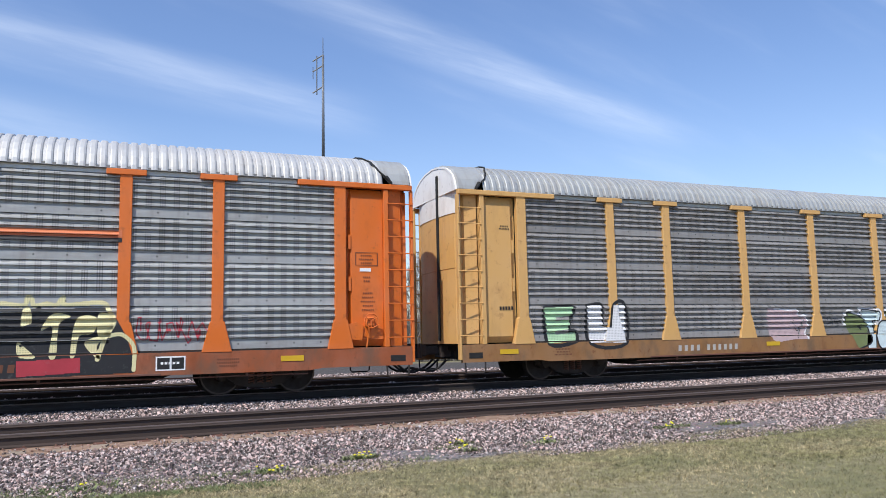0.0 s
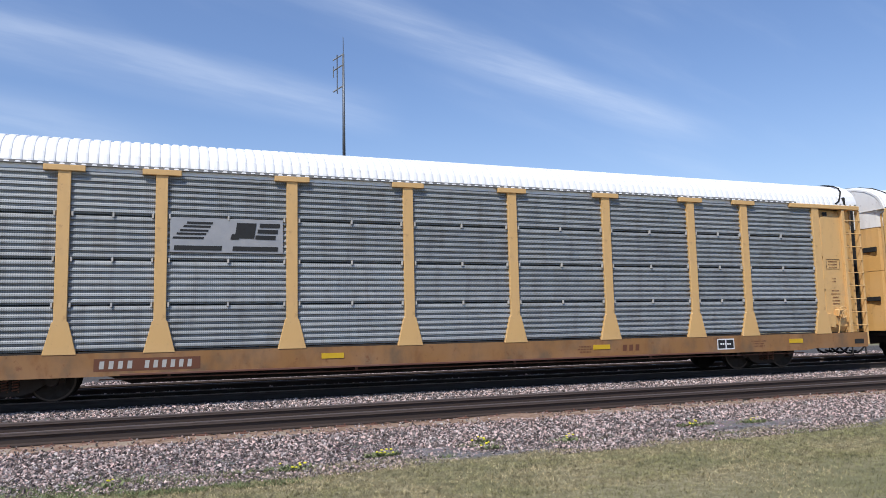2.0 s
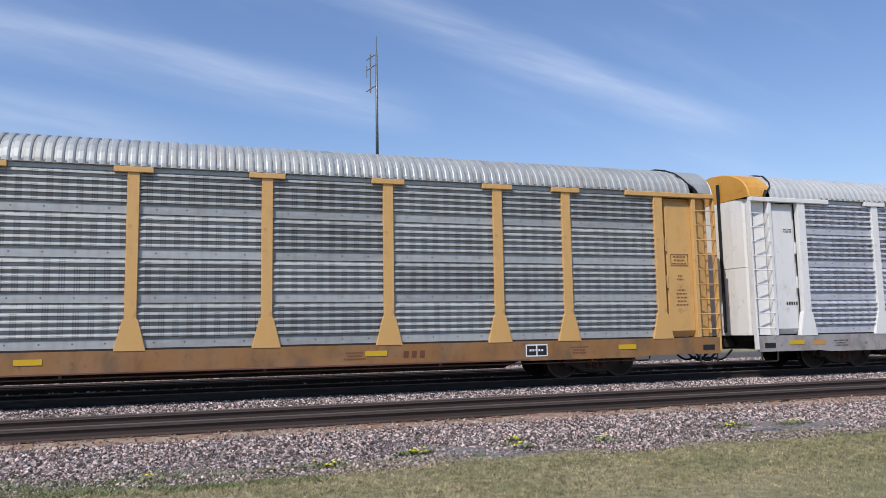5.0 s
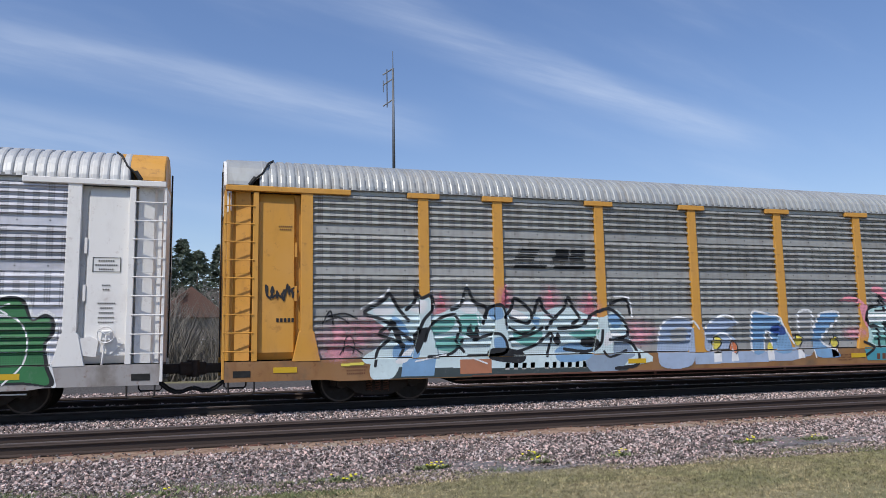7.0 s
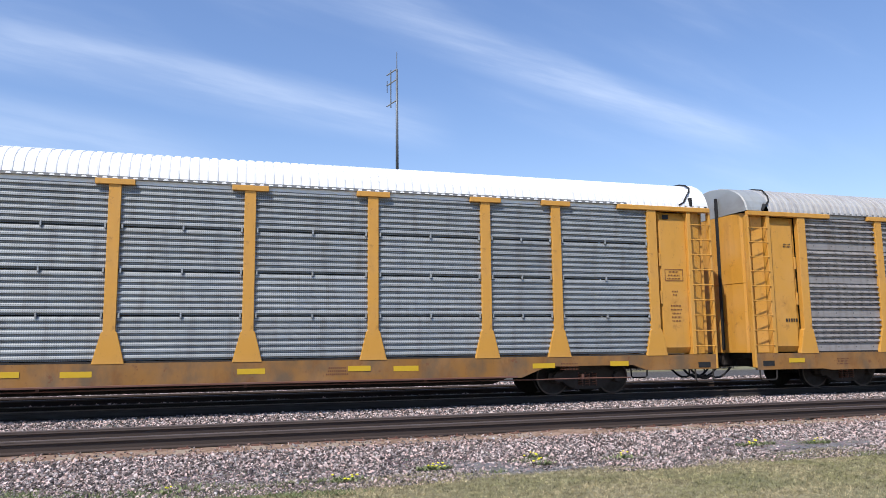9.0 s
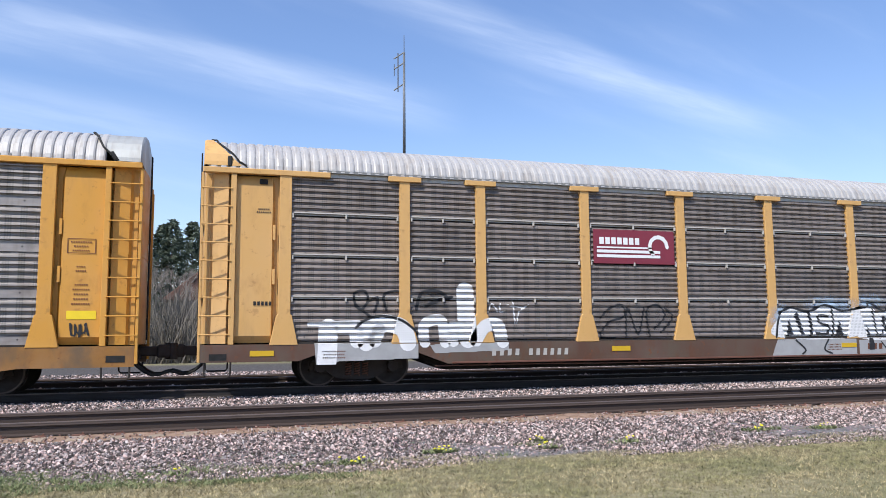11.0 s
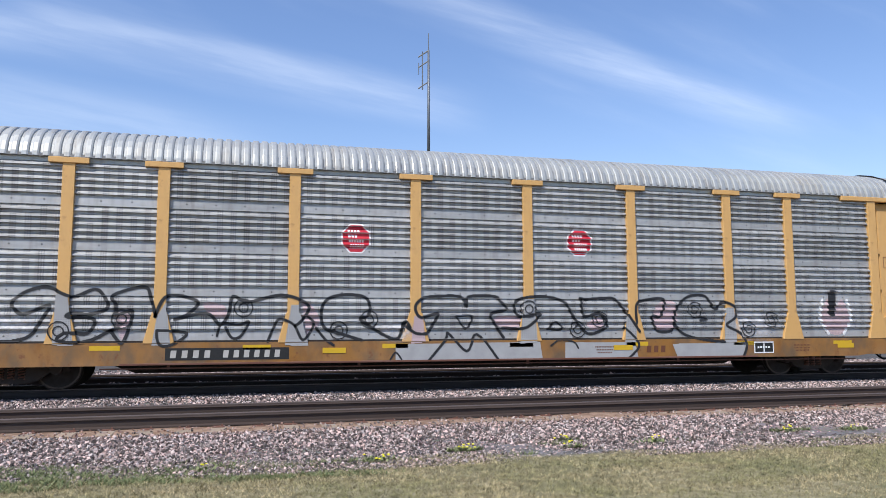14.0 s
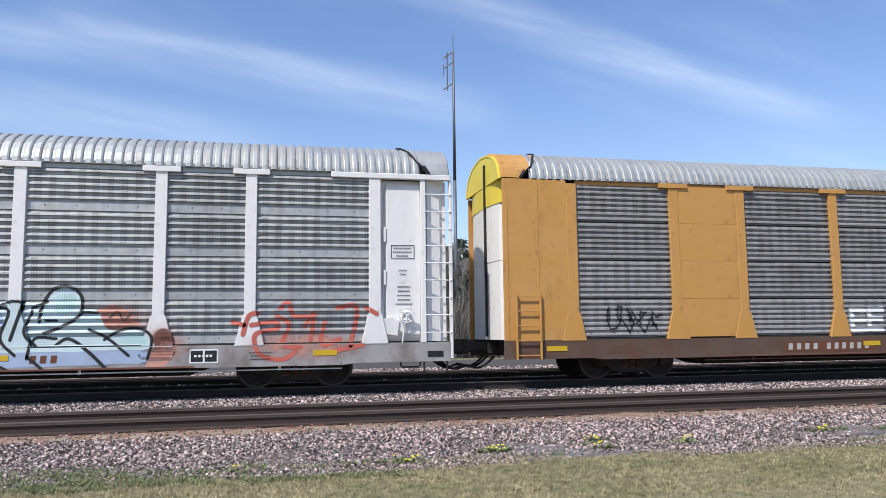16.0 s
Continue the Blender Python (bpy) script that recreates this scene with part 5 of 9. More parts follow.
def span(shape, z):
    """The stretch of x that a round-ended stroke (ax, az, bx, bz, r) or a convex outline covers at height z."""
    if shape[0] == "stroke":
        ax, az, bx, bz, r = shape[1:]
        lo, hi = 1e9, -1e9
        for cx, cz in ((ax, az), (bx, bz)):
            if abs(z - cz) < r:
                w = math.sqrt(r * r - (z - cz) ** 2)
                lo, hi = min(lo, cx - w), max(hi, cx + w)
        n = math.hypot(bx - ax, bz - az)
        if n > 1e-6:
            ox, oz = -(bz - az) / n * r, (bx - ax) / n * r
            poly = [(ax + ox, az + oz), (bx + ox, bz + oz), (bx - ox, bz - oz), (ax - ox, az - oz)]
            s = span(("poly", poly), z)
            if s:
                lo, hi = min(lo, s[0]), max(hi, s[1])
        return (lo, hi) if hi > lo else None
    xs = crossings(shape[1], z)
    return (xs[0], xs[-1]) if len(xs) >= 2 else None


def crossings(pts, z):
    return sorted(x0 + (z - z0) / (z1 - z0) * (x1 - x0) for (x0, z0), (x1, z1) in zip(pts, pts[1:] + pts[:1]) if (z0 <= z) != (z1 <= z))


def spans(shape, z):
    """All stretches of x of a stroke or of an outline of any shape at height z."""
    if shape[0] == "poly":
        xs = crossings(shape[1], z)
        return list(zip(xs[::2], xs[1::2]))
    s = span(shape, z)
    return [s] if s else []


def painted(i, name, shapes, material, layer=0, label="", flat=None):
    """One coat of paint on car i, lying on the ribs and posts."""
    if not shapes:
        return
    car, kind = CARS[i][0], SPECS[i]["kind"]
    zs = []
    for s in shapes:
        zs += [s[2] - s[5], s[2] + s[5], s[4] - s[5], s[4] + s[5]] if s[0] == "stroke" else [p[1] for p in s[1]]
    z, top = max(0.53, min(zs)), min(Z_TOP - 0.08, max(zs))
    rows, lift = [], 0.004 + 0.003 * layer
    while z < top:
        z1 = min(z + STEP, top)
        row = sorted(s for t in shapes for s in spans(t, (z + z1) / 2))
        merged = []
        for a, b in row:
            if merged and a <= merged[-1][1]:
                merged[-1][1] = max(merged[-1][1], b)
            else:
                merged.append([a, b])
        cuts = edges_at((z + z1) / 2) if flat is None else []
        cells = []
        for a, b in merged:
            a, b = max(a, -12.78), min(b, 12.78)
            marks = [a] + [c for c in cuts if a < c < b] + [b]
            cells += [(round(p, 4), round(q, 4)) for p, q in zip(marks, marks[1:])
                      if q - p > 0.002 and not (flat is None and 1.003 < (z + z1) / 2 < 1.036 and relief((p + q) / 2, (z + z1) / 2, kind) > -HW + 0.05)]
        rows.append((z, z1, cells))
        z = z1
    verts, faces, seen = [], [], {}

    def corner(x, y, h):
        key = (x, round(y, 3), round(h, 4))
        if key not in seen:
            seen[key] = len(verts)
            verts.append((x, y, h))
        return seen[key]

    for r, (z, z1, cells) in enumerate(rows):
        below = {x for c in (rows[r - 1][2] if r else []) for x in c}
        above = {x for c in (rows[r + 1][2] if r + 1 < len(rows) else []) for x in c}
        last = None
        for p, q in cells:
            m = (p + q) / 2
            y0, y1 = (flat - lift, flat - lift) if flat is not None else (relief(m, z, kind) - lift, relief(m, z1, kind) - lift)
            low = [p] + sorted(x for x in below if p < x < q) + [q]
            high = [q] + sorted((x for x in above if p < x < q), reverse=True) + [p]
            faces.append([corner(x, y0, z) for x in low] + [corner(x, y1, z1) for x in high])
            if last and last[0] == p and abs(last[1] - y0) > 0.002 and abs(last[2] - y1) > 0.002:
                faces.append([corner(p, last[1], z), corner(p, y0, z), corner(p, y1, z1), corner(p, last[2], z1)])
            last = (q, y0, y1)
    if verts:
        me = mesh_of(name, verts, faces)
        ob = place(name, me, material, car, None, label)
        if len(shapes) > 1:
            tagged(ob, kind="stuff")


GLYPH = {
    "A": "173|46|93|79", "B": "17964|631", "C": "9713", "D": "178621", "E": "9713|46", "F": "971|45", "G": "971365", "H": "71|93|46", "I": "82", "K": "71|943", "L": "713",
    "M": "17593", "N": "1739", "O": "17931", "P": "17964", "R": "17964|53", "S": "974631", "T": "79|82", "U": "7139", "W": "71539", "X": "73|91", "Y": "75|952", "Z": "7913",
    "n": "1463", "h": "71|463", "o": "14631", "r": "146", " ": ""}


def lettering(text, x0, x1, z0, z1, rng, wild=0.1, slant=0.0):
    """Centre lines of hand-drawn letters, as pairs of points."""
    lines, w = [], (x1 - x0) / max(1, len(text))
    for n, ch in enumerate(text):
        cx = x0 + (n + 0.5) * w
        lift, lean, wide = rng.uniform(-wild, wild) * 0.5 * (z1 - z0), rng.uniform(-wild, wild) * 2, rng.uniform(0.62, 0.74)
        for stroke in GLYPH[ch].split("|"):
            pts = []
            for c in stroke:
                k = int(c) - 1
                u, v = (k % 3) / 2 - 0.5, (k // 3) / 2
                u += rng.uniform(-wild, wild) * 0.5
                v += rng.uniform(-wild, wild) * 0.4
                pts.append((cx + u * w * wide + (v - 0.5) * (slant + lean) * w * 0.6, z0 + v * (z1 - z0) + lift))
            lines += list(zip(pts, pts[1:]))
    return lines


def strokes(lines, r, dx=0.0, dz=0.0):
    return [("stroke", a[0] + dx, a[1] + dz, b[0] + dx, b[1] + dz, r) for a, b in lines]


def rect(x0, x1, z0, z1, slant=0.0):
    d = (z1 - z0) * slant
    return ("poly", [(x0, z0), (x1, z0), (x1 + d, z1), (x0 + d, z1)])


def curve(pts, closed=False, cuts=5):
    """A smooth line through the points."""
    n = len(pts)
    if n < 3:
        return list(pts)
    out = []
    for k in range(n if closed else n - 1):
        a, b, c, d = (pts[j % n] if closed else pts[min(max(j, 0), n - 1)] for j in (k - 1, k, k + 1, k + 2))
        for u in range(cuts):
            s = u / cuts
            out.append(tuple(0.5 * (2 * b[m] + (c[m] - a[m]) * s + (2 * a[m] - 5 * b[m] + 4 * c[m] - d[m]) * s * s + (3 * b[m] - a[m] - 3 * c[m] + d[m]) * s ** 3) for m in (0, 1)))
    return out if closed else out + [pts[-1]]


def patch(i, material, layer, pts, bent=False, label=""):
    """A filled field of spray paint, straight-edged or bent."""
    painted(i, "graffiti", [("poly", curve(pts, True) if bent else pts)], material, layer, label)


def line(i, material, layer, r, pts):
    """One drawn line of spray paint."""
    way = curve(pts)
    painted(i, "graffiti", strokes(list(zip(way, way[1:])), r), material, layer)


def cloud(i, material, x, z, rx, rz):
    """A thin round mist of spray."""
    ring = [(x + rx * math.cos(k * math.pi / 10), max(0.54, z + rz * math.sin(k * math.pi / 10))) for k in range(20)]
    painted(i, "graffiti", [("poly", ring)], material, 0)


def piece(i, text, x0, x1, z0, z1, thick, fill, edge, seed, edge_w=0.05, wild=0.1, slant=0.0, shine=None, shade=None, back=None, back_r=0.4, rim=None, label=""):
    """A graffiti piece: cloud, outline, fill and highlights."""
    rng = random.Random(seed)
    thick = min(thick, 0.27 * (x1 - x0) / len(text))
    lines = lettering(text, x0, x1, z0 + thick / 2, z1 - thick / 2, rng, wild, slant)
    if back:
        blobs = []
        for _ in range(int((x1 - x0) * 4)):
            a, c, r = rng.uniform(x0 - 0.2, x1 + 0.2), rng.uniform(z0, z1), rng.uniform(0.3, 1.0) * back_r
            blobs.append(("stroke", a, c, a + rng.uniform(-0.4, 0.4), c, r))
        painted(i, "graffiti", blobs, back, 0)
    if rim:
        painted(i, "graffiti", strokes(lines, thick / 2 + edge_w + 0.05), rim, 0.7)
    if edge:
        painted(i, "graffiti", strokes(lines, thick / 2 + edge_w), edge, 1)
    if fill:
        painted(i, "graffiti", strokes(lines, thick / 2), fill, 2, label)
    if shade:
        painted(i, "graffiti", strokes(lines[::2], thick * 0.25, 0.02, -thick * 0.22), shade, 3)
    if shine:
        glints = [((a[0] + (b[0] - a[0]) * 0.12, a[1] + (b[1] - a[1]) * 0.12), (a[0] + (b[0] - a[0]) * u, a[1] + (b[1] - a[1]) * u)) for a, b in lines[::2] for u in (rng.uniform(0.4, 0.8),)]
        painted(i, "graffiti", strokes(glints, thick * 0.06, -0.03, thick * 0.28), shine, 4)


def scrawl(i, x0, x1, z0, z1, material, seed, r=0.02, loops=7):
    """A quick tag: one wandering line."""
    rng = random.Random(seed)
    pts, n = [], loops * 6
    for k in range(n):
        a = k / 6 * 2 * math.pi
        f = k / (n - 1)
        pts.append((x0 + (x1 - x0) * (0.06 + 0.88 * f) + (x1 - x0) / loops * 0.55 * math.cos(a) * rng.uniform(0.4, 1), (z0 + z1) / 2 + (z1 - z0) * 0.5 * math.sin(a * rng.uniform(0.9, 1.1)) * rng.uniform(0.5, 1)))
    painted(i, "graffiti_tag", strokes(list(zip(pts, pts[1:])), r), material, 3)


def bars(i, name, x0, x1, z0, z1, n, material, layer=1, fill=0.68, slant=0.0, flat=None):
    """A row of upright bars in place of characters."""
    w = (x1 - x0) / n
    painted(i, name, [rect(x0 + k * w, x0 + (k + fill) * w, z0, z1, slant) for k in range(n)], material, layer, flat=flat)


def stencil(i, x, z, w, rows, material="ink", pitch=0.085):
    """Small lines of stencilled text as bars of uneven length."""
    rng = random.Random(int(abs(x * 100) + i))
    for k in range(rows):
        ww = w * rng.uniform(0.6, 1.0)
        n = max(3, int(ww / 0.042))
        bars(i, "stencil", x - ww / 2, x + ww / 2, z - k * pitch - 0.034, z - k * pitch, n, material, 1, 0.6)


def frame_lines(x0, x1, z0, z1, r):
    return strokes([((x0, z0), (x1, z0)), ((x1, z0), (x1, z1)), ((x1, z1), (x0, z1)), ((x0, z1), (x0, z0))], r)


PLATE_Y = -HW + PANEL_IN - 0.078


def plate(i, x0, x1, z0, z1, material, label):
    """A flat sign sheet fixed over the ribs."""
    place("sign_plate", box_mesh("sign_plate", x0, x1, PLATE_Y, PLATE_Y + 0.04, z0, z1, bevel=0.004), material, CARS[i][0], None, label)


def horse_sign(i, x0, x1, z0, z1, flat=None):
    """Grey plate with slanted black bars and blocks."""
    if flat is not None:
        plate(i, x0 - 0.03, x1 + 0.03, z0 - 0.05, z1 + 0.05, "sign_grey", "grey sheet with black slanted emblem")
    w, h = x1 - x0, z1 - z0
    shapes = []
    for k in range(5):
        a = z1 - 0.06 * h - k * 0.125 * h
        shapes.append(rect(x0 + 0.13 * w - 0.03 * w * k, x0 + (0.36 - 0.02 * k) * w, a - 0.07 * h, a, 0.3))
    painted(i, "emblem", shapes, "ink", 1, flat=flat)
    painted(i, "emblem", [rect(x0 + 0.56 * w, x0 + 0.74 * w, z1 - 0.58 * h, z1 - 0.06 * h, 0.15), rect(x0 + 0.52 * w, x0 + 0.60 * w, z1 - 0.62 * h, z1 - 0.45 * h, 0.3)], "ink", 2, flat=flat)
    painted(i, "emblem", [rect(x0 + 0.79 * w, x0 + 0.98 * w, z1 - 0.20 * h, z1 - 0.06 * h, 0.1), rect(x0 + 0.77 * w, x0 + 0.96 * w, z1 - 0.40 * h, z1 - 0.26 * h, 0.1),
                          rect(x0 + 0.75 * w, x0 + 0.94 * w, z1 - 0.60 * h, z1 - 0.46 * h, 0.1)], "ink", 2, flat=flat)
    for k in (0.0, 0.52):
        painted(i, "emblem", [rect(x0 + (0.02 + k) * w, x0 + (0.44 + k) * w, z0, z0 + 0.15 * h, 0.15)], "ink", 2, flat=flat)


def words(i, text, x, z, size, material, lean=0.0):
    """Readable lettering on the car side, in the built-in font."""
    cu = bpy.data.curves.new("lettering", "FONT")
    cu.body, cu.size, cu.align_x, cu.shear, cu.extrude, cu.offset = text, size, "CENTER", lean, 0.001, size * 0.02
    tmp = bpy.data.objects.new("lettering", cu)
    me = bpy.data.meshes.new_from_object(tmp)
    bpy.data.objects.remove(tmp)
    me.materials.clear()
    me.materials.append(None)
    y = (PLATE_Y if abs(x) < DOOR_X else relief(x, z, "mesh")) - 0.016
    place("lettering", me, material, CARS[i][0], pose(x, y, z, 90, 0, 0))


def sill_marks(i, x0, x1, plate=None, ink="chalk"):
    if plate:
        painted(i, "number_plate", [rect(x0 - 0.1, x1 + 0.1, 0.62, 0.88)], plate, 0)
    m = x0 + (x1 - x0) * 0.42
    bars(i, "number_mark", x0, m - 0.08, 0.67, 0.83, 4, ink, 1, 0.5, 0.1)
    bars(i, "number_mark", m + 0.08, x1, 0.67, 0.83, 6, ink, 1, 0.5, 0.1)


def test_plate(i, x, z=0.77):
    """Black panel with white frame on the sill."""
    painted(i, "test_plate", [rect(x - 0.30, x + 0.30, z - 0.15, z + 0.15)], "sign_white", 0)
    painted(i, "test_plate", [rect(x - 0.27, x - 0.02, z - 0.12, z + 0.12), rect(x + 0.02, x + 0.27, z - 0.12, z + 0.12)], "ink", 1)
    bars(i, "test_plate", x - 0.2, x + 0.2, z - 0.02, z + 0.03, 5, "sign_white", 2)


for i in range(len(CARS)):
    # stencils on the end bays: boxed table, clearances, owner's mark
    if i != 13:
        painted(i, "stencil_box", frame_lines(12.12, 12.66, 2.95, 3.25, 0.008), "ink" if i in (1, 2, 3, 5, 12) else "ink_brown", 1)
        stencil(i, 12.39, 3.20, 0.46, 3, "ink_brown" if i not in (5, 12) else "ink", 0.09)
        stencil(i, 12.40, 2.68, 0.22, 2, "ink_brown" if i not in (5, 12) else "ink", 0.09)
        stencil(i, 12.42, 2.30, 0.40, 5, "ink_brown" if i not in (5, 12) else "ink", 0.10)
        bars(i, "owner_mark", -12.40, -11.98, 1.86 if i else 2.0, 1.95 if i else 2.09, 5, "ink", 1)
        stencil(i, -12.2, 4.05, 0.4, 2, "ink", 0.07)
    for x in (-10.6, 3.4, 9.2):
        stencil(i, x, 0.84, 0.55, 3, "ink_brown" if i not in (5, 12) else "ink", 0.07)
    if i not in (5, 7, 13):
        test_plate(i, 8.0)
        bars(i, "company_mark", 4.55, 5.15, 0.68, 0.84, 3, "ink_brown", 1, 0.6, 0.1)

sill_marks(0, -7.0, -4.9)
sill_marks(1, -6.85, -4.6)
sill_marks(2, -8.2, -6.3, "ink_brown")
sill_marks(3, -7.8, -6.2)
bars(5, "number_mark", -6.6, -5.55, 0.64, 0.90, 4, "ink", 1, 0.7)
bars(5, "number_mark", -5.4, -4.75, 0.64, 0.90, 4, "ink", 1, 0.66)
painted(6, "number_plate", [rect(-7.5, -4.5, 0.60, 0.95)], "ink", 0)
sill_marks(6, -6.95, -4.65)
sill_marks(7, -8.0, -5.2, "ink")
sill_marks(9, -6.8, -4.7)
sill_marks(10, -7.25, -5.0)
sill_marks(11, -6.8, -4.4, "ink")
bars(12, "number_mark", -6.65, -5.85, 0.64, 0.86, 4, "ink", 1, 0.7)
bars(12, "number_mark", -5.6, -4.75, 0.64, 0.86, 6, "ink", 1, 0.66)
sill_marks(13, -5.85, -3.3, "ink_brown")

for i in (2, 3, 7, 9, 10):
    for x in (-12.22, 12.2):
        painted(i, "vent_hole", [rect(x - 0.09, x + 0.09, 4.60, 4.72)], "black", 1)
for k in (1, 2, 3):
    for x, w in BAYS:
        painted(9, "joint_strip", [rect(x - w / 2 + 0.05, x + w / 2 - 0.05, 1.04 + k * SECTION + 0.02, 1.04 + k * SECTION + 0.09)], "chalk", 0)

# car 0: yellow letters on black, orange stripes
painted(0, "graffiti", [rect(4.0, 6.98, 3.44, 3.60)], "p_orange", 1)
painted(0, "graffiti", [rect(4.0, 6.98, 3.34, 3.43)], "p_black", 1)
scrawl(0, 7.2, 8.8, 1.15, 1.8, "p_red", 5, 0.012)
painted(0, "sign", [rect(12.22, 12.5, 2.80, 2.88)], "sign_white", 1)

# black ground with pale lemon letters
patch(0, "p_black", 0, [(4.11, 1.94), (6.79, 1.96), (6.9, 1.76), (7.13, 1.33), (7.26, 0.89), (7.27, 0.6), (4.17, 0.54)], label="black ground with pale lemon letters")
line(0, "p_lemon", 1, 0.045, [(4.2, 1.97), (4.78, 2.05), (5.19, 2.02), (5.25, 2.18), (5.33, 2.14), (5.38, 2.01), (5.6, 2.05), (5.78, 2.02), (5.9, 2.18), (5.95, 2.03), (6.62, 2.07), (6.76, 1.92), (6.87, 1.66), (6.71, 1.34), (6.57, 0.9)])
patch(0, "p_lemon", 1, [(5.18, 1.93), (5.3, 1.97), (5.34, 1.66), (5.21, 1.57), (5.15, 1.63)], True)
patch(0, "p_lemon", 1, [(5.71, 1.84), (5.51, 1.51), (5.72, 1.56), (5.67, 1.0), (5.8, 0.97), (5.84, 1.62), (6.05, 1.79)], True)
patch(0, "p_lemon", 1, [(6.16, 1.73), (6.53, 1.76), (6.48, 1.44), (6.22, 1.38), (6.15, 0.98), (6.06, 1.01)], True)
patch(0, "p_lemon", 1, [(6.58, 1.84), (6.83, 1.78), (6.81, 1.49), (6.67, 1.32), (6.55, 1.46)], True)
patch(0, "p_lemon", 1, [(5.1, 1.28), (5.29, 1.12), (5.43, 0.96), (5.13, 0.99)], True)
patch(0, "p_lemon", 1, [(6.33, 1.27), (6.75, 1.39), (6.56, 1.18), (6.63, 0.9), (6.44, 1.03)], True)
patch(0, "p_lemon", 1, [(4.3, 1.81), (4.59, 1.85), (4.51, 1.36), (4.67, 1.01), (4.34, 1.02)], True)
line(0, "p_lemon", 1, 0.04, [(6.8, 1.38), (7.02, 1.4), (7.21, 1.24), (7.28, 1.05), (7.27, 0.66)])
patch(0, "p_red", 1, [(5.1, 0.9), (6.25, 0.94), (6.26, 0.64), (5.11, 0.59)])
line(0, "p_black", 2, 0.03, [(4.79, 1.63), (5.09, 1.52), (5.39, 1.63), (5.3, 1.35), (5.16, 1.21)])
line(0, "p_black", 2, 0.025, [(5.4, 1.91), (5.48, 1.97), (5.45, 1.66)])

# car 1: green E, white W, pale and olive pieces
scrawl(1, 12.1, 12.75, 1.72, 1.98, "p_black", 17, 0.02, 4)

# olive and pale blue bubble letters with white rim
patch(1, "p_rose", 0, [(-3.41, 1.76), (-3.08, 1.84), (-2.5, 1.79), (-2.21, 1.83), (-2.1, 1.67), (-1.86, 1.62), (-1.77, 1.37), (-1.89, 1.09), (-1.82, 0.92), (-2.47, 0.9), (-3.28, 0.91)], True, label="olive and pale blue bubble letters with white rim")
line(1, "p_white", 1, 0.025, [(-3.08, 1.84), (-2.5, 1.8), (-2.21, 1.81), (-2.12, 1.62), (-1.88, 1.62), (-1.79, 1.35), (-1.93, 1.09), (-1.84, 0.92)])
line(1, "p_grey", 1, 0.02, [(-2.3, 1.55), (-2.1, 1.6), (-1.99, 1.37), (-2.19, 1.27), (-2.13, 0.99)])
line(1, "p_black", 1, 0.012, [(-2.39, 1.5), (-2.24, 1.16), (-1.95, 1.49), (-2.28, 0.94)])
line(1, "p_white", 0, 0.06, [(-0.24, 1.33), (-0.16, 1.64), (0.02, 1.75), (0.24, 1.67), (0.56, 1.6), (0.51, 1.77), (0.62, 1.83), (1.27, 1.77), (1.37, 1.61), (1.28, 1.39), (1.09, 1.35)])
patch(1, "p_olive", 1, [(-0.2, 1.43), (-0.11, 1.6), (0.03, 1.72), (0.25, 1.64), (0.56, 1.55), (0.79, 1.28), (0.89, 0.99), (0.86, 0.73), (0.35, 0.56), (0.12, 0.83), (-0.05, 1.09)], True)
line(1, "p_black", 2, 0.025, [(-0.2, 1.43), (-0.11, 1.6), (0.03, 1.72), (0.25, 1.64), (0.56, 1.55), (0.79, 1.28), (0.89, 0.99), (0.86, 0.73), (0.35, 0.56)])
patch(1, "p_mist", 1, [(0.55, 1.63), (0.6, 1.78), (1.25, 1.74), (1.34, 1.61), (1.25, 1.42), (1.09, 1.4), (1.1, 0.82), (1.03, 0.44), (0.75, 0.45), (0.68, 0.71), (0.75, 1.07), (0.84, 1.19), (0.67, 1.43)], True)
line(1, "p_black", 2, 0.022, [(0.55, 1.63), (0.6, 1.78), (1.25, 1.74), (1.34, 1.61), (1.25, 1.42), (1.09, 1.4), (1.1, 0.82), (1.03, 0.44), (0.75, 0.45), (0.68, 0.71)])
line(1, "p_white", 0, 0.05, [(1.58, 1.61), (1.77, 1.8), (2.36, 1.7), (2.46, 1.47), (2.38, 1.37), (2.56, 1.22), (2.53, 0.97), (2.34, 0.85)])
patch(1, "p_olive", 1, [(1.62, 1.58), (1.79, 1.75), (2.33, 1.66), (2.43, 1.46), (2.33, 1.37), (2.52, 1.22), (2.49, 0.99), (2.34, 0.89), (1.99, 0.91), (1.87, 1.28), (1.68, 1.41)], True)
line(1, "p_black", 2, 0.02, [(1.62, 1.58), (1.79, 1.75), (2.33, 1.66), (2.43, 1.46), (2.33, 1.37), (2.52, 1.22), (2.49, 0.99), (2.34, 0.89)])
patch(1, "p_mist", 2, [(1.12, 0.94), (1.21, 1.27), (1.39, 1.42), (1.68, 1.39), (1.85, 1.14), (1.91, 0.77), (1.67, 0.53), (1.26, 0.57)], True)
line(1, "p_black", 3, 0.025, [(1.12, 0.94), (1.21, 1.27), (1.39, 1.42), (1.68, 1.39), (1.85, 1.14), (1.91, 0.77), (1.67, 0.53), (1.26, 0.57), (1.12, 0.94)])
patch(1, "p_black", 2, [(0.39, 1.26), (0.52, 1.32), (0.5, 1.14)], True)
line(1, "p_white", 1, 0.022, [(4.31, 1.36), (4.37, 1.12), (4.47, 1.09), (4.75, 1.15), (4.8, 1.21)])
line(1, "p_white", 1, 0.022, [(4.4, 1.93), (4.62, 1.8), (4.78, 1.96), (4.84, 1.8), (5.16, 1.87)])
line(1, "p_white", 1, 0.02, [(4.45, 1.8), (4.49, 1.17)])
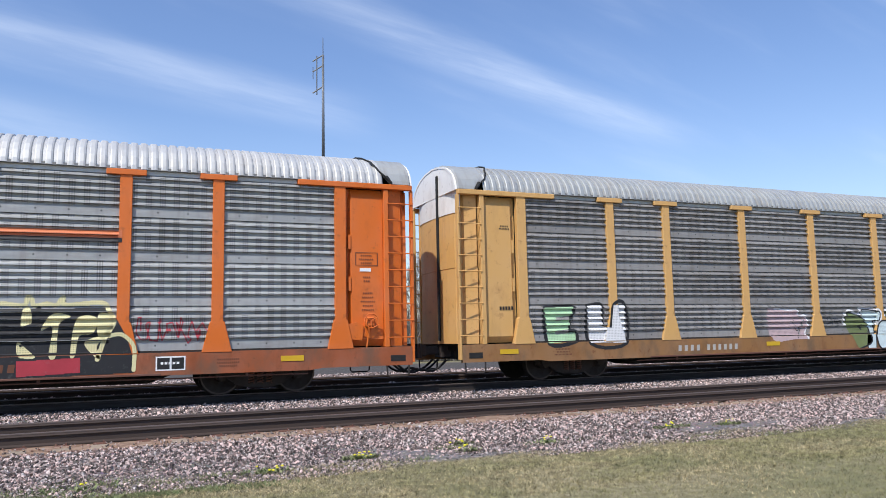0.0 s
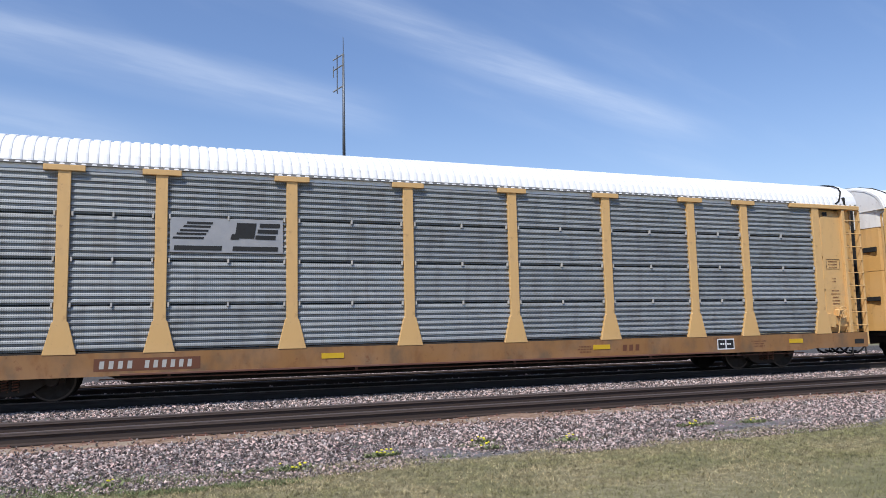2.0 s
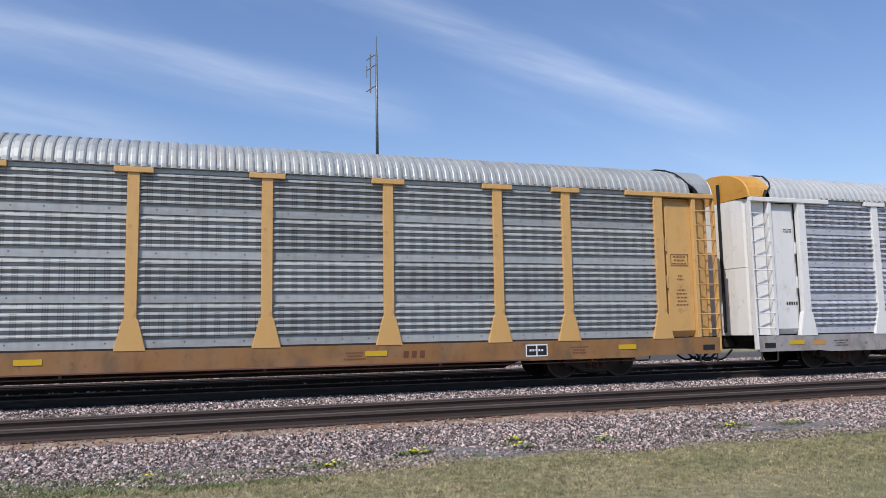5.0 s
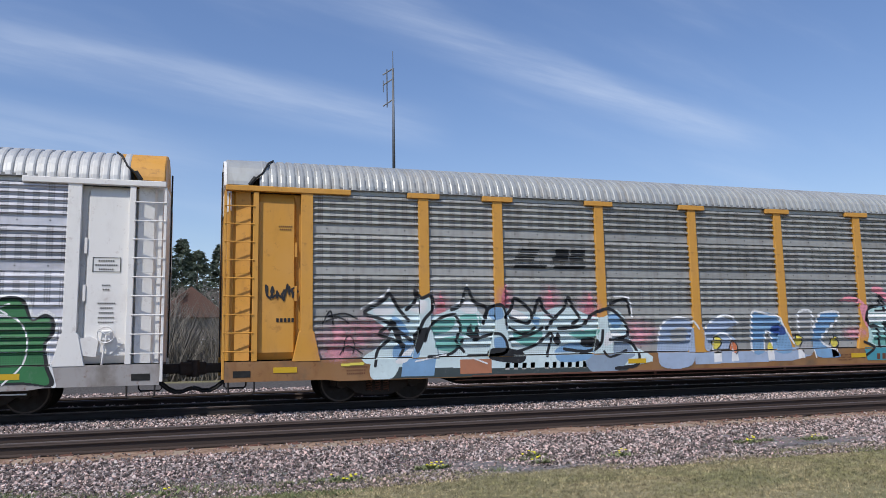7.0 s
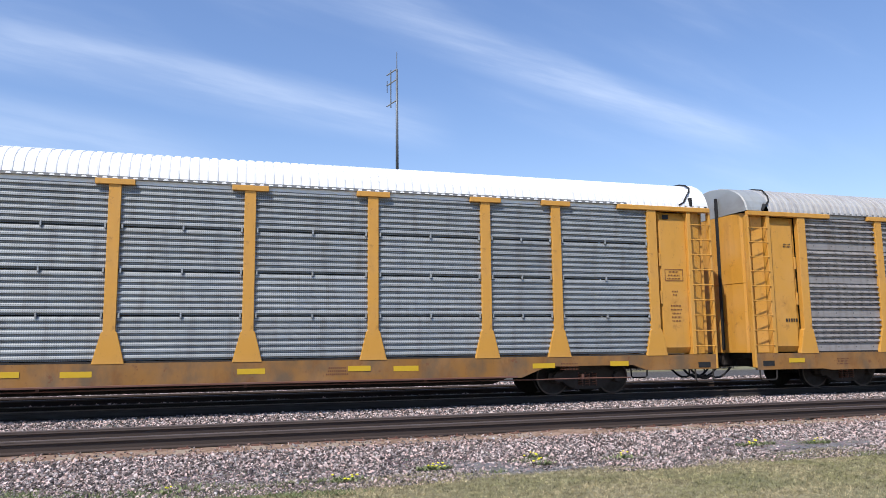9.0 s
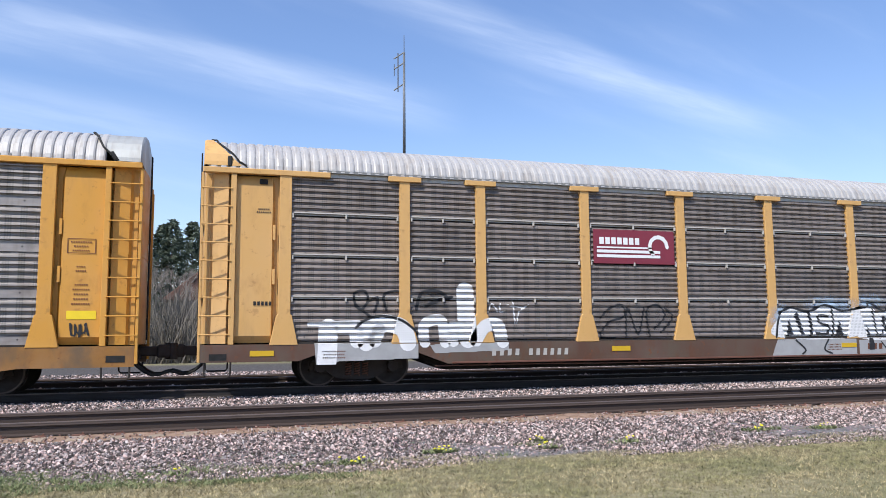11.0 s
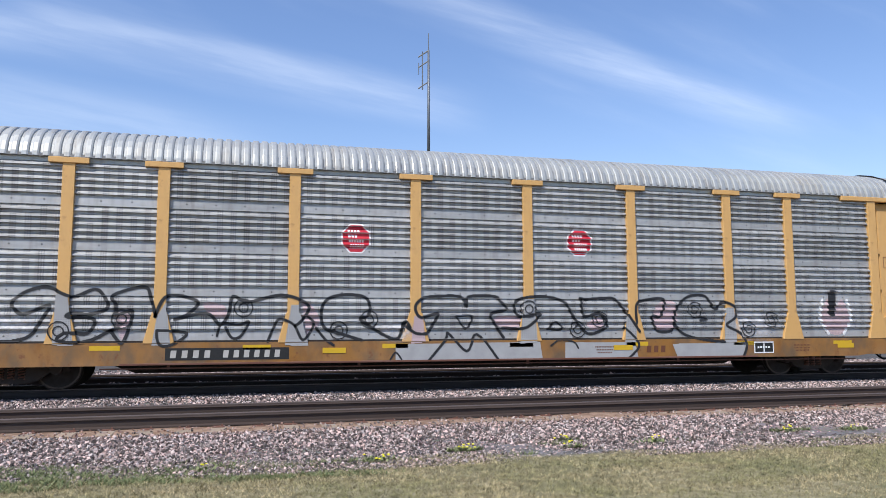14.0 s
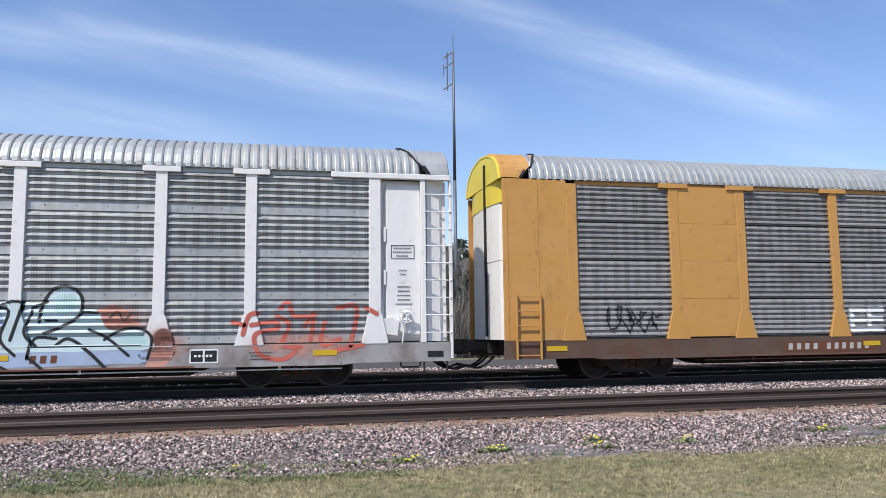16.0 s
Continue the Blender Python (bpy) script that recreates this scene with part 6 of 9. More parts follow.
line(1, "p_white", 1, 0.022, [(4.75, 1.8), (4.77, 1.16), (5.02, 1.1), (5.33, 1.2)])
line(1, "p_white", 1, 0.024, [(5.17, 1.85), (5.28, 1.54), (5.33, 1.2), (5.55, 1.09), (5.44, 1.33), (5.37, 1.71), (5.51, 1.92), (5.79, 1.84), (5.7, 1.57)])
line(1, "p_white", 1, 0.024, [(5.65, 1.53), (5.79, 1.3), (5.95, 1.08), (6.27, 1.1), (6.45, 1.31), (6.4, 1.59)])
line(1, "p_white", 1, 0.022, [(5.65, 1.65), (6.0, 1.78), (6.23, 1.64), (6.01, 1.19)])
line(1, "p_white", 1, 0.022, [(6.5, 2.0), (6.65, 1.91), (6.91, 1.88), (6.76, 1.69), (6.84, 1.28), (6.72, 1.14), (6.42, 1.09)])
line(1, "p_white", 1, 0.015, [(5.94, 1.89), (6.23, 1.94), (6.17, 1.84), (6.35, 1.86)])
line(1, "p_black", 1, 0.012, [(-0.97, 1.47), (-0.82, 1.58), (-0.74, 1.34), (-0.63, 1.52), (-0.54, 1.28), (-0.46, 1.46), (-0.27, 1.36)])
line(1, "p_black", 1, 0.012, [(-0.97, 1.35), (-0.7, 1.4), (-0.38, 1.43)])
# mint green and white block letters with black edges
line(1, "p_black", 0, 0.05, [(-11.11, 1.91), (-10.23, 1.93), (-10.26, 1.71), (-10.33, 1.59), (-10.36, 1.32), (-10.17, 1.26), (-10.18, 1.02), (-11.01, 0.97), (-11.11, 1.91)])
patch(1, "p_fresh", 1, [(-11.11, 1.91), (-10.23, 1.93), (-10.27, 1.71), (-10.76, 1.65), (-10.77, 1.56), (-10.33, 1.59), (-10.38, 1.34), (-10.78, 1.3), (-10.78, 1.2), (-10.17, 1.26), (-10.18, 1.03), (-11.01, 0.98)], label="mint green and white block letters with black edges")
line(1, "p_black", 0, 0.045, [(-9.78, 1.96), (-9.31, 1.97), (-9.31, 1.44), (-9.09, 1.36), (-8.97, 1.97), (-8.56, 1.99), (-8.58, 0.94), (-9.74, 0.95), (-9.78, 1.96)])
patch(1, "p_white", 1, [(-9.78, 1.96), (-9.33, 1.97), (-9.31, 1.41), (-9.07, 1.35), (-8.97, 1.97), (-8.56, 1.97), (-8.6, 0.95), (-9.74, 0.97)])

horse_sign(2, -6.83, -4.46, 3.18, 3.85, PLATE_Y)
painted(2, "warning_label", [rect(-12.5, -12.1, 1.66, 1.80)], "sign_yellow", 0)
horse_sign(3, -6.80, -4.44, 3.15, 3.83, PLATE_Y)
painted(3, "warning_label", [rect(-12.5, -12.1, 1.50, 1.66)], "sign_yellow", 0)
painted(3, "warning_label", [rect(12.2, 12.5, 1.3, 1.5)], "sign_yellow", 0)
scrawl(3, -11.5, -10.2, 1.38, 1.75, "p_black", 31, 0.022, 6)

# white and grey graffiti letters with black edges
patch(3, "p_white", 0, [(-5.84, 0.89), (-1.63, 1.04), (-1.38, 0.62), (-5.88, 0.58)], label="white and grey graffiti letters with black edges")
patch(3, "p_white", 1, [(-5.8, 1.56), (-5.61, 1.69), (-5.42, 1.83), (-5.25, 1.84), (-5.19, 1.36), (-5.11, 1.36), (-5.08, 1.79), (-4.88, 1.82), (-4.62, 1.65), (-4.66, 1.25), (-4.71, 0.97), (-5.78, 0.91)], True)
patch(3, "p_white", 1, [(-4.36, 1.81), (-4.15, 1.81), (-4.03, 1.23), (-3.87, 0.85), (-4.6, 0.82), (-4.38, 1.24)], True)
patch(3, "p_white", 1, [(-4.04, 1.79), (-3.36, 1.79), (-3.31, 1.57), (-3.42, 1.07), (-3.87, 0.99), (-4.04, 1.35)], True)
patch(3, "p_white", 1, [(-3.25, 1.79), (-2.65, 1.81), (-2.6, 1.07), (-3.19, 1.04)])
patch(3, "p_white", 1, [(-2.58, 1.83), (-2.12, 1.75), (-1.68, 1.84), (-1.63, 1.54), (-1.73, 1.07), (-2.0, 1.02), (-2.54, 1.04)], True)
line(3, "p_black", 2, 0.055, [(-5.82, 1.72), (-5.79, 1.4), (-5.72, 0.96)])
line(3, "p_black", 2, 0.06, [(-5.21, 1.83), (-5.17, 1.29)])
line(3, "p_black", 2, 0.045, [(-4.58, 1.81), (-4.64, 1.37), (-4.6, 0.95), (-4.43, 0.65)])
line(3, "p_black", 2, 0.045, [(-3.91, 1.78), (-3.8, 1.46), (-3.71, 1.15), (-3.49, 0.86), (-3.44, 0.61)])
line(3, "p_black", 2, 0.055, [(-3.31, 1.79), (-3.21, 1.51), (-3.12, 1.08)])
line(3, "p_black", 2, 0.025, [(-3.27, 1.45), (-3.35, 0.95)])
line(3, "p_black", 2, 0.018, [(-5.74, 1.72), (-5.42, 1.88), (-5.21, 1.85), (-4.88, 1.82), (-4.77, 1.7), (-4.39, 1.82), (-4.17, 1.83), (-3.88, 1.85), (-3.43, 1.82), (-2.78, 1.83), (-2.69, 1.88), (-2.54, 1.86), (-2.18, 1.8), (-1.63, 1.91), (-1.6, 1.54)])
line(3, "p_black", 2, 0.03, [(-2.58, 1.83), (-2.54, 1.5), (-2.48, 1.04)])
line(3, "p_black", 2, 0.03, [(-2.86, 1.49), (-2.53, 1.56)])
line(3, "p_black", 2, 0.03, [(-2.48, 1.48), (-2.12, 1.48)])
line(3, "p_black", 2, 0.02, [(-1.95, 1.48), (-1.88, 1.17), (-1.68, 1.01)])
line(3, "p_black", 2, 0.025, [(-2.86, 1.0), (-2.6, 0.92), (-2.36, 1.04), (-2.07, 1.05), (-1.94, 0.86), (-1.88, 0.61)])
line(3, "p_black", 2, 0.025, [(-1.63, 1.01), (-1.46, 0.81), (-1.38, 0.59)])
line(3, "p_black", 2, 0.06, [(-5.08, 1.01), (-4.99, 0.68)])
patch(3, "p_grey", 2, [(-4.19, 1.33), (-4.03, 1.05), (-4.1, 0.81), (-4.25, 0.75), (-4.36, 0.86), (-4.32, 1.1)], True)
line(3, "p_black", 3, 0.02, [(-4.19, 1.33), (-4.03, 1.05), (-4.1, 0.81), (-4.25, 0.75), (-4.36, 0.86), (-4.32, 1.1), (-4.19, 1.33)])
line(3, "p_grey", 1, 0.07, [(-6.19, 1.02), (-6.14, 1.19), (-5.95, 1.21), (-5.93, 0.99)])

# car 4: bluish spatters near the front, mostly unseen
piece(4, "SPRO", -10.4, -7.3, 0.9, 1.75, 0.26, "p_sky", "p_cyan", 41, 0.04, 0.12, back="p_sky", back_r=0.3)
for k in range(6):
    painted(4, "graffiti", [("stroke", -12.72, 1.9 + k * 0.4, -12.5, 2.05 + k * 0.4, 0.1)], "p_sky", 1)

# car 5: red cross with bars, green piece
painted(5, "emblem", strokes([((4.45, 3.22), (5.15, 3.60)), ((4.5, 3.60), (5.1, 3.20))], 0.045), "sign_red", 1)
bars(5, "emblem", 5.2, 6.8, 3.37, 3.50, 9, "ink", 1, 0.72, 0.2)
bars(5, "stencil", 1.9, 3.2, 0.70, 0.76, 10, "ink", 1)
for x in (-11.4, -2.3, 1.2, 4.6, 7.4):
    painted(5, "reflector_strip", [rect(x - 0.24, x + 0.24, 0.72, 0.84)], "ochre", 0)

# green bubble graffiti edged in black and white
line(5, "p_white", 0, 0.045, [(8.67, 0.68), (8.6, 1.26), (8.75, 1.73), (8.82, 2.0), (8.98, 2.17), (9.36, 2.15), (9.58, 2.24), (9.98, 2.24), (10.18, 2.13), (10.28, 2.34), (10.61, 2.46), (10.89, 2.38), (11.0, 2.06), (11.07, 1.97), (11.27, 2.1), (11.46, 1.94), (11.45, 1.64), (11.32, 1.43), (11.39, 1.02), (11.49, 0.6)])
patch(5, "p_black", 0.6, [(8.62, 0.65), (8.57, 1.21), (8.73, 1.73), (8.82, 1.99), (8.98, 2.15), (9.36, 2.12), (9.58, 2.21), (9.98, 2.21), (10.18, 2.1), (10.28, 2.31), (10.6, 2.43), (10.87, 2.35), (10.98, 2.06), (11.05, 1.96), (11.27, 2.07), (11.45, 1.92), (11.44, 1.64), (11.31, 1.43), (11.37, 1.02), (11.48, 0.6), (10.85, 0.64), (9.4, 0.6)], True, label="green bubble graffiti edged in black and white")
patch(5, "p_green", 1, [(8.67, 0.68), (8.64, 1.2), (8.79, 1.71), (8.86, 1.95), (8.99, 2.09), (9.36, 2.06), (9.59, 2.16), (9.98, 2.16), (10.2, 2.03), (10.32, 2.27), (10.6, 2.36), (10.81, 2.3), (10.94, 2.02), (11.05, 1.91), (11.27, 2.02), (11.37, 1.9), (11.36, 1.65), (11.25, 1.43), (11.29, 1.02), (11.39, 0.63), (10.85, 0.69), (9.4, 0.64)], True)
line(5, "p_white", 2, 0.018, [(9.28, 1.86), (9.3, 1.3)])
line(5, "p_white", 2, 0.018, [(9.07, 1.28), (9.09, 0.8)])
line(5, "p_white", 2, 0.018, [(9.57, 2.06), (9.73, 1.59), (9.66, 0.92), (9.49, 0.68)])
line(5, "p_white", 2, 0.018, [(10.15, 2.13), (10.22, 1.95), (10.37, 1.86), (10.31, 1.31), (10.26, 0.63)])
line(5, "p_white", 2, 0.018, [(9.62, 1.59), (9.85, 1.7)])
line(5, "p_white", 2, 0.018, [(10.36, 2.02), (10.74, 1.96), (10.95, 1.57), (10.89, 1.03), (10.55, 0.65)])
line(5, "p_white", 2, 0.018, [(10.15, 2.08), (10.56, 2.05), (10.39, 2.18), (10.6, 2.27)])
line(5, "p_lime", 2, 0.014, [(9.03, 1.86), (8.97, 1.97), (8.86, 1.92), (8.81, 1.6), (8.77, 0.67)])
patch(5, "p_lime", 2, [(9.72, 0.78), (9.97, 0.67), (9.77, 0.62)], True)
patch(5, "p_grey", 2, [(9.4, 0.66), (9.62, 0.84), (10.12, 0.66)], True)

# car 6: turquoise wild letters with pink flames, blue letters, second turquoise piece
horse_sign(6, -6.66, -4.58, 3.16, 3.68)
bars(6, "company_mark", 5.2, 6.0, 0.66, 0.86, 3, "p_orange", 4, 0.62, 0.1)
test_plate(6, 7.9)
scrawl(6, -12.7, -11.9, 2.35, 2.72, "p_black", 65, 0.022, 6)
scrawl(6, 12.1, 12.7, 1.95, 2.1, "p_rose", 66, 0.025, 5)

# turquoise and black wild-style letters with pink flames
cloud(6, "h_pink", -10.8, 1.47, 0.99, 0.54)
cloud(6, "h_pink", -10.14, 1.78, 0.68, 0.46)
cloud(6, "h_pink", -3.21, 1.51, 0.76, 0.46)
cloud(6, "h_pink", -11.0, 1.15, 0.66, 0.28)
patch(6, "p_pink", 0, [(-8.73, 1.71), (-8.61, 2.24), (-8.55, 2.58), (-8.44, 2.24), (-8.32, 1.84)], label="turquoise and black wild-style letters with pink flames")
patch(6, "p_pink", 0, [(-7.11, 1.96), (-6.95, 2.59), (-6.85, 2.8), (-6.8, 2.45), (-6.7, 1.96)])
patch(6, "p_pink", 0, [(-5.88, 1.82), (-5.74, 2.38), (-5.68, 2.73), (-5.59, 2.31), (-5.38, 1.96)])
patch(6, "p_pink", 0, [(-4.87, 1.53), (-4.67, 2.24), (-4.54, 2.6), (-4.45, 2.17), (-4.38, 1.66)])
cloud(6, "h_pink", -8.55, 2.17, 0.39, 0.52)
cloud(6, "h_pink", -6.91, 2.31, 0.36, 0.53)
cloud(6, "h_pink", -5.65, 2.31, 0.41, 0.54)
cloud(6, "h_pink", -4.62, 2.09, 0.46, 0.61)
patch(6, "p_mist", 1, [(-10.34, 2.07), (-9.8, 2.4), (-9.56, 2.14), (-9.14, 2.4), (-8.83, 2.4), (-8.73, 2.0), (-7.87, 2.29), (-7.44, 1.99), (-7.02, 2.18), (-6.54, 2.1), (-5.93, 2.07), (-5.28, 2.21), (-4.34, 1.92), (-3.8, 2.12), (-3.53, 1.77), (-3.42, 1.28), (-3.25, 0.71), (-9.95, 0.83), (-10.05, 1.3), (-9.8, 1.61)], True)
patch(6, "p_coal", 0.2, [(-10.2, 0.54), (-3.6, 0.54), (-3.5, 0.96), (-10.0, 0.98)])
patch(6, "p_azure", 1.3, [(-9.55, 0.58), (-8.75, 0.58), (-8.7, 0.98), (-9.5, 0.98)])
patch(6, "p_mist", 1.3, [(-10.25, 0.56), (-9.75, 0.56), (-9.6, 0.98), (-10.2, 0.98)], True)
patch(6, "p_steel", 1.3, [(-4.6, 0.56), (-3.9, 0.56), (-3.55, 0.96), (-4.7, 0.96)], True)
patch(6, "p_brick", 1.3, [(-8.1, 0.60), (-7.3, 0.60), (-7.3, 0.94), (-8.1, 0.94)])
patch(6, "p_azure", 1.6, [(-9.75, 1.98), (-9.48, 1.84), (-9.34, 1.55), (-9.59, 1.58)], True)
patch(6, "p_azure", 1.6, [(-7.32, 2.13), (-7.02, 2.17), (-6.97, 1.94), (-7.23, 1.88)], True)
patch(6, "p_azure", 1.6, [(-4.04, 1.95), (-3.75, 1.98), (-3.66, 1.71), (-3.93, 1.66)], True)
patch(6, "p_azure", 1.6, [(-6.18, 1.93), (-5.97, 1.9), (-6.07, 1.65)], True)
patch(6, "p_azure", 1.6, [(-7.22, 1.42), (-6.97, 1.44), (-6.94, 1.17), (-7.17, 1.12)], True)
patch(6, "p_azure", 1.6, [(-9.67, 1.29), (-9.19, 1.38), (-9.13, 1.02), (-9.68, 0.98)], True)
patch(6, "p_azure", 1.6, [(-5.55, 1.14), (-5.0, 1.3), (-4.53, 1.15), (-4.71, 0.87), (-5.49, 0.84)], True)
patch(6, "p_sea", 1.6, [(-8.73, 1.81), (-8.22, 1.94), (-8.28, 1.67), (-8.71, 1.54)], True)
patch(6, "p_sea", 1.6, [(-8.05, 1.97), (-7.55, 1.97), (-7.62, 1.53), (-8.0, 1.56)], True)
patch(6, "p_sea", 1.6, [(-6.59, 1.6), (-5.89, 1.57), (-6.24, 1.24), (-6.66, 1.38)], True)
patch(6, "p_sea", 1.6, [(-5.18, 1.53), (-4.35, 1.61), (-4.68, 1.35)], True)
patch(6, "p_sea", 1.6, [(-8.57, 1.44), (-8.0, 1.48), (-8.21, 1.14), (-8.71, 1.23)], True)
patch(6, "p_steel", 1.6, [(-3.95, 1.29), (-3.52, 1.28), (-3.37, 0.93), (-3.9, 0.86)], True)
patch(6, "p_white", 1.7, [(-10.2, 2.11), (-9.8, 2.32), (-9.66, 2.14), (-9.94, 1.95)], True)
patch(6, "p_white", 1.7, [(-9.36, 2.17), (-9.11, 2.35), (-8.89, 2.29), (-9.01, 2.03)], True)
patch(6, "p_white", 1.7, [(-8.1, 2.16), (-7.86, 2.35), (-7.61, 2.16), (-7.76, 2.02)], True)
patch(6, "p_white", 1.7, [(-6.74, 2.13), (-6.51, 2.07), (-6.28, 1.93), (-6.64, 1.88)], True)
patch(6, "p_white", 1.7, [(-4.16, 1.52), (-3.83, 1.57), (-3.74, 1.4), (-4.21, 1.2)], True)
patch(6, "p_white", 1.7, [(-9.68, 0.93), (-9.2, 1.31), (-9.41, 0.92)], True)
line(6, "p_black", 2, 0.04, [(-10.39, 2.09), (-9.93, 2.36), (-9.8, 2.51), (-9.6, 2.18), (-9.34, 1.87)])
line(6, "p_black", 2, 0.04, [(-10.39, 2.03), (-9.91, 1.87), (-9.56, 1.61), (-9.29, 1.42)])
line(6, "p_black", 2, 0.035, [(-9.8, 1.66), (-9.67, 1.82), (-9.88, 1.72), (-10.05, 1.56), (-9.7, 1.43), (-9.46, 1.29), (-9.57, 1.03)])
line(6, "p_black", 2, 0.035, [(-10.16, 0.84), (-10.08, 1.2), (-9.81, 1.43)])
line(6, "p_black", 2, 0.04, [(-9.39, 2.13), (-9.17, 2.35), (-9.18, 2.58), (-9.04, 2.4), (-8.79, 2.48), (-8.75, 2.16), (-8.98, 1.89), (-9.12, 1.58)])
line(6, "p_black", 2, 0.035, [(-8.96, 1.39), (-8.84, 1.71), (-8.53, 1.94), (-8.24, 2.02)])
line(6, "p_black", 2, 0.04, [(-8.27, 2.13), (-8.04, 2.24), (-7.87, 2.65), (-7.69, 2.32), (-7.37, 2.16), (-7.47, 1.8)])
line(6, "p_black", 2, 0.035, [(-8.19, 2.02), (-8.05, 1.7), (-8.17, 1.38), (-7.98, 1.13)])
line(6, "p_black", 2, 0.04, [(-7.44, 1.94), (-7.31, 2.16), (-7.03, 2.24), (-6.9, 2.07), (-6.88, 1.76)])
line(6, "p_black", 2, 0.035, [(-7.71, 1.4), (-7.13, 1.55), (-6.9, 1.33), (-6.99, 1.06), (-7.87, 1.02)])
line(6, "p_black", 2, 0.04, [(-6.92, 1.94), (-6.72, 2.16), (-6.64, 2.41), (-6.36, 2.24), (-6.18, 2.02), (-6.31, 1.79), (-6.76, 1.93)])
line(6, "p_black", 2, 0.03, [(-6.77, 1.69), (-6.44, 1.52), (-6.1, 1.68)])
line(6, "p_black", 2, 0.04, [(-6.14, 1.99), (-5.97, 2.41), (-5.87, 2.15), (-5.63, 1.93)])
line(6, "p_black", 2, 0.04, [(-5.8, 1.65), (-5.51, 1.96), (-5.28, 2.17), (-5.17, 2.44), (-5.04, 2.17), (-4.88, 1.92), (-5.08, 1.76)])
line(6, "p_black", 2, 0.035, [(-6.83, 1.38), (-6.23, 1.51), (-5.89, 1.68)])
line(6, "p_black", 2, 0.035, [(-6.55, 1.11), (-6.09, 1.26), (-5.65, 1.54), (-5.82, 0.98)])
line(6, "p_black", 2, 0.04, [(-5.46, 1.65), (-4.82, 1.72), (-4.49, 2.01), (-4.0, 2.14), (-3.59, 1.8), (-3.51, 1.48), (-3.84, 1.37)])
line(6, "p_black", 2, 0.04, [(-4.07, 1.35), (-3.49, 1.31), (-3.24, 0.99), (-3.32, 0.7), (-3.92, 0.63)])
line(6, "p_black", 2, 0.03, [(-4.25, 1.06), (-4.06, 0.92), (-3.56, 1.08)])
line(6, "p_black", 2, 0.035, [(-3.99, 2.27), (-3.53, 2.38), (-3.41, 2.0)])
line(6, "p_black", 2, 0.035, [(-8.88, 1.02), (-8.29, 1.09), (-8.0, 1.4)])
line(6, "p_black", 2, 0.04, [(-5.32, 1.14), (-4.7, 1.07), (-4.34, 1.24), (-4.26, 1.58)])
patch(6, "p_black", 2, [(-7.25, 1.2), (-6.46, 1.1), (-6.52, 0.83), (-7.32, 0.93)], True)
patch(6, "p_black", 2, [(-9.23, 1.55), (-8.9, 1.71), (-8.99, 1.39), (-9.16, 1.1)], True)
patch(6, "p_black", 2, [(-9.8, 1.9), (-9.61, 1.74), (-9.48, 1.24), (-9.62, 1.37)], True)
patch(6, "p_black", 2, [(-4.84, 1.38), (-4.49, 1.41), (-4.34, 1.21), (-4.79, 1.19)], True)
patch(6, "p_black", 2, [(-7.91, 1.54), (-7.79, 1.8), (-7.74, 1.56), (-7.62, 1.76), (-7.6, 1.37)], True)
patch(6, "p_black", 2, [(-5.62, 1.34), (-5.46, 1.56), (-5.44, 1.25)], True)
line(6, "p_white", 1.8, 0.025, [(-10.47, 2.16), (-9.93, 2.48), (-9.8, 2.64)])
line(6, "p_white", 1.8, 0.025, [(-3.85, 2.46), (-3.44, 2.41), (-3.35, 1.94)])
line(6, "p_white", 1.8, 0.022, [(-7.61, 2.03), (-7.56, 1.61)])
line(6, "p_white", 1.8, 0.022, [(-8.8, 2.56), (-8.7, 2.17)])
line(6, "p_white", 1.8, 0.025, [(-8.24, 2.21), (-7.98, 2.38), (-7.88, 2.72)])
line(6, "p_white", 3, 0.018, [(-9.2, 0.92), (-8.43, 1.06)])
line(6, "p_white", 3, 0.018, [(-7.78, 0.97), (-7.41, 0.83)])
line(6, "p_black", 3, 0.018, [(-11.36, 1.83), (-11.19, 2.11), (-11.12, 1.8)])
line(6, "p_black", 3, 0.018, [(-11.23, 1.99), (-10.86, 2.05), (-10.58, 1.93)])
line(6, "p_black", 3, 0.018, [(-11.28, 1.88), (-11.0, 1.96), (-10.76, 1.83)])
line(6, "p_black", 3, 0.012, [(-10.89, 1.19), (-10.84, 1.47), (-10.71, 1.52), (-10.63, 1.31), (-10.67, 1.13)])
line(6, "p_black", 3, 0.012, [(-10.97, 1.11), (-10.79, 1.31), (-10.45, 1.13)])
line(6, "p_yellow", 3, 0.03, [(-10.93, 0.88), (-10.45, 0.9)])
# pale blue letters with white rims and small painted figures
cloud(6, "h_sky", -0.8, 1.54, 0.64, 0.51)
patch(6, "p_sky", 1, [(-1.18, 1.52), (-1.03, 1.77), (-0.81, 1.89), (-0.36, 1.86), (-0.13, 1.71), (-0.42, 1.63), (-0.61, 1.53), (-0.26, 1.38), (-0.29, 1.0), (-1.18, 1.01)], True, label="pale blue letters with white rims and small painted figures")
line(6, "p_white", 2, 0.028, [(-1.21, 1.46), (-1.11, 1.67), (-0.86, 1.85), (-0.55, 1.96), (-0.29, 1.92), (-0.11, 1.73)])
patch(6, "p_azure", 1, [(0.31, 0.98), (0.38, 1.97), (1.04, 2.0), (1.25, 1.83), (1.6, 0.99), (1.03, 0.97), (0.9, 1.49), (0.76, 1.49), (0.68, 0.98)], True)
line(6, "p_white", 2, 0.03, [(0.3, 0.98), (0.37, 1.98), (0.66, 2.04), (0.9, 1.98), (1.21, 1.94), (1.35, 1.65), (1.66, 1.17)])
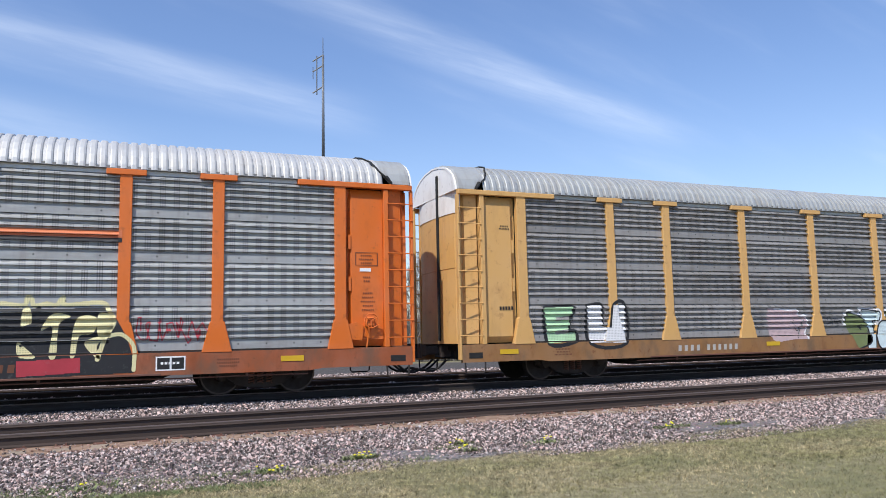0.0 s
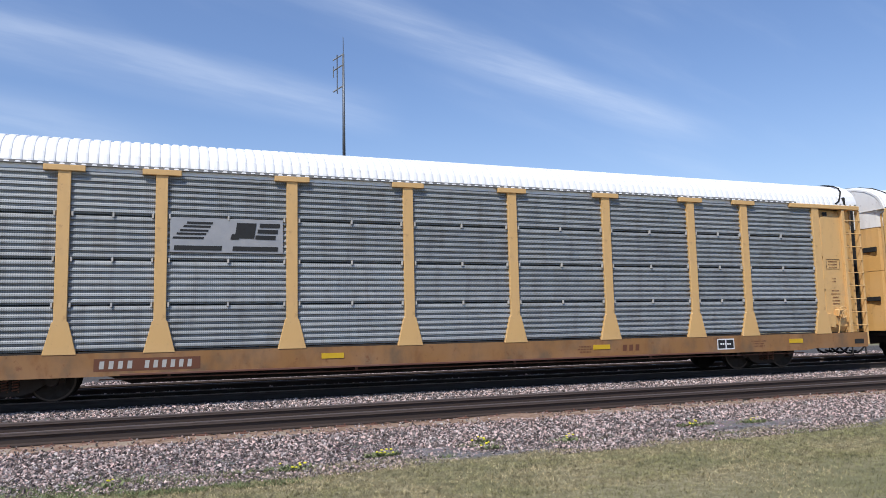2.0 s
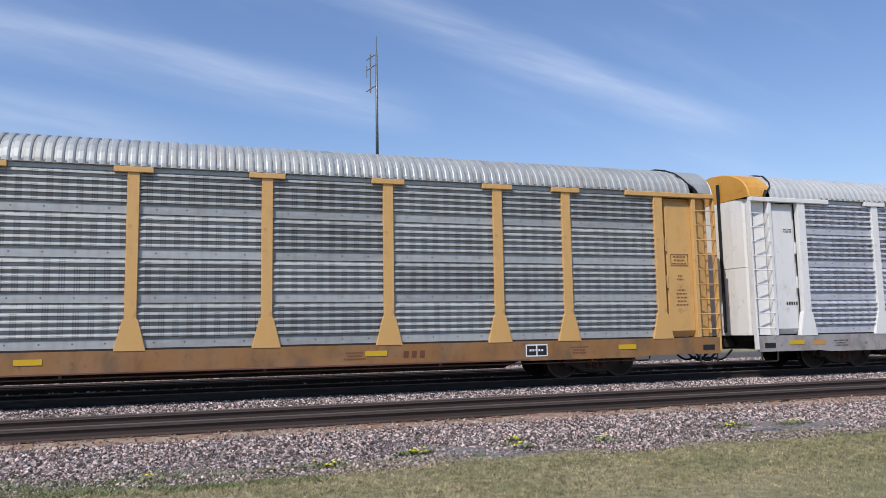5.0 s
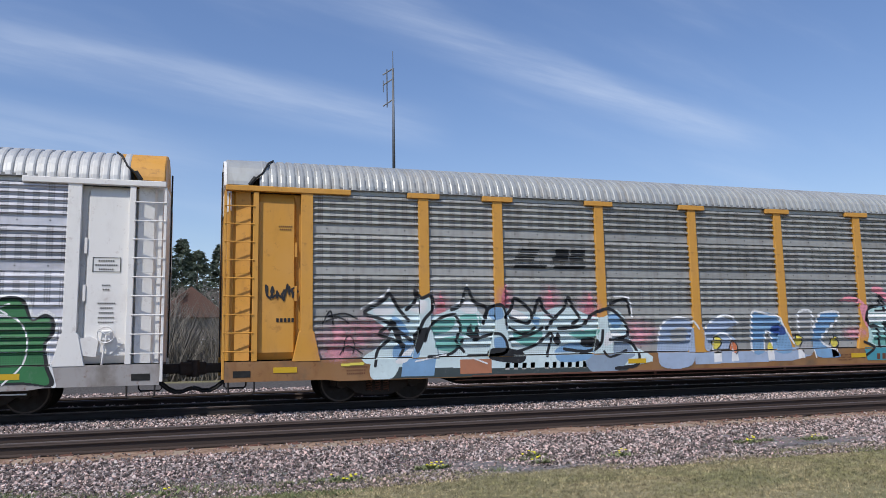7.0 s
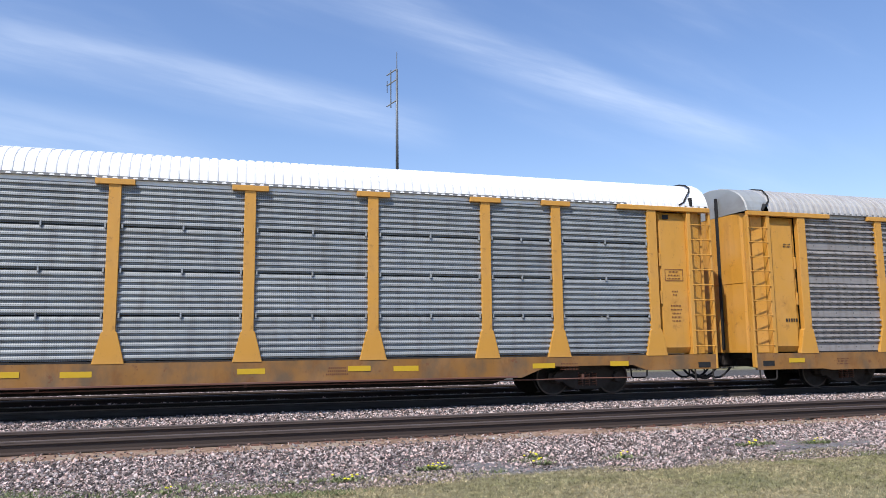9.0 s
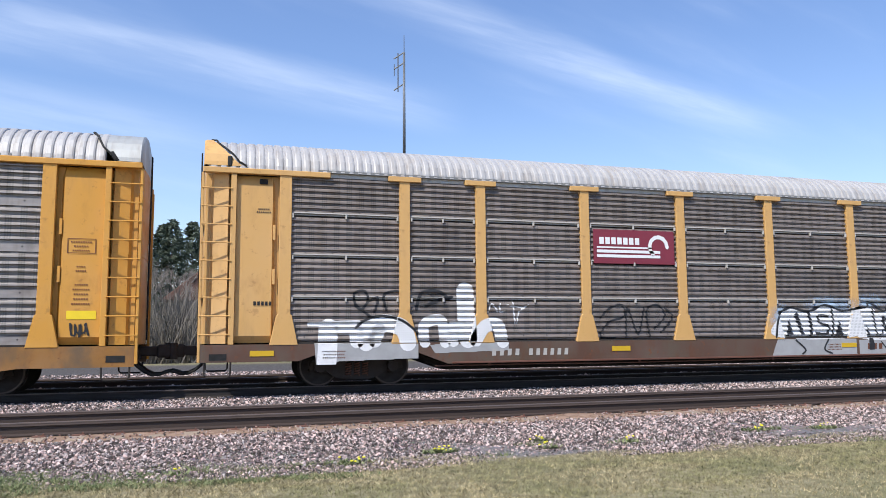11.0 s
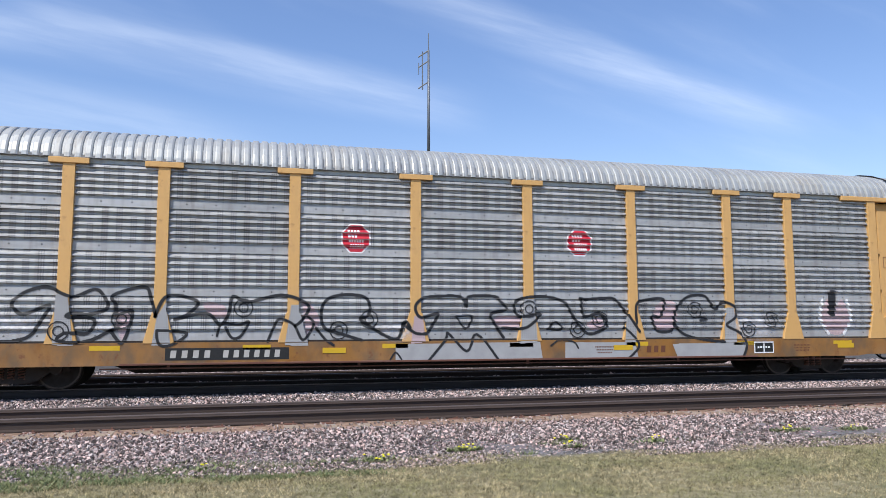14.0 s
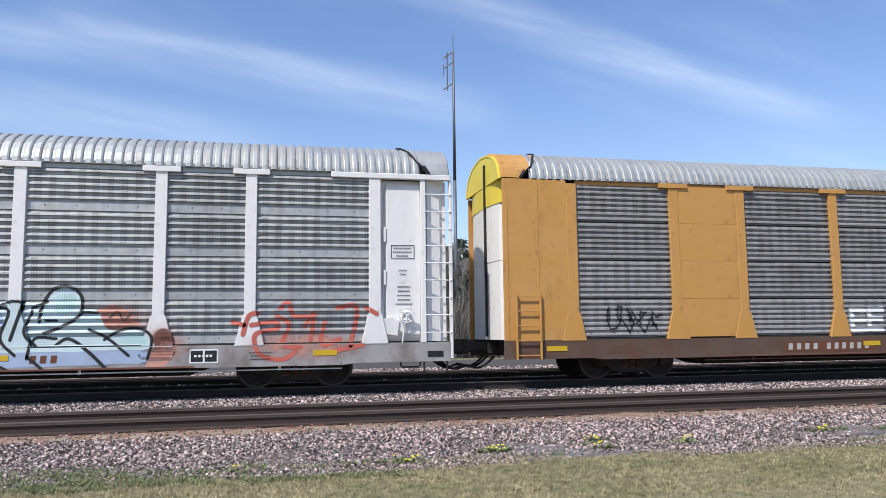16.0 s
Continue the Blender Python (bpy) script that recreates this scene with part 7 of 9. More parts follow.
patch(6, "p_blue", 2, [(0.97, 1.62), (1.31, 1.67), (1.39, 1.43), (1.06, 1.44)], True)
patch(6, "p_grey", 1, [(1.92, 2.0), (2.37, 2.01), (2.35, 0.97), (1.93, 0.98)], True)
line(6, "p_white", 2, 0.035, [(1.91, 1.46), (1.95, 2.01), (2.39, 2.04), (2.38, 1.48)])
patch(6, "p_azure", 1, [(2.35, 1.42), (2.71, 1.96), (3.3, 2.0), (3.26, 1.86), (2.7, 1.29), (3.27, 0.82), (2.83, 0.76), (2.41, 0.84)], True)
line(6, "p_white", 2, 0.03, [(2.38, 1.48), (2.54, 1.77), (2.74, 2.0), (3.31, 2.04), (3.29, 1.83), (2.67, 1.29), (3.01, 1.01)])
line(6, "p_white", 2, 0.02, [(2.35, 0.97), (2.41, 0.77)])
patch(6, "p_sky", 0, [(-1.55, 0.97), (1.85, 1.06), (2.27, 0.84), (1.57, 0.7), (-1.55, 0.67)])
patch(6, "p_white", 1, [(-0.95, 1.01), (-0.72, 1.03), (-0.72, 0.73), (-0.97, 0.71)])
patch(6, "p_white", 1, [(-0.39, 0.97), (-0.21, 0.99), (-0.18, 0.74), (-0.42, 0.72)])
patch(6, "p_white", 1, [(0.76, 0.98), (0.98, 1.0), (1.0, 0.74), (0.79, 0.72)])
patch(6, "p_white", 1, [(1.8, 1.01), (1.99, 1.03), (2.02, 0.77), (1.79, 0.75)])
patch(6, "p_white", 1, [(2.95, 1.04), (3.16, 1.06), (3.21, 0.79), (2.98, 0.77)])
patch(6, "p_yellow", 3, [(-0.95, 1.26), (-0.8, 1.4), (-0.67, 1.26), (-0.78, 1.08), (-0.93, 1.08)], True)
patch(6, "p_orange", 3, [(-0.42, 1.13), (-0.29, 1.25), (-0.17, 1.1), (-0.29, 0.94)], True)
patch(6, "p_yellow", 3, [(0.82, 1.1), (0.92, 1.21), (1.0, 1.05), (0.87, 0.97)], True)
patch(6, "p_yellow", 3, [(1.74, 1.3), (1.91, 1.4), (1.99, 1.22), (1.83, 1.11)], True)
patch(6, "p_yellow", 3, [(2.99, 1.2), (3.13, 1.33), (3.25, 1.14), (3.1, 1.04)], True)
line(6, "p_black", 4, 0.012, [(-0.98, 1.19), (-0.9, 1.36), (-0.73, 1.38), (-0.66, 1.21), (-0.8, 1.06)])
line(6, "p_black", 4, 0.012, [(-0.44, 1.07), (-0.29, 1.28), (-0.15, 1.09), (-0.26, 0.92)])
line(6, "p_black", 4, 0.012, [(1.72, 1.25), (1.86, 1.43), (2.02, 1.27), (1.91, 1.08)])
line(6, "p_black", 4, 0.012, [(2.93, 1.12), (3.13, 1.36), (3.28, 1.14), (3.1, 0.98)])
patch(6, "p_pink", 0, [(3.42, 2.37), (3.9, 2.5), (4.29, 2.23), (3.96, 2.32)], True)
patch(6, "p_pink", 0, [(4.21, 1.69), (4.1, 2.23), (4.58, 2.09), (4.5, 1.45)], True)
patch(6, "p_pink", 0, [(4.61, 2.71), (4.98, 2.77), (5.27, 2.29), (4.91, 2.49)], True)
patch(6, "p_pink", 0, [(6.0, 2.29), (6.76, 2.7), (6.65, 2.38)], True)
cloud(6, "h_pink", 3.87, 1.42, 0.6, 0.25)
# pale blue first letter with a white rim
patch(6, "p_sky", 1, [(-2.61, 1.35), (-2.45, 1.76), (-2.0, 1.89), (-1.62, 1.82), (-1.55, 1.34), (-1.66, 0.66), (-2.59, 0.65)], True, label="pale blue first letter with a white rim")
line(6, "p_white", 2, 0.028, [(-2.62, 1.32), (-2.45, 1.76), (-2.0, 1.91), (-1.58, 1.82), (-1.39, 1.61)])
patch(6, "p_grey", 2, [(-2.19, 1.57), (-1.77, 1.64), (-1.76, 1.34), (-2.18, 1.26)], True)

# pale turquoise block letters with heavy black outline
patch(6, "p_aqua", 0.3, [(4.13, 1.02), (9.63, 1.01), (9.6, 0.68), (5.36, 0.66), (4.21, 0.65)], label="pale turquoise block letters with heavy black outline")
patch(6, "p_pink", 0, [(7.83, 2.21), (7.95, 2.77), (8.14, 2.21)])
patch(6, "p_pink", 0, [(8.9, 2.15), (9.37, 2.73), (9.46, 2.48), (9.07, 2.12)], True)
cloud(6, "h_pink", 10.26, 1.42, 1.39, 0.37)
cloud(6, "h_pink", 9.58, 1.8, 0.71, 0.46)
patch(6, "p_cyan", 1, [(4.37, 1.95), (4.57, 2.15), (4.88, 2.21), (5.43, 2.25), (5.75, 2.35), (6.15, 2.15), (6.7, 2.06), (6.75, 1.09), (4.46, 1.07), (4.32, 1.37)], True)
patch(6, "p_cyan", 1, [(6.86, 2.01), (7.28, 2.21), (7.73, 2.09), (8.55, 2.11), (8.99, 2.21), (9.34, 1.94), (9.18, 1.7), (8.95, 1.44), (10.0, 1.28), (9.63, 1.07), (6.97, 1.05)], True)
patch(6, "p_white", 1.5, [(4.43, 2.0), (5.42, 2.06), (6.61, 2.02), (6.52, 1.75), (5.41, 1.78), (4.42, 1.76)], True)
patch(6, "p_white", 1.5, [(7.36, 2.09), (8.37, 2.06), (9.24, 2.03), (9.15, 1.79), (8.19, 1.83), (7.35, 1.86)], True)
patch(6, "p_white", 1.5, [(6.96, 1.96), (7.29, 2.06), (7.27, 1.14), (6.88, 1.14)])
patch(6, "p_sea", 1.6, [(4.62, 1.34), (5.71, 1.38), (6.67, 1.4), (6.68, 1.09), (4.61, 1.09)], True)
patch(6, "p_sea", 1.6, [(7.15, 1.37), (8.68, 1.44), (8.66, 1.14), (7.14, 1.11)], True)
patch(6, "p_sea", 1.6, [(9.12, 1.36), (9.8, 1.43), (9.93, 1.22), (9.11, 1.11)], True)
line(6, "p_black", 2, 0.045, [(4.26, 1.79), (4.34, 2.04), (4.59, 2.18), (4.83, 2.23), (4.9, 2.46), (4.98, 2.43), (5.03, 2.08)])
line(6, "p_black", 2, 0.045, [(4.29, 1.83), (4.4, 1.62), (4.71, 1.6), (4.75, 1.04)])
line(6, "p_black", 2, 0.03, [(4.71, 2.07), (5.42, 2.09)])
line(6, "p_black", 2, 0.055, [(5.39, 2.09), (5.43, 2.28), (5.68, 2.39), (6.06, 2.31), (6.12, 2.52), (6.17, 2.09)])
line(6, "p_black", 2, 0.04, [(5.89, 2.06), (6.7, 2.14), (6.73, 1.75), (6.7, 1.43)])
line(6, "p_black", 2, 0.04, [(5.48, 2.06), (5.47, 1.75), (5.72, 1.61), (5.74, 1.44), (5.44, 1.46)])
line(6, "p_black", 2, 0.05, [(6.74, 1.89), (6.85, 1.6), (6.73, 1.14)])
patch(6, "p_black", 2, [(4.93, 1.76), (5.14, 1.76), (5.1, 1.57), (4.95, 1.58)])
patch(6, "p_black", 2, [(6.1, 1.75), (6.34, 1.75), (6.33, 1.56), (6.11, 1.56)])
line(6, "p_black", 2, 0.025, [(5.01, 1.59), (5.01, 1.09)])
line(6, "p_black", 2, 0.03, [(6.12, 1.54), (6.06, 1.07)])
line(6, "p_black", 2, 0.03, [(6.26, 1.44), (6.75, 1.14)])
line(6, "p_black", 2, 0.035, [(6.86, 1.98), (7.2, 2.18), (7.55, 2.25), (7.88, 2.05)])
line(6, "p_black", 2, 0.04, [(7.33, 2.14), (7.36, 1.57)])
line(6, "p_black", 2, 0.04, [(7.88, 2.05), (7.91, 1.49)])
line(6, "p_black", 2, 0.035, [(7.83, 1.51), (8.45, 1.66)])
line(6, "p_black", 2, 0.035, [(7.86, 2.09), (8.65, 2.14)])
line(6, "p_black", 2, 0.06, [(8.63, 2.14), (8.68, 2.33), (8.84, 2.32)])
line(6, "p_black", 2, 0.045, [(8.83, 2.24), (9.18, 2.15), (9.37, 1.94), (9.27, 1.7), (9.03, 1.58)])
line(6, "p_black", 2, 0.04, [(8.92, 1.44), (9.72, 1.4), (10.05, 1.24), (9.7, 1.05), (9.17, 1.0), (8.95, 1.41)])
line(6, "p_black", 2, 0.03, [(8.21, 1.11), (9.05, 1.39)])
line(6, "p_black", 2, 0.025, [(7.76, 1.81), (7.82, 1.45), (7.91, 1.21), (8.54, 1.44)])
patch(6, "p_black", 2, [(8.26, 1.66), (8.54, 1.71), (8.53, 1.56), (8.29, 1.52)])
line(6, "p_black", 2, 0.03, [(6.23, 0.67), (6.32, 0.88), (6.56, 0.66)])
line(6, "p_black", 2, 0.04, [(7.16, 0.88), (7.33, 0.56)])
line(6, "p_black", 2, 0.03, [(8.54, 0.65), (8.74, 0.82)])
line(6, "p_white", 3, 0.025, [(-0.95, 1.01), (-0.87, 1.39), (-0.65, 1.48), (-0.39, 1.38), (-0.31, 1.0)])
line(6, "p_white", 3, 0.025, [(0.71, 0.98), (0.78, 1.47), (0.91, 1.49), (0.99, 1.13)])
line(6, "p_black", 2, 0.035, [(4.13, 1.18), (4.49, 1.01), (4.18, 0.8)])

# car 7: cream plate with a striped shield
plate(7, -8.82, -7.17, 2.96, 4.78, "sign_cream", "cream plate between the posts")
for r, mat in ((0.0, "sign_white"), (0.03, "sign_blue")):
    painted(7, "shield", [("poly", [(-8.40 + r, 4.48 - r), (-8.24, 4.44 - r), (-8.10, 4.50 - r), (-7.98, 4.54 - r), (-7.86, 4.50 - r), (-7.72, 4.44 - r), (-7.56 - r, 4.48 - r), (-7.60 - r, 3.95 + r), (-7.98, 3.62 + r), (-8.36 + r, 3.95 + r)])], mat, 1 + int(r > 0), flat=PLATE_Y)
painted(7, "shield", [("poly", [(-8.35, 4.14), (-7.61, 4.14), (-7.62, 3.96), (-7.98, 3.66), (-8.34, 3.96)])], "sign_white", 3, flat=PLATE_Y)
painted(7, "shield", [rect(-8.30 + k * 0.12, -8.24 + k * 0.12, 3.80 if k in (1, 2, 3, 4) else 3.95, 4.13) for k in range(6)], "sign_red", 4, flat=PLATE_Y)
bars(7, "shield", -8.25, -7.70, 4.32, 4.40, 5, "sign_white", 4, flat=PLATE_Y)
bars(7, "shield", -8.27, -7.68, 4.20, 4.28, 7, "sign_white", 4, flat=PLATE_Y)
words(7, "BUILDING  AMERICA", -8.0, 3.22, 0.17, "ink")
painted(7, "warning_label", frame_lines(-12.2, -11.98, 1.45, 1.7, 0.015), "ink", 1)
stencil(7, -12.3, 4.0, 0.4, 4, "ink", 0.09)
stencil(7, -12.25, 2.75, 0.4, 4, "p_red", 0.09)
painted(7, "graffiti", [("stroke", -7.0, 1.3, -7.0, 1.35, 0.16)], "p_orange", 1)
for x in (-2.0, 1.5, 5.0, 8.5):
    painted(7, "reflector_strip", [rect(x - 0.3, x + 0.3, 0.72, 0.84)], "reflector", 0)

# car 8: white letters on dark, grey pieces, dark K
piece(8, "K", 7.0, 8.7, 0.95, 2.1, 0.26, "p_black", None, 83, 0.0, 0.12)
piece(8, "SE", 9.2, 10.9, 1.2, 2.0, 0.03, "p_black", None, 84, 0.0, 0.1)
piece(8, "US", 4.5, 6.3, 1.2, 1.8, 0.03, "p_black", None, 86, 0.0, 0.1)
painted(8, "warning_label", [rect(12.15, 12.72, 1.56, 1.74)], "sign_yellow", 0)
scrawl(8, 12.2, 12.6, 1.2, 1.5, "p_black", 87, 0.02, 4)

# white outlined graffiti letters on bare sheet
line(8, "p_white", 1, 0.05, [(-4.23, 1.25), (-4.35, 1.56), (-4.05, 1.73), (-3.88, 1.55)])
line(8, "p_white", 1, 0.05, [(-3.82, 1.5), (-3.97, 1.25), (-3.85, 0.98), (-3.54, 0.86), (-3.34, 1.04)])
line(8, "p_white", 1, 0.03, [(-3.56, 1.27), (-3.76, 1.21), (-3.63, 1.39)])
patch(8, "p_white", 1, [(-3.49, 1.91), (-2.84, 1.95), (-2.81, 1.86), (-3.46, 1.81)], label="white outlined graffiti letters on bare sheet")
line(8, "p_white", 1, 0.03, [(-3.53, 1.59), (-3.55, 1.96), (-3.45, 2.06), (-3.2, 2.08)])
patch(8, "p_white", 1, [(-3.32, 1.44), (-3.11, 1.5), (-3.17, 0.92), (-3.21, 0.45), (-3.33, 0.45), (-3.31, 0.93)])
line(8, "p_white", 1, 0.04, [(-3.42, 1.36), (-3.37, 0.79)])
line(8, "p_white", 1, 0.03, [(-2.86, 1.85), (-2.72, 1.24)])
patch(8, "p_white", 1, [(-2.79, 1.01), (-2.57, 1.11), (-2.44, 0.68), (-2.66, 0.43)])
patch(8, "p_white", 1, [(-2.73, 1.87), (-2.58, 1.87), (-2.36, 1.44), (-2.13, 1.47), (-2.14, 1.33), (-2.47, 1.31)], True)
line(8, "p_white", 1, 0.045, [(-2.43, 1.78), (-2.11, 2.09), (-1.95, 1.9), (-2.22, 1.71)])
line(8, "p_white", 1, 0.025, [(-2.78, 1.07), (-2.12, 1.38)])
line(8, "p_white", 1, 0.055, [(-2.2, 1.73), (-2.14, 1.26), (-2.15, 1.0)])
line(8, "p_white", 1, 0.07, [(-1.8, 1.87), (-1.78, 1.05)])
line(8, "p_white", 1, 0.035, [(-1.95, 1.87), (-1.66, 1.99), (-1.37, 1.97)])
line(8, "p_white", 1, 0.035, [(-1.34, 1.9), (-0.94, 1.85), (-0.64, 1.71), (-0.52, 1.49), (-0.36, 1.73), (0.13, 1.88)])
patch(8, "p_white", 1, [(-1.07, 1.35), (-0.93, 1.43), (-0.8, 1.13), (-0.77, 0.75), (-0.91, 0.87), (-1.03, 1.11)], True)
line(8, "p_white", 1, 0.06, [(-0.88, 0.82), (-0.76, 0.44)])
patch(8, "p_white", 1, [(0.26, 1.46), (-0.03, 1.46), (-0.32, 1.17), (-0.31, 0.86), (-0.12, 0.71), (0.11, 0.8), (0.08, 0.95), (-0.11, 0.98), (-0.04, 1.2), (0.26, 1.27)], True)
line(8, "p_white", 1, 0.035, [(0.23, 1.71), (0.46, 1.73), (0.7, 1.96), (1.07, 1.73), (1.15, 1.46)])
line(8, "p_white", 1, 0.05, [(0.3, 1.73), (0.24, 1.22)])
patch(8, "p_white", 1, [(0.72, 1.16), (1.1, 1.18), (0.78, 0.84)])
line(8, "p_white", 1, 0.02, [(0.65, 1.55), (0.72, 1.11), (0.82, 0.6)])
line(8, "p_white", 1, 0.03, [(1.05, 1.33), (1.34, 1.43)])
line(8, "p_white", 1, 0.02, [(0.88, 2.03), (1.14, 1.83), (1.24, 1.58)])
line(8, "p_white", 1, 0.03, [(1.16, 0.84), (1.37, 1.01)])
patch(8, "p_rose", 1, [(1.34, 1.56), (1.5, 1.48), (1.48, 0.83), (1.3, 0.96)])
patch(8, "p_white", 1, [(-1.56, 0.5), (-1.46, 0.78), (-1.39, 0.45)])
patch(8, "p_rose", 1, [(0.28, 0.41), (0.43, 0.63), (0.85, 0.62), (0.85, 0.45)])
cloud(8, "h_white", 2.07, 1.23, 0.76, 0.5)
cloud(8, "h_black", 3.09, 0.71, 0.4, 0.38)
line(8, "p_white", 1, 0.02, [(1.95, 0.58), (2.08, 0.45), (2.18, 0.6), (2.28, 0.44)])
line(8, "p_white", 1, 0.02, [(1.57, 1.16), (1.72, 0.98)])
line(8, "p_white", 1, 0.02, [(1.72, 1.23), (1.89, 1.0)])

# car 9: white blurred letters, maroon sign, white-black pieces
plate(9, -3.98, -1.62, 2.96, 3.84, "sign_maroon", "maroon plate with white lettering bars")
bars(9, "emblem", -3.82, -2.62, 3.46, 3.64, 7, "sign_white", 1, 0.75, flat=PLATE_Y)
painted(9, "emblem", [rect(-3.9, -2.05, 3.12, 3.19), rect(-3.9, -2.05, 3.24, 3.31), rect(-3.9, -2.3, 3.36, 3.40)], "sign_white", 1, flat=PLATE_Y)
ring = [(-2.1 + 0.26 * math.cos(a * 0.5), 3.42 + 0.26 * math.sin(a * 0.5)) for a in range(0, 9)]
painted(9, "emblem", strokes(list(zip(ring, ring[1:])), 0.05), "sign_white", 1, flat=PLATE_Y)

# thick white blurred graffiti letters
patch(9, "p_grey", 0, [(-11.05, 1.01), (-8.63, 1.01), (-8.63, 0.64), (-10.49, 0.6), (-11.0, 0.46)], label="thick white blurred graffiti letters")
line(9, "p_white", 1, 0.05, [(-11.16, 1.44), (-10.04, 1.48)])
line(9, "p_white", 1, 0.22, [(-10.77, 0.6), (-10.73, 1.34)])
line(9, "p_white", 1, 0.16, [(-10.42, 1.36), (-10.13, 1.33), (-10.08, 1.05)])
line(9, "p_white", 1, 0.2, [(-9.87, 1.02), (-9.79, 1.33), (-9.42, 1.46), (-9.01, 1.33), (-8.88, 1.01)])
line(9, "p_white", 1, 0.15, [(-9.66, 1.05), (-9.55, 1.3)])
line(9, "p_white", 1, 0.13, [(-8.47, 1.01), (-8.46, 1.43), (-8.05, 1.51), (-7.97, 1.0)])
line(9, "p_white", 1, 0.14, [(-7.77, 1.03), (-7.74, 1.37)])
line(9, "p_white", 1, 0.22, [(-7.45, 2.21), (-7.4, 1.08)])
line(9, "p_white", 1, 0.16, [(-7.2, 1.05), (-6.97, 1.37), (-6.62, 1.4), (-6.51, 1.01)])
patch(9, "p_grey", 0, [(-8.36, 0.95), (-6.36, 0.99), (-6.36, 0.79), (-8.22, 0.75)])
line(9, "p_black", 3, 0.03, [(-10.1, 1.36), (-9.84, 1.55), (-9.44, 1.62), (-9.01, 1.51), (-8.63, 1.22)])
line(9, "p_black", 1, 0.03, [(-10.11, 1.85), (-10.14, 2.14), (-9.9, 2.2), (-9.82, 1.98), (-9.98, 1.77), (-10.11, 1.88), (-9.78, 1.62)])
line(9, "p_black", 1, 0.03, [(-9.78, 1.98), (-9.58, 2.04), (-9.66, 1.72)])
line(9, "p_black", 1, 0.03, [(-9.39, 1.77), (-9.44, 2.12), (-9.12, 2.21)])
line(9, "p_black", 1, 0.04, [(-8.66, 1.78), (-8.54, 2.15), (-8.18, 2.22), (-7.93, 2.1)])
line(9, "p_black", 1, 0.04, [(-8.41, 1.86), (-8.13, 1.99), (-7.79, 2.07)])
cloud(9, "h_black", -8.35, 2.02, 0.56, 0.34)
line(9, "p_white", 1, 0.018, [(-6.85, 1.72), (-6.76, 1.92), (-6.61, 1.72)])
line(9, "p_white", 1, 0.018, [(-6.55, 1.92), (-6.55, 1.72), (-6.43, 1.75)])
line(9, "p_white", 1, 0.018, [(-6.37, 1.89), (-5.96, 1.82)])
line(9, "p_white", 1, 0.018, [(-6.22, 2.0), (-6.16, 1.45)])
line(9, "p_white", 1, 0.018, [(-5.81, 1.89), (-6.05, 1.72), (-6.11, 1.45)])
line(9, "p_black", 1, 0.025, [(-3.82, 1.58), (-3.57, 1.81), (-3.21, 1.9), (-3.15, 1.61), (-3.58, 1.47), (-3.85, 1.11), (-3.4, 1.07)])
line(9, "p_black", 1, 0.025, [(-3.11, 1.09), (-3.05, 1.83), (-2.76, 1.15), (-2.57, 1.83)])
line(9, "p_black", 1, 0.025, [(-2.42, 1.09), (-2.49, 1.76), (-2.15, 1.9), (-1.96, 1.61), (-2.28, 1.29)])
line(9, "p_black", 1, 0.025, [(-1.95, 1.82), (-1.73, 1.58), (-2.08, 1.2)])
# first letters of the long white piece
cloud(9, "h_sky", 1.7, 1.5, 0.6, 0.55)
cloud(9, "h_sky", 3.4, 1.95, 1.2, 0.3)
patch(9, "p_grey", 0, [(1.3, 0.54), (4.17, 0.54), (4.17, 0.98), (1.5, 0.98)])
patch(9, "p_white", 0.5, [(1.45, 1.05), (1.6, 1.6), (2.0, 1.82), (2.6, 1.72), (3.2, 1.9), (3.8, 1.74), (4.2, 1.82), (4.2, 1.05)], True)
line(9, "p_black", 2, 0.032, [(1.45, 1.05), (1.58, 1.6), (2.0, 1.84), (2.6, 1.74), (3.2, 1.92), (3.8, 1.76), (4.35, 1.86)])
patch(9, "p_black", 2, [(1.85, 1.05), (1.95, 1.55), (2.08, 1.1)])
patch(9, "p_black", 2, [(2.25, 1.72), (2.45, 1.1), (2.35, 1.08), (2.12, 1.66)])
line(9, "p_black", 2, 0.045, [(2.62, 1.7), (2.7, 1.3), (2.66, 1.06)])
line(9, "p_black", 2, 0.035, [(3.3, 1.6), (2.95, 1.62), (3.0, 1.42), (3.3, 1.32), (3.2, 1.12), (2.85, 1.14)])
patch(9, "p_black", 2, [(3.5, 1.05), (3.68, 1.5), (3.8, 1.05)])
line(9, "p_black", 2, 0.03, [(3.42, 1.8), (3.46, 1.4), (3.4, 1.06)])
line(9, "p_black", 2, 0.025, [(2.1, 0.95), (2.4, 0.7), (2.3, 0.58)])
line(9, "p_black", 2, 0.025, [(3.2, 0.96), (3.05, 0.7), (3.3, 0.58)])

# white graffiti letters outlined in black
cloud(9, "h_sky", 4.8, 2.02, 0.74, 0.28)
cloud(9, "h_sky", 6.59, 1.53, 0.5, 0.41)
cloud(9, "h_sky", 7.27, 1.28, 0.28, 0.27)
cloud(9, "h_sky", 10.56, 1.84, 1.18, 0.34)
cloud(9, "h_sky", 11.34, 1.59, 0.53, 0.39)
patch(9, "p_orange", 0, [(5.59, 1.99), (6.21, 2.02), (6.23, 1.57), (5.87, 1.69)], label="white graffiti letters outlined in black")
patch(9, "p_orange", 0, [(7.59, 1.95), (8.49, 2.02), (8.35, 1.82), (7.66, 1.77)])
patch(9, "p_orange", 0, [(6.96, 1.41), (7.07, 1.46), (7.13, 0.93), (6.98, 0.9)])
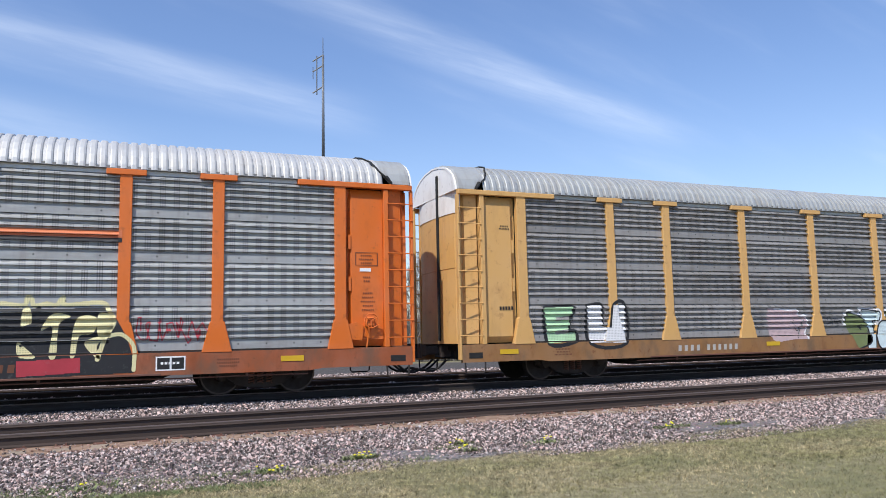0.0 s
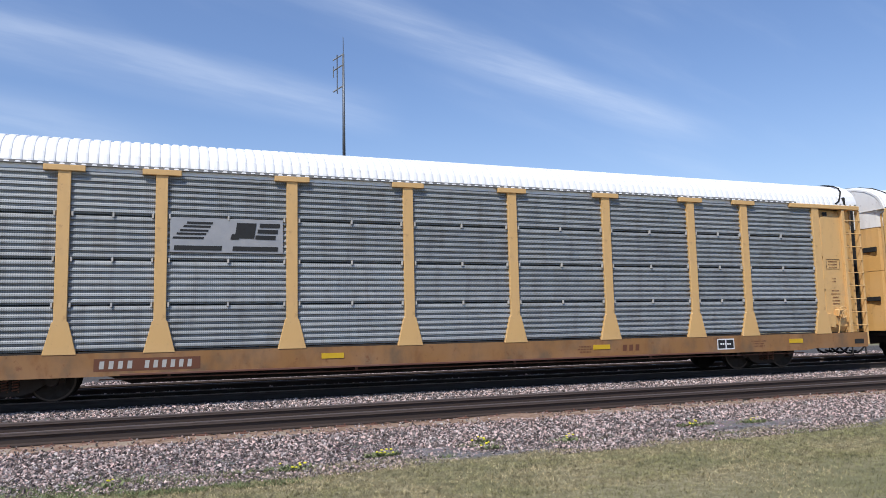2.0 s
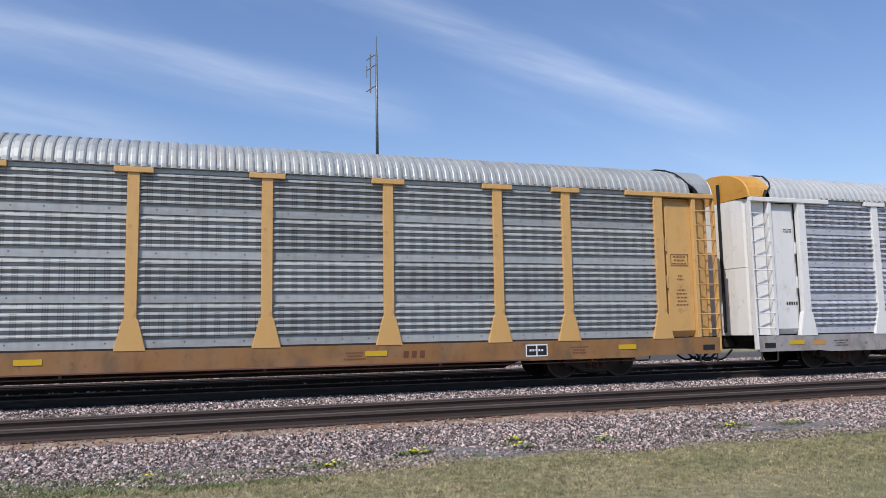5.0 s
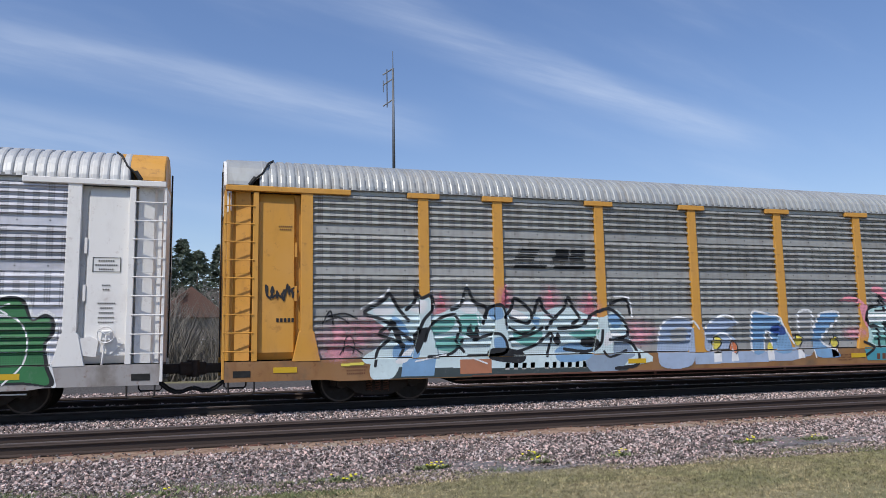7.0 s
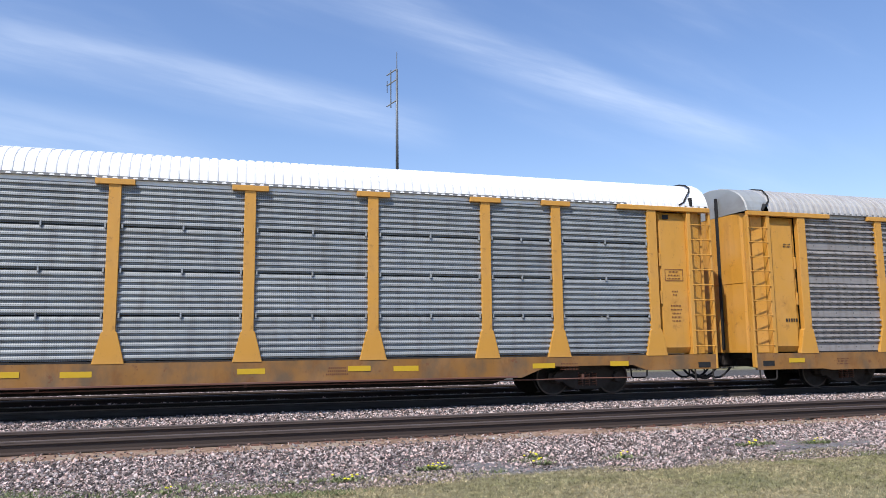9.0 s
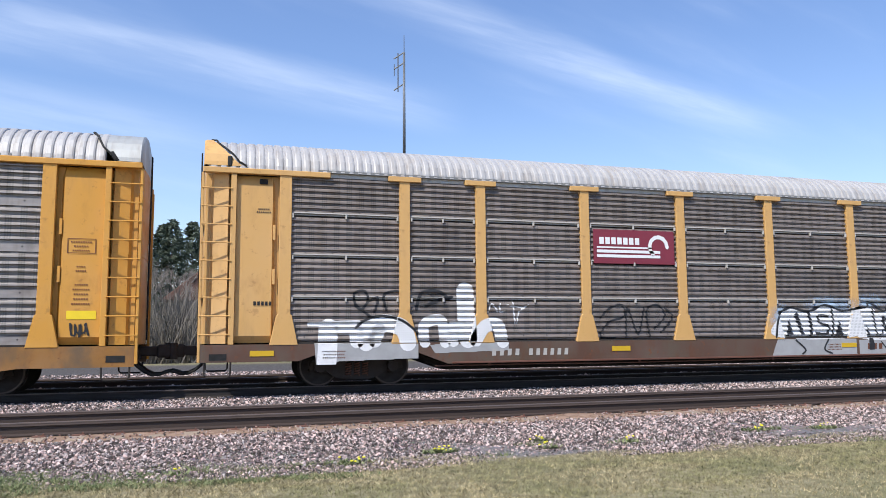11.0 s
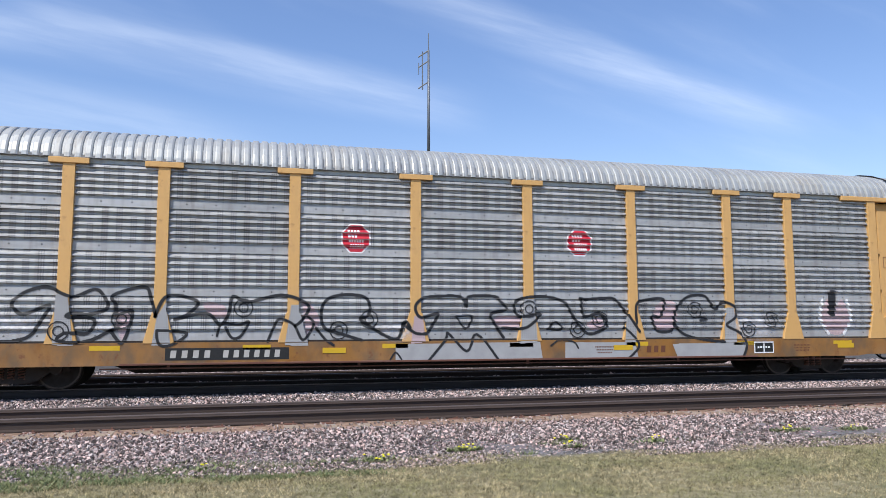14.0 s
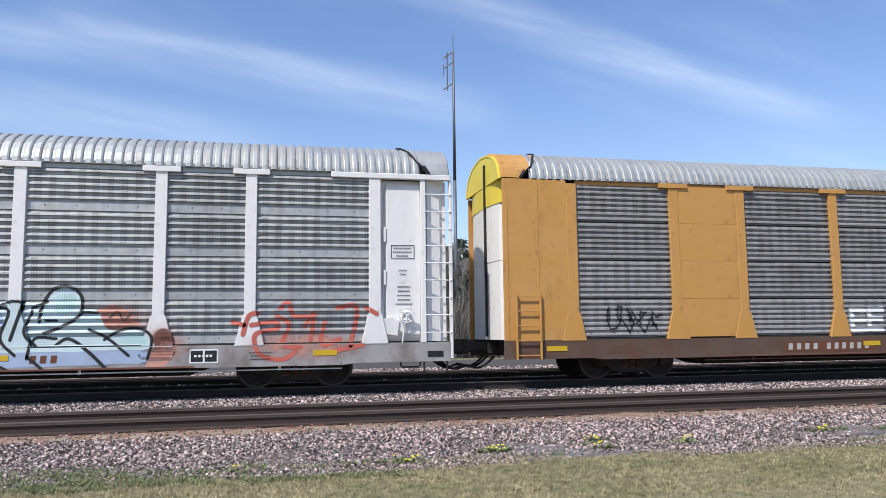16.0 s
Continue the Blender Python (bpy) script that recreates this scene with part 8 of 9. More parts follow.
patch(9, "p_grey", 0, [(4.27, 0.94), (11.61, 0.94), (11.61, 0.67), (10.96, 0.5), (8.92, 0.61), (8.39, 0.31), (4.26, 0.4)])
patch(9, "p_white", 1, [(4.23, 1.8), (4.86, 1.83), (4.98, 1.69), (5.23, 1.75), (5.55, 1.82), (5.88, 1.62), (6.21, 1.5), (6.49, 1.57), (6.43, 1.35), (6.83, 1.32), (7.05, 1.14), (6.73, 0.91), (6.62, 0.98), (4.27, 0.99)], True)
patch(9, "p_white", 1, [(7.26, 1.33), (7.43, 1.66), (7.89, 1.69), (8.3, 1.82), (9.08, 1.66), (9.69, 1.76), (9.94, 1.66), (10.13, 1.88), (10.95, 1.68), (11.16, 1.5), (11.37, 1.38), (11.69, 1.26), (11.35, 0.98), (7.45, 0.97), (7.33, 1.02)], True)
line(9, "p_black", 2, 0.032, [(4.24, 1.83), (4.65, 1.87), (4.76, 2.0), (5.23, 1.76), (5.44, 1.82), (5.76, 1.7), (6.16, 1.53), (6.38, 1.57), (6.53, 1.64)])
line(9, "p_black", 2, 0.03, [(4.86, 1.81), (4.9, 1.53), (5.01, 1.0)])
patch(9, "p_black", 2, [(4.64, 1.37), (4.81, 0.82), (4.79, 0.66), (4.61, 0.66)])
patch(9, "p_black", 2, [(5.18, 1.53), (5.34, 1.58), (5.29, 1.29), (5.59, 1.22), (5.3, 1.16)], True)
line(9, "p_black", 2, 0.022, [(5.09, 1.04), (5.31, 1.29), (5.58, 1.55)])
line(9, "p_black", 2, 0.03, [(5.6, 1.46), (6.05, 1.4), (6.37, 1.17), (6.23, 0.98)])
line(9, "p_black", 2, 0.03, [(6.34, 1.34), (6.83, 1.31), (7.06, 1.14), (6.78, 0.91)])
line(9, "p_black", 2, 0.025, [(5.53, 0.81), (5.79, 0.99), (6.12, 0.91), (6.29, 0.75)])
line(9, "p_black", 2, 0.02, [(5.06, 0.88), (5.32, 0.55), (5.31, 0.4)])
line(9, "p_black", 2, 0.02, [(6.0, 0.66), (5.84, 0.41)])
patch(9, "p_black", 2, [(6.65, 0.79), (6.97, 1.0), (7.05, 0.9), (6.72, 0.7)], True)
line(9, "p_black", 2, 0.032, [(7.27, 1.36), (7.43, 1.66), (7.95, 1.69), (8.3, 1.83), (8.83, 1.71), (9.27, 1.62), (9.3, 1.5)])
line(9, "p_black", 2, 0.03, [(7.27, 1.4), (7.56, 1.21), (7.43, 1.02)])
patch(9, "p_black", 2, [(7.44, 1.31), (7.85, 1.42), (7.56, 1.15)])
patch(9, "p_black", 2, [(7.91, 1.03), (8.14, 1.35), (8.15, 0.96), (8.07, 1.1)])
patch(9, "p_black", 2, [(8.48, 1.46), (8.91, 1.34), (8.9, 1.2), (8.55, 1.27)])
patch(9, "p_black", 2, [(8.38, 0.96), (8.97, 1.03), (9.04, 1.28), (9.16, 1.0)], True)
line(9, "p_black", 2, 0.032, [(9.14, 1.59), (9.69, 1.76), (9.94, 1.64), (10.13, 1.89), (10.95, 1.68), (11.16, 1.5)])
patch(9, "p_black", 2, [(9.45, 1.32), (9.77, 1.4), (9.72, 1.2), (9.82, 1.07), (10.02, 1.27), (10.15, 0.87), (9.97, 1.02), (9.82, 1.0), (9.75, 0.75), (9.63, 0.95)], True)
patch(9, "p_black", 2, [(10.32, 1.5), (10.59, 1.45), (10.57, 1.19), (10.45, 1.07)], True)
patch(9, "p_black", 2, [(10.95, 1.68), (11.16, 1.47), (10.65, 1.23)])
patch(9, "p_black", 2, [(11.35, 1.24), (11.63, 1.32), (11.69, 1.0), (11.51, 0.74), (11.31, 0.85)], True)
line(9, "p_black", 2, 0.03, [(11.08, 1.5), (11.37, 1.39), (11.63, 1.28)])
line(9, "p_black", 2, 0.025, [(11.35, 0.83), (11.66, 0.73), (11.94, 0.86), (12.09, 1.05), (12.15, 1.26)])
patch(9, "p_brick", 1, [(11.61, 1.11), (11.81, 1.24), (11.98, 1.0), (11.74, 0.8)], True)
patch(9, "p_brick", 1, [(11.81, 1.13), (12.09, 1.21), (12.03, 0.92), (11.87, 0.85)], True)
patch(9, "p_black", 2, [(10.58, 0.91), (10.96, 0.93), (10.77, 0.78)], True)
line(9, "p_black", 2, 0.025, [(9.16, 1.0), (9.19, 0.63)])
line(9, "p_black", 2, 0.02, [(7.8, 0.56), (8.03, 0.63), (8.3, 0.4)])

# car 10: cream sign, teal piece, red-white piece
painted(10, "sign_plate", [rect(-6.84, -4.34, 2.93, 3.80)], "sign_cream", 0, "cream plate with dark block lettering bars")
bars(10, "emblem", -6.32, -4.72, 3.20, 3.62, 3, "ink_brown", 1, 0.8)
painted(10, "emblem", [rect(-6.3, -4.72, 3.02, 3.08)], "ink_brown", 1)
painted(10, "sign_plate", [rect(-12.74, -11.98, 3.40, 3.92)], "sign_yellow", 0, "bright yellow sign plate")
painted(10, "sign_plate", frame_lines(-12.72, -12.0, 3.42, 3.90, 0.012), "ink", 1)
words(10, "Quality", -12.36, 3.60, 0.13, "ink")
words(10, "Auto Rack", -12.36, 3.46, 0.12, "ink", 0.2)
painted(10, "warning_label", [rect(-12.7, -12.1, 1.40, 1.58)], "sign_yellow", 0)

# jade green graffiti with black and white lines
patch(10, "p_blue", 0, [(-11.62, 1.9), (-11.31, 1.79), (-11.21, 1.08), (-11.61, 1.01)], True, label="jade green graffiti with black and white lines")
patch(10, "p_blue", 0, [(-11.88, 1.06), (-11.54, 1.14), (-11.54, 0.62), (-11.86, 0.55)])
patch(10, "p_blue", 0, [(-4.91, 1.55), (-4.53, 1.62), (-4.25, 1.15), (-3.92, 0.99), (-3.92, 0.62), (-4.34, 0.54), (-4.59, 1.02)], True)
patch(10, "p_blue", 0, [(-7.76, 2.01), (-7.41, 2.03), (-7.46, 1.88), (-7.71, 1.85)], True)
patch(10, "p_jade", 1, [(-10.91, 1.91), (-10.15, 1.97), (-9.68, 1.86), (-8.98, 1.95), (-7.0, 1.93), (-5.96, 1.94), (-4.96, 1.95), (-5.0, 1.29), (-4.89, 1.0), (-10.68, 1.0), (-10.85, 1.31)], True)
patch(10, "p_mint", 1.4, [(-10.86, 1.73), (-9.87, 1.79), (-9.72, 1.45), (-10.85, 1.37)], True)
patch(10, "p_mint", 1.4, [(-9.56, 1.55), (-9.3, 1.6), (-9.2, 1.4), (-9.44, 1.38)], True)
patch(10, "p_mint", 1.4, [(-5.83, 1.88), (-5.08, 1.91), (-5.08, 1.55), (-5.8, 1.52)], True)
patch(10, "p_mint", 1.4, [(-9.1, 1.92), (-8.81, 1.92), (-8.8, 1.48), (-9.06, 1.45)])
patch(10, "p_coal", 1.6, [(-11.06, 1.04), (-10.13, 1.21), (-9.43, 1.02), (-8.48, 1.3), (-8.12, 1.05), (-7.25, 1.09), (-6.48, 1.01), (-5.29, 1.13), (-4.86, 1.02), (-4.64, 0.52), (-10.89, 0.58)], True)
line(10, "p_coal", 2, 0.09, [(-11.11, 1.73), (-11.14, 1.31), (-11.06, 0.94)])
line(10, "p_black", 2, 0.03, [(-10.87, 1.91), (-10.15, 1.94), (-9.8, 2.05), (-9.62, 1.92), (-8.98, 1.97), (-8.38, 1.93), (-8.01, 1.95)])
line(10, "p_black", 2, 0.05, [(-9.82, 1.79), (-9.67, 1.37), (-9.52, 0.92)])
line(10, "p_coal", 2, 0.06, [(-9.4, 1.55), (-9.44, 1.37), (-9.18, 1.28)])
line(10, "p_black", 2, 0.05, [(-7.96, 1.87), (-8.05, 1.53), (-7.81, 1.74), (-7.68, 1.65)])
line(10, "p_black", 2, 0.04, [(-8.12, 1.36), (-8.04, 1.15)])
line(10, "p_black", 2, 0.04, [(-6.04, 1.81), (-6.22, 1.27)])
line(10, "p_coal", 2, 0.11, [(-5.0, 1.92), (-5.0, 1.0)])
line(10, "p_black", 2, 0.03, [(-7.0, 1.93), (-6.62, 1.96), (-5.96, 1.94), (-5.3, 1.97)])
line(10, "p_coal", 2, 0.04, [(-6.54, 1.7), (-6.41, 1.42), (-6.53, 1.04)])
line(10, "p_white", 3, 0.016, [(-11.18, 1.26), (-11.12, 0.96), (-10.94, 0.86)])
line(10, "p_white", 3, 0.016, [(-10.89, 1.93), (-10.75, 1.79), (-10.55, 1.86)])
line(10, "p_white", 3, 0.018, [(-9.87, 1.85), (-9.73, 1.49), (-9.54, 1.0), (-9.45, 0.8)])
line(10, "p_white", 3, 0.018, [(-9.28, 1.49), (-9.01, 1.35), (-8.78, 1.43), (-8.74, 1.82)])
line(10, "p_white", 3, 0.016, [(-8.68, 1.3), (-8.41, 1.18), (-8.28, 0.98)])
line(10, "p_white", 3, 0.016, [(-8.89, 1.08), (-9.08, 1.04), (-9.03, 0.93), (-8.91, 0.94)])
line(10, "p_white", 3, 0.018, [(-8.11, 1.86), (-8.15, 1.55), (-8.05, 1.24)])
line(10, "p_white", 3, 0.018, [(-7.48, 1.4), (-7.8, 1.25), (-7.62, 0.92), (-7.44, 0.8)])
line(10, "p_white", 3, 0.018, [(-7.19, 1.3), (-6.8, 1.04), (-6.68, 0.81)])
line(10, "p_white", 3, 0.016, [(-5.29, 1.29), (-5.37, 1.03), (-5.21, 0.82)])
line(10, "p_white", 3, 0.018, [(-4.96, 1.29), (-4.72, 0.94), (-4.61, 0.55)])
line(10, "p_white", 3, 0.016, [(-7.0, 1.22), (-6.71, 1.27)])
line(10, "p_white", 3, 0.016, [(-5.83, 1.39), (-6.02, 1.65), (-5.96, 1.81)])
line(10, "p_white", 3, 0.014, [(-10.24, 1.31), (-10.26, 1.21), (-10.17, 1.12)])
line(10, "p_white", 3, 0.014, [(-10.54, 0.86), (-10.46, 0.95), (-10.05, 0.95), (-9.98, 1.04)])
line(10, "p_white", 3, 0.014, [(-9.36, 0.92), (-9.19, 0.89), (-9.19, 0.75)])
line(10, "p_white", 3, 0.014, [(-6.27, 1.06), (-6.09, 1.16), (-5.96, 0.96)])
line(10, "p_lime", 3, 0.02, [(-7.17, 1.09), (-7.1, 1.27), (-7.0, 1.4)])
patch(10, "p_white", 3, [(-7.18, 1.74), (-7.08, 1.88), (-6.93, 1.74), (-6.92, 1.4), (-7.05, 1.3), (-7.16, 1.49)], True)
line(10, "p_black", 1, 0.014, [(-3.98, 1.55), (-3.06, 1.14)])
line(10, "p_black", 1, 0.014, [(-3.84, 1.82), (-3.56, 1.35), (-3.69, 1.12)])
line(10, "p_black", 1, 0.014, [(-3.78, 1.2), (-3.63, 1.75), (-3.32, 1.31)])
# white and crimson graffiti letters
patch(10, "p_grey", 0, [(-1.4, 0.94), (5.83, 0.97), (5.58, 0.52), (-1.32, 0.56)], label="white and crimson graffiti letters")
patch(10, "p_white", 1, [(-1.6, 1.61), (-1.34, 1.8), (-0.75, 1.83), (-0.61, 1.61), (-0.08, 1.75), (0.97, 1.8), (1.17, 0.97), (-1.55, 0.99)], True)
patch(10, "p_white", 1, [(1.63, 1.61), (2.31, 1.71), (3.01, 1.83), (3.18, 1.76), (4.09, 1.76), (4.08, 0.94), (1.7, 0.97)], True)
patch(10, "p_white", 1, [(4.36, 1.81), (5.43, 1.83), (5.64, 0.96), (4.37, 0.94)], True)
line(10, "p_red", 2, 0.07, [(-1.65, 1.55), (-1.58, 1.2), (-1.49, 0.88)])
line(10, "p_red", 2, 0.07, [(-1.34, 1.41), (-1.24, 0.99), (-1.1, 0.63)])
line(10, "p_red", 2, 0.06, [(-1.02, 1.52), (-1.02, 1.21)])
line(10, "p_red", 2, 0.04, [(-0.72, 1.66), (-0.62, 1.24), (-0.81, 1.04), (-0.64, 0.59)])
line(10, "p_red", 2, 0.06, [(-0.49, 1.24), (-0.41, 1.04), (-0.22, 0.76)])
line(10, "p_red", 2, 0.06, [(0.35, 1.66), (0.35, 0.89)])
line(10, "p_red", 2, 0.05, [(0.72, 1.66), (0.78, 1.12)])
line(10, "p_red", 2, 0.022, [(-1.57, 1.76), (-1.16, 1.86), (-0.79, 1.83), (-0.64, 1.66), (-0.17, 1.72), (0.25, 1.76), (0.97, 1.81), (1.09, 1.48), (1.2, 0.94)])
line(10, "p_red", 2, 0.05, [(1.63, 1.58), (1.61, 1.17), (2.22, 1.24), (2.19, 0.58)])
line(10, "p_red", 2, 0.06, [(2.46, 1.31), (2.63, 1.22)])
line(10, "p_red", 2, 0.022, [(1.63, 1.62), (2.4, 1.73), (2.83, 1.85), (3.18, 1.73), (4.07, 1.82)])
line(10, "p_red", 2, 0.05, [(2.58, 0.87), (2.88, 0.57)])
line(10, "p_red", 2, 0.07, [(3.44, 1.37), (3.57, 1.16)])
line(10, "p_red", 2, 0.022, [(3.18, 1.7), (3.67, 1.73), (3.87, 1.37), (3.74, 1.01)])
line(10, "p_red", 2, 0.06, [(4.43, 1.76), (4.52, 1.06)])
line(10, "p_red", 2, 0.06, [(5.09, 1.78), (5.13, 1.15)])
line(10, "p_red", 2, 0.022, [(4.4, 1.78), (5.45, 1.86), (5.62, 1.24), (5.66, 0.93)])
line(10, "p_red", 2, 0.05, [(1.22, 0.59), (1.39, 0.71), (1.45, 0.56)])
line(10, "p_red", 2, 0.05, [(4.33, 0.55), (4.52, 0.67), (4.66, 0.54)])
line(10, "p_red", 2, 0.02, [(0.71, 1.03), (0.81, 0.83), (0.73, 0.57)])
line(10, "p_red", 2, 0.02, [(-0.09, 0.98), (0.16, 0.81), (0.06, 0.55)])
line(10, "p_red", 2, 0.02, [(3.14, 0.92), (3.44, 0.62)])

# car 11: grey letters outlined in black, red octagon signs
for x, z in ((-2.82, 3.36), (2.8, 3.41)):
    octa = [(x + 0.37 * math.cos(math.pi / 8 + k * math.pi / 4), z + 0.37 * math.sin(math.pi / 8 + k * math.pi / 4)) for k in range(8)]
    painted(11, "octagon_sign", [("poly", octa)], "sign_white", 0, "red octagonal sign with white edge")
    painted(11, "octagon_sign", [("poly", [(x + (a - x) * 0.9, z + (b - z) * 0.9) for a, b in octa])], "sign_red", 1)
    for k in range(4):
        bars(11, "octagon_sign", x - 0.20 + 0.02 * k, x + (0.10, 0.05, 0.2, 0.2)[k], z + 0.13 - k * 0.11, z + 0.20 - k * 0.11, (4, 3, 6, 6)[k], "sign_white", 2)
for k, x in enumerate((-9.0, -7.8, -5.3, -3.2, -2.5, 1.4, 2.7, 3.3, 6.0, 7.6, 8.3)):
    c = (x, 1.25 + 0.25 * (k % 3))
    for r in (0.2, 0.1):
        pts = [(c[0] + r * math.cos(a), c[1] + r * math.sin(a)) for a in np.linspace(0, 2 * math.pi, 12)]
        painted(11, "graffiti", strokes(list(zip(pts, pts[1:])), 0.014), "p_black", 5)
painted(11, "graffiti", [("stroke", 10.25, 1.7, 10.3, 2.2, 0.12)], "p_black", 2)
wheel_ring = [(-12.35 + 0.33 * math.cos(a), 1.48 + 0.38 * math.sin(a)) for a in np.linspace(0, 2 * math.pi, 16)]
painted(11, "graffiti_tag", strokes(list(zip(wheel_ring, wheel_ring[1:])) + [((-12.6, 1.25), (-12.1, 1.7)), ((-12.1, 1.25), (-12.6, 1.7))], 0.016), "ink_brown", 2)
painted(11, "sign", [rect(12.2, 12.46, 2.80, 2.88)], "sign_white", 1)
scrawl(11, 12.3, 12.75, 1.9, 2.8, "ink_brown", 113, 0.014, 5)
for k in range(8):
    painted(11, "reflector_strip", [rect(-11.5 + k * 3.1, -10.9 + k * 3.1, 0.84, 0.94)], "reflector", 0)

# grey graffiti letters outlined in black
cloud(11, "h_white", -9.89, 1.39, 0.74, 0.32)
cloud(11, "h_white", -8.13, 1.38, 0.34, 0.29)
cloud(11, "h_white", -1.89, 1.24, 0.67, 0.32)
cloud(11, "h_white", 7.75, 1.36, 1.05, 0.54)
patch(11, "p_rose", 0, [(-4.04, 1.82), (-3.84, 1.85), (-3.63, 1.44), (-3.96, 1.16)], True, label="grey graffiti letters outlined in black")
patch(11, "p_rose", 0, [(-6.15, 1.86), (-5.73, 1.81), (-5.67, 1.56), (-5.98, 1.56)], True)
patch(11, "p_rose", 0, [(0.56, 1.55), (1.17, 1.57), (1.09, 1.28), (0.67, 1.33)], True)
patch(11, "p_rose", 0, [(4.91, 1.87), (5.43, 1.94), (5.41, 1.29), (4.83, 1.27)], True)
patch(11, "p_rose", 0, [(-7.92, 1.58), (-7.64, 1.66), (-7.65, 1.32), (-7.79, 1.06)], True)
patch(11, "p_rose", 0, [(2.95, 1.37), (3.26, 1.55), (3.44, 1.35), (3.25, 1.19)], True)
patch(11, "p_grey", 1, [(-9.08, 2.03), (-8.86, 2.03), (-8.71, 0.95), (-9.11, 0.96)])
patch(11, "p_grey", 1, [(-7.09, 1.56), (-6.91, 1.87), (-6.8, 0.94), (-7.18, 0.94)])
patch(11, "p_grey", 1, [(-4.27, 1.82), (-4.02, 1.82), (-3.88, 0.91), (-4.4, 0.92)])
patch(11, "p_rose", 1, [(-1.45, 1.57), (-1.25, 1.57), (-1.18, 0.97), (-1.53, 0.94)])
patch(11, "p_grey", 1, [(1.25, 1.99), (1.54, 1.99), (1.61, 0.95), (1.17, 0.92)])
patch(11, "p_grey", 1, [(4.01, 1.65), (4.28, 1.3), (4.27, 0.93), (3.96, 0.93)])
patch(11, "p_grey", 1, [(6.84, 1.8), (7.13, 1.81), (7.19, 0.91), (6.82, 0.91)])
patch(11, "p_grey", 0, [(-1.89, 0.93), (1.68, 0.96), (1.74, 0.55), (-1.89, 0.53)])
patch(11, "p_grey", 0, [(2.34, 0.94), (4.24, 0.93), (4.32, 0.53), (2.33, 0.53)])
patch(11, "p_grey", 0, [(5.29, 0.88), (7.46, 0.91), (7.44, 0.52), (5.44, 0.52)])
line(11, "p_black", 2, 0.035, [(-10.39, 1.08), (-9.97, 1.04), (-9.56, 1.15), (-9.35, 1.47), (-9.21, 1.79), (-9.69, 1.6), (-9.91, 1.79), (-9.84, 1.93), (-9.63, 2.08), (-9.32, 2.17), (-9.08, 2.11)])
line(11, "p_black", 2, 0.035, [(-9.08, 2.09), (-8.75, 1.97), (-8.36, 2.13), (-8.18, 2.01), (-8.08, 1.74), (-8.41, 1.61), (-8.78, 1.62), (-8.83, 1.54), (-8.34, 1.5), (-8.45, 1.21), (-8.87, 1.21), (-9.01, 1.06), (-8.64, 1.01), (-8.32, 1.09), (-8.01, 1.26), (-7.85, 1.32)])
line(11, "p_black", 2, 0.035, [(-8.01, 1.26), (-7.78, 1.0), (-7.63, 1.38), (-7.6, 1.68), (-7.89, 1.6), (-7.92, 1.8), (-7.98, 2.01), (-7.37, 2.19), (-7.22, 1.92), (-7.11, 1.56)])
line(11, "p_black", 2, 0.035, [(-7.13, 1.56), (-6.97, 1.93), (-6.72, 2.02), (-6.26, 1.87), (-6.49, 1.59), (-6.72, 1.5), (-6.08, 1.63), (-5.79, 1.38), (-5.61, 1.63), (-5.53, 2.0), (-5.2, 1.88), (-4.47, 2.04), (-3.89, 1.82), (-4.01, 1.5), (-4.18, 1.35)])
line(11, "p_black", 2, 0.03, [(-7.08, 1.26), (-6.48, 1.2), (-6.76, 0.96), (-6.99, 0.94), (-7.07, 1.08), (-7.08, 1.26)])
line(11, "p_black", 2, 0.025, [(-5.79, 1.38), (-5.85, 1.14)])
line(11, "p_black", 2, 0.03, [(-5.73, 1.42), (-5.37, 1.38), (-5.18, 1.44), (-5.35, 1.13), (-5.54, 1.1), (-5.67, 1.32)])
line(11, "p_black", 2, 0.03, [(-4.77, 1.01), (-4.64, 1.32), (-4.52, 1.5), (-4.21, 1.38), (-4.0, 1.04), (-3.76, 1.38), (-3.9, 1.57)])
line(11, "p_black", 2, 0.035, [(-2.68, 1.03), (-3.2, 1.19), (-3.52, 1.31), (-3.6, 1.67), (-3.46, 1.95), (-3.08, 2.06), (-2.61, 2.01), (-2.48, 1.76), (-2.55, 1.57), (-2.68, 1.47), (-1.89, 1.04), (-1.68, 1.44), (-1.55, 1.31)])
line(11, "p_black", 2, 0.03, [(-3.71, 1.31), (-3.51, 1.06), (-3.32, 0.92)])
line(11, "p_black", 2, 0.035, [(-1.69, 1.37), (-1.42, 1.18), (-1.14, 1.18), (-1.0, 1.37), (-0.87, 1.64), (-1.29, 1.54), (-1.43, 1.77), (-1.28, 1.97), (-0.95, 2.04), (-0.32, 2.04), (-0.16, 1.81), (-0.1, 2.04), (0.54, 2.05), (0.68, 1.94), (0.84, 1.74), (0.45, 1.63), (0.53, 1.41), (0.76, 1.07)])
line(11, "p_black", 2, 0.035, [(0.73, 1.3), (1.24, 1.28), (1.53, 1.44), (1.7, 1.64), (1.17, 1.57), (1.04, 1.85), (1.25, 2.01), (1.84, 2.06), (2.36, 1.92), (2.58, 1.58), (2.95, 1.16), (3.35, 1.23), (3.5, 1.37), (3.3, 1.65), (2.88, 1.58), (2.81, 2.0)])
line(11, "p_black", 2, 0.035, [(2.78, 2.02), (2.97, 2.0), (3.43, 2.03), (3.74, 2.0), (4.04, 1.65), (4.36, 1.2)])
line(11, "p_black", 2, 0.03, [(3.95, 1.3), (4.26, 1.01), (4.33, 0.8), (4.01, 0.5)])
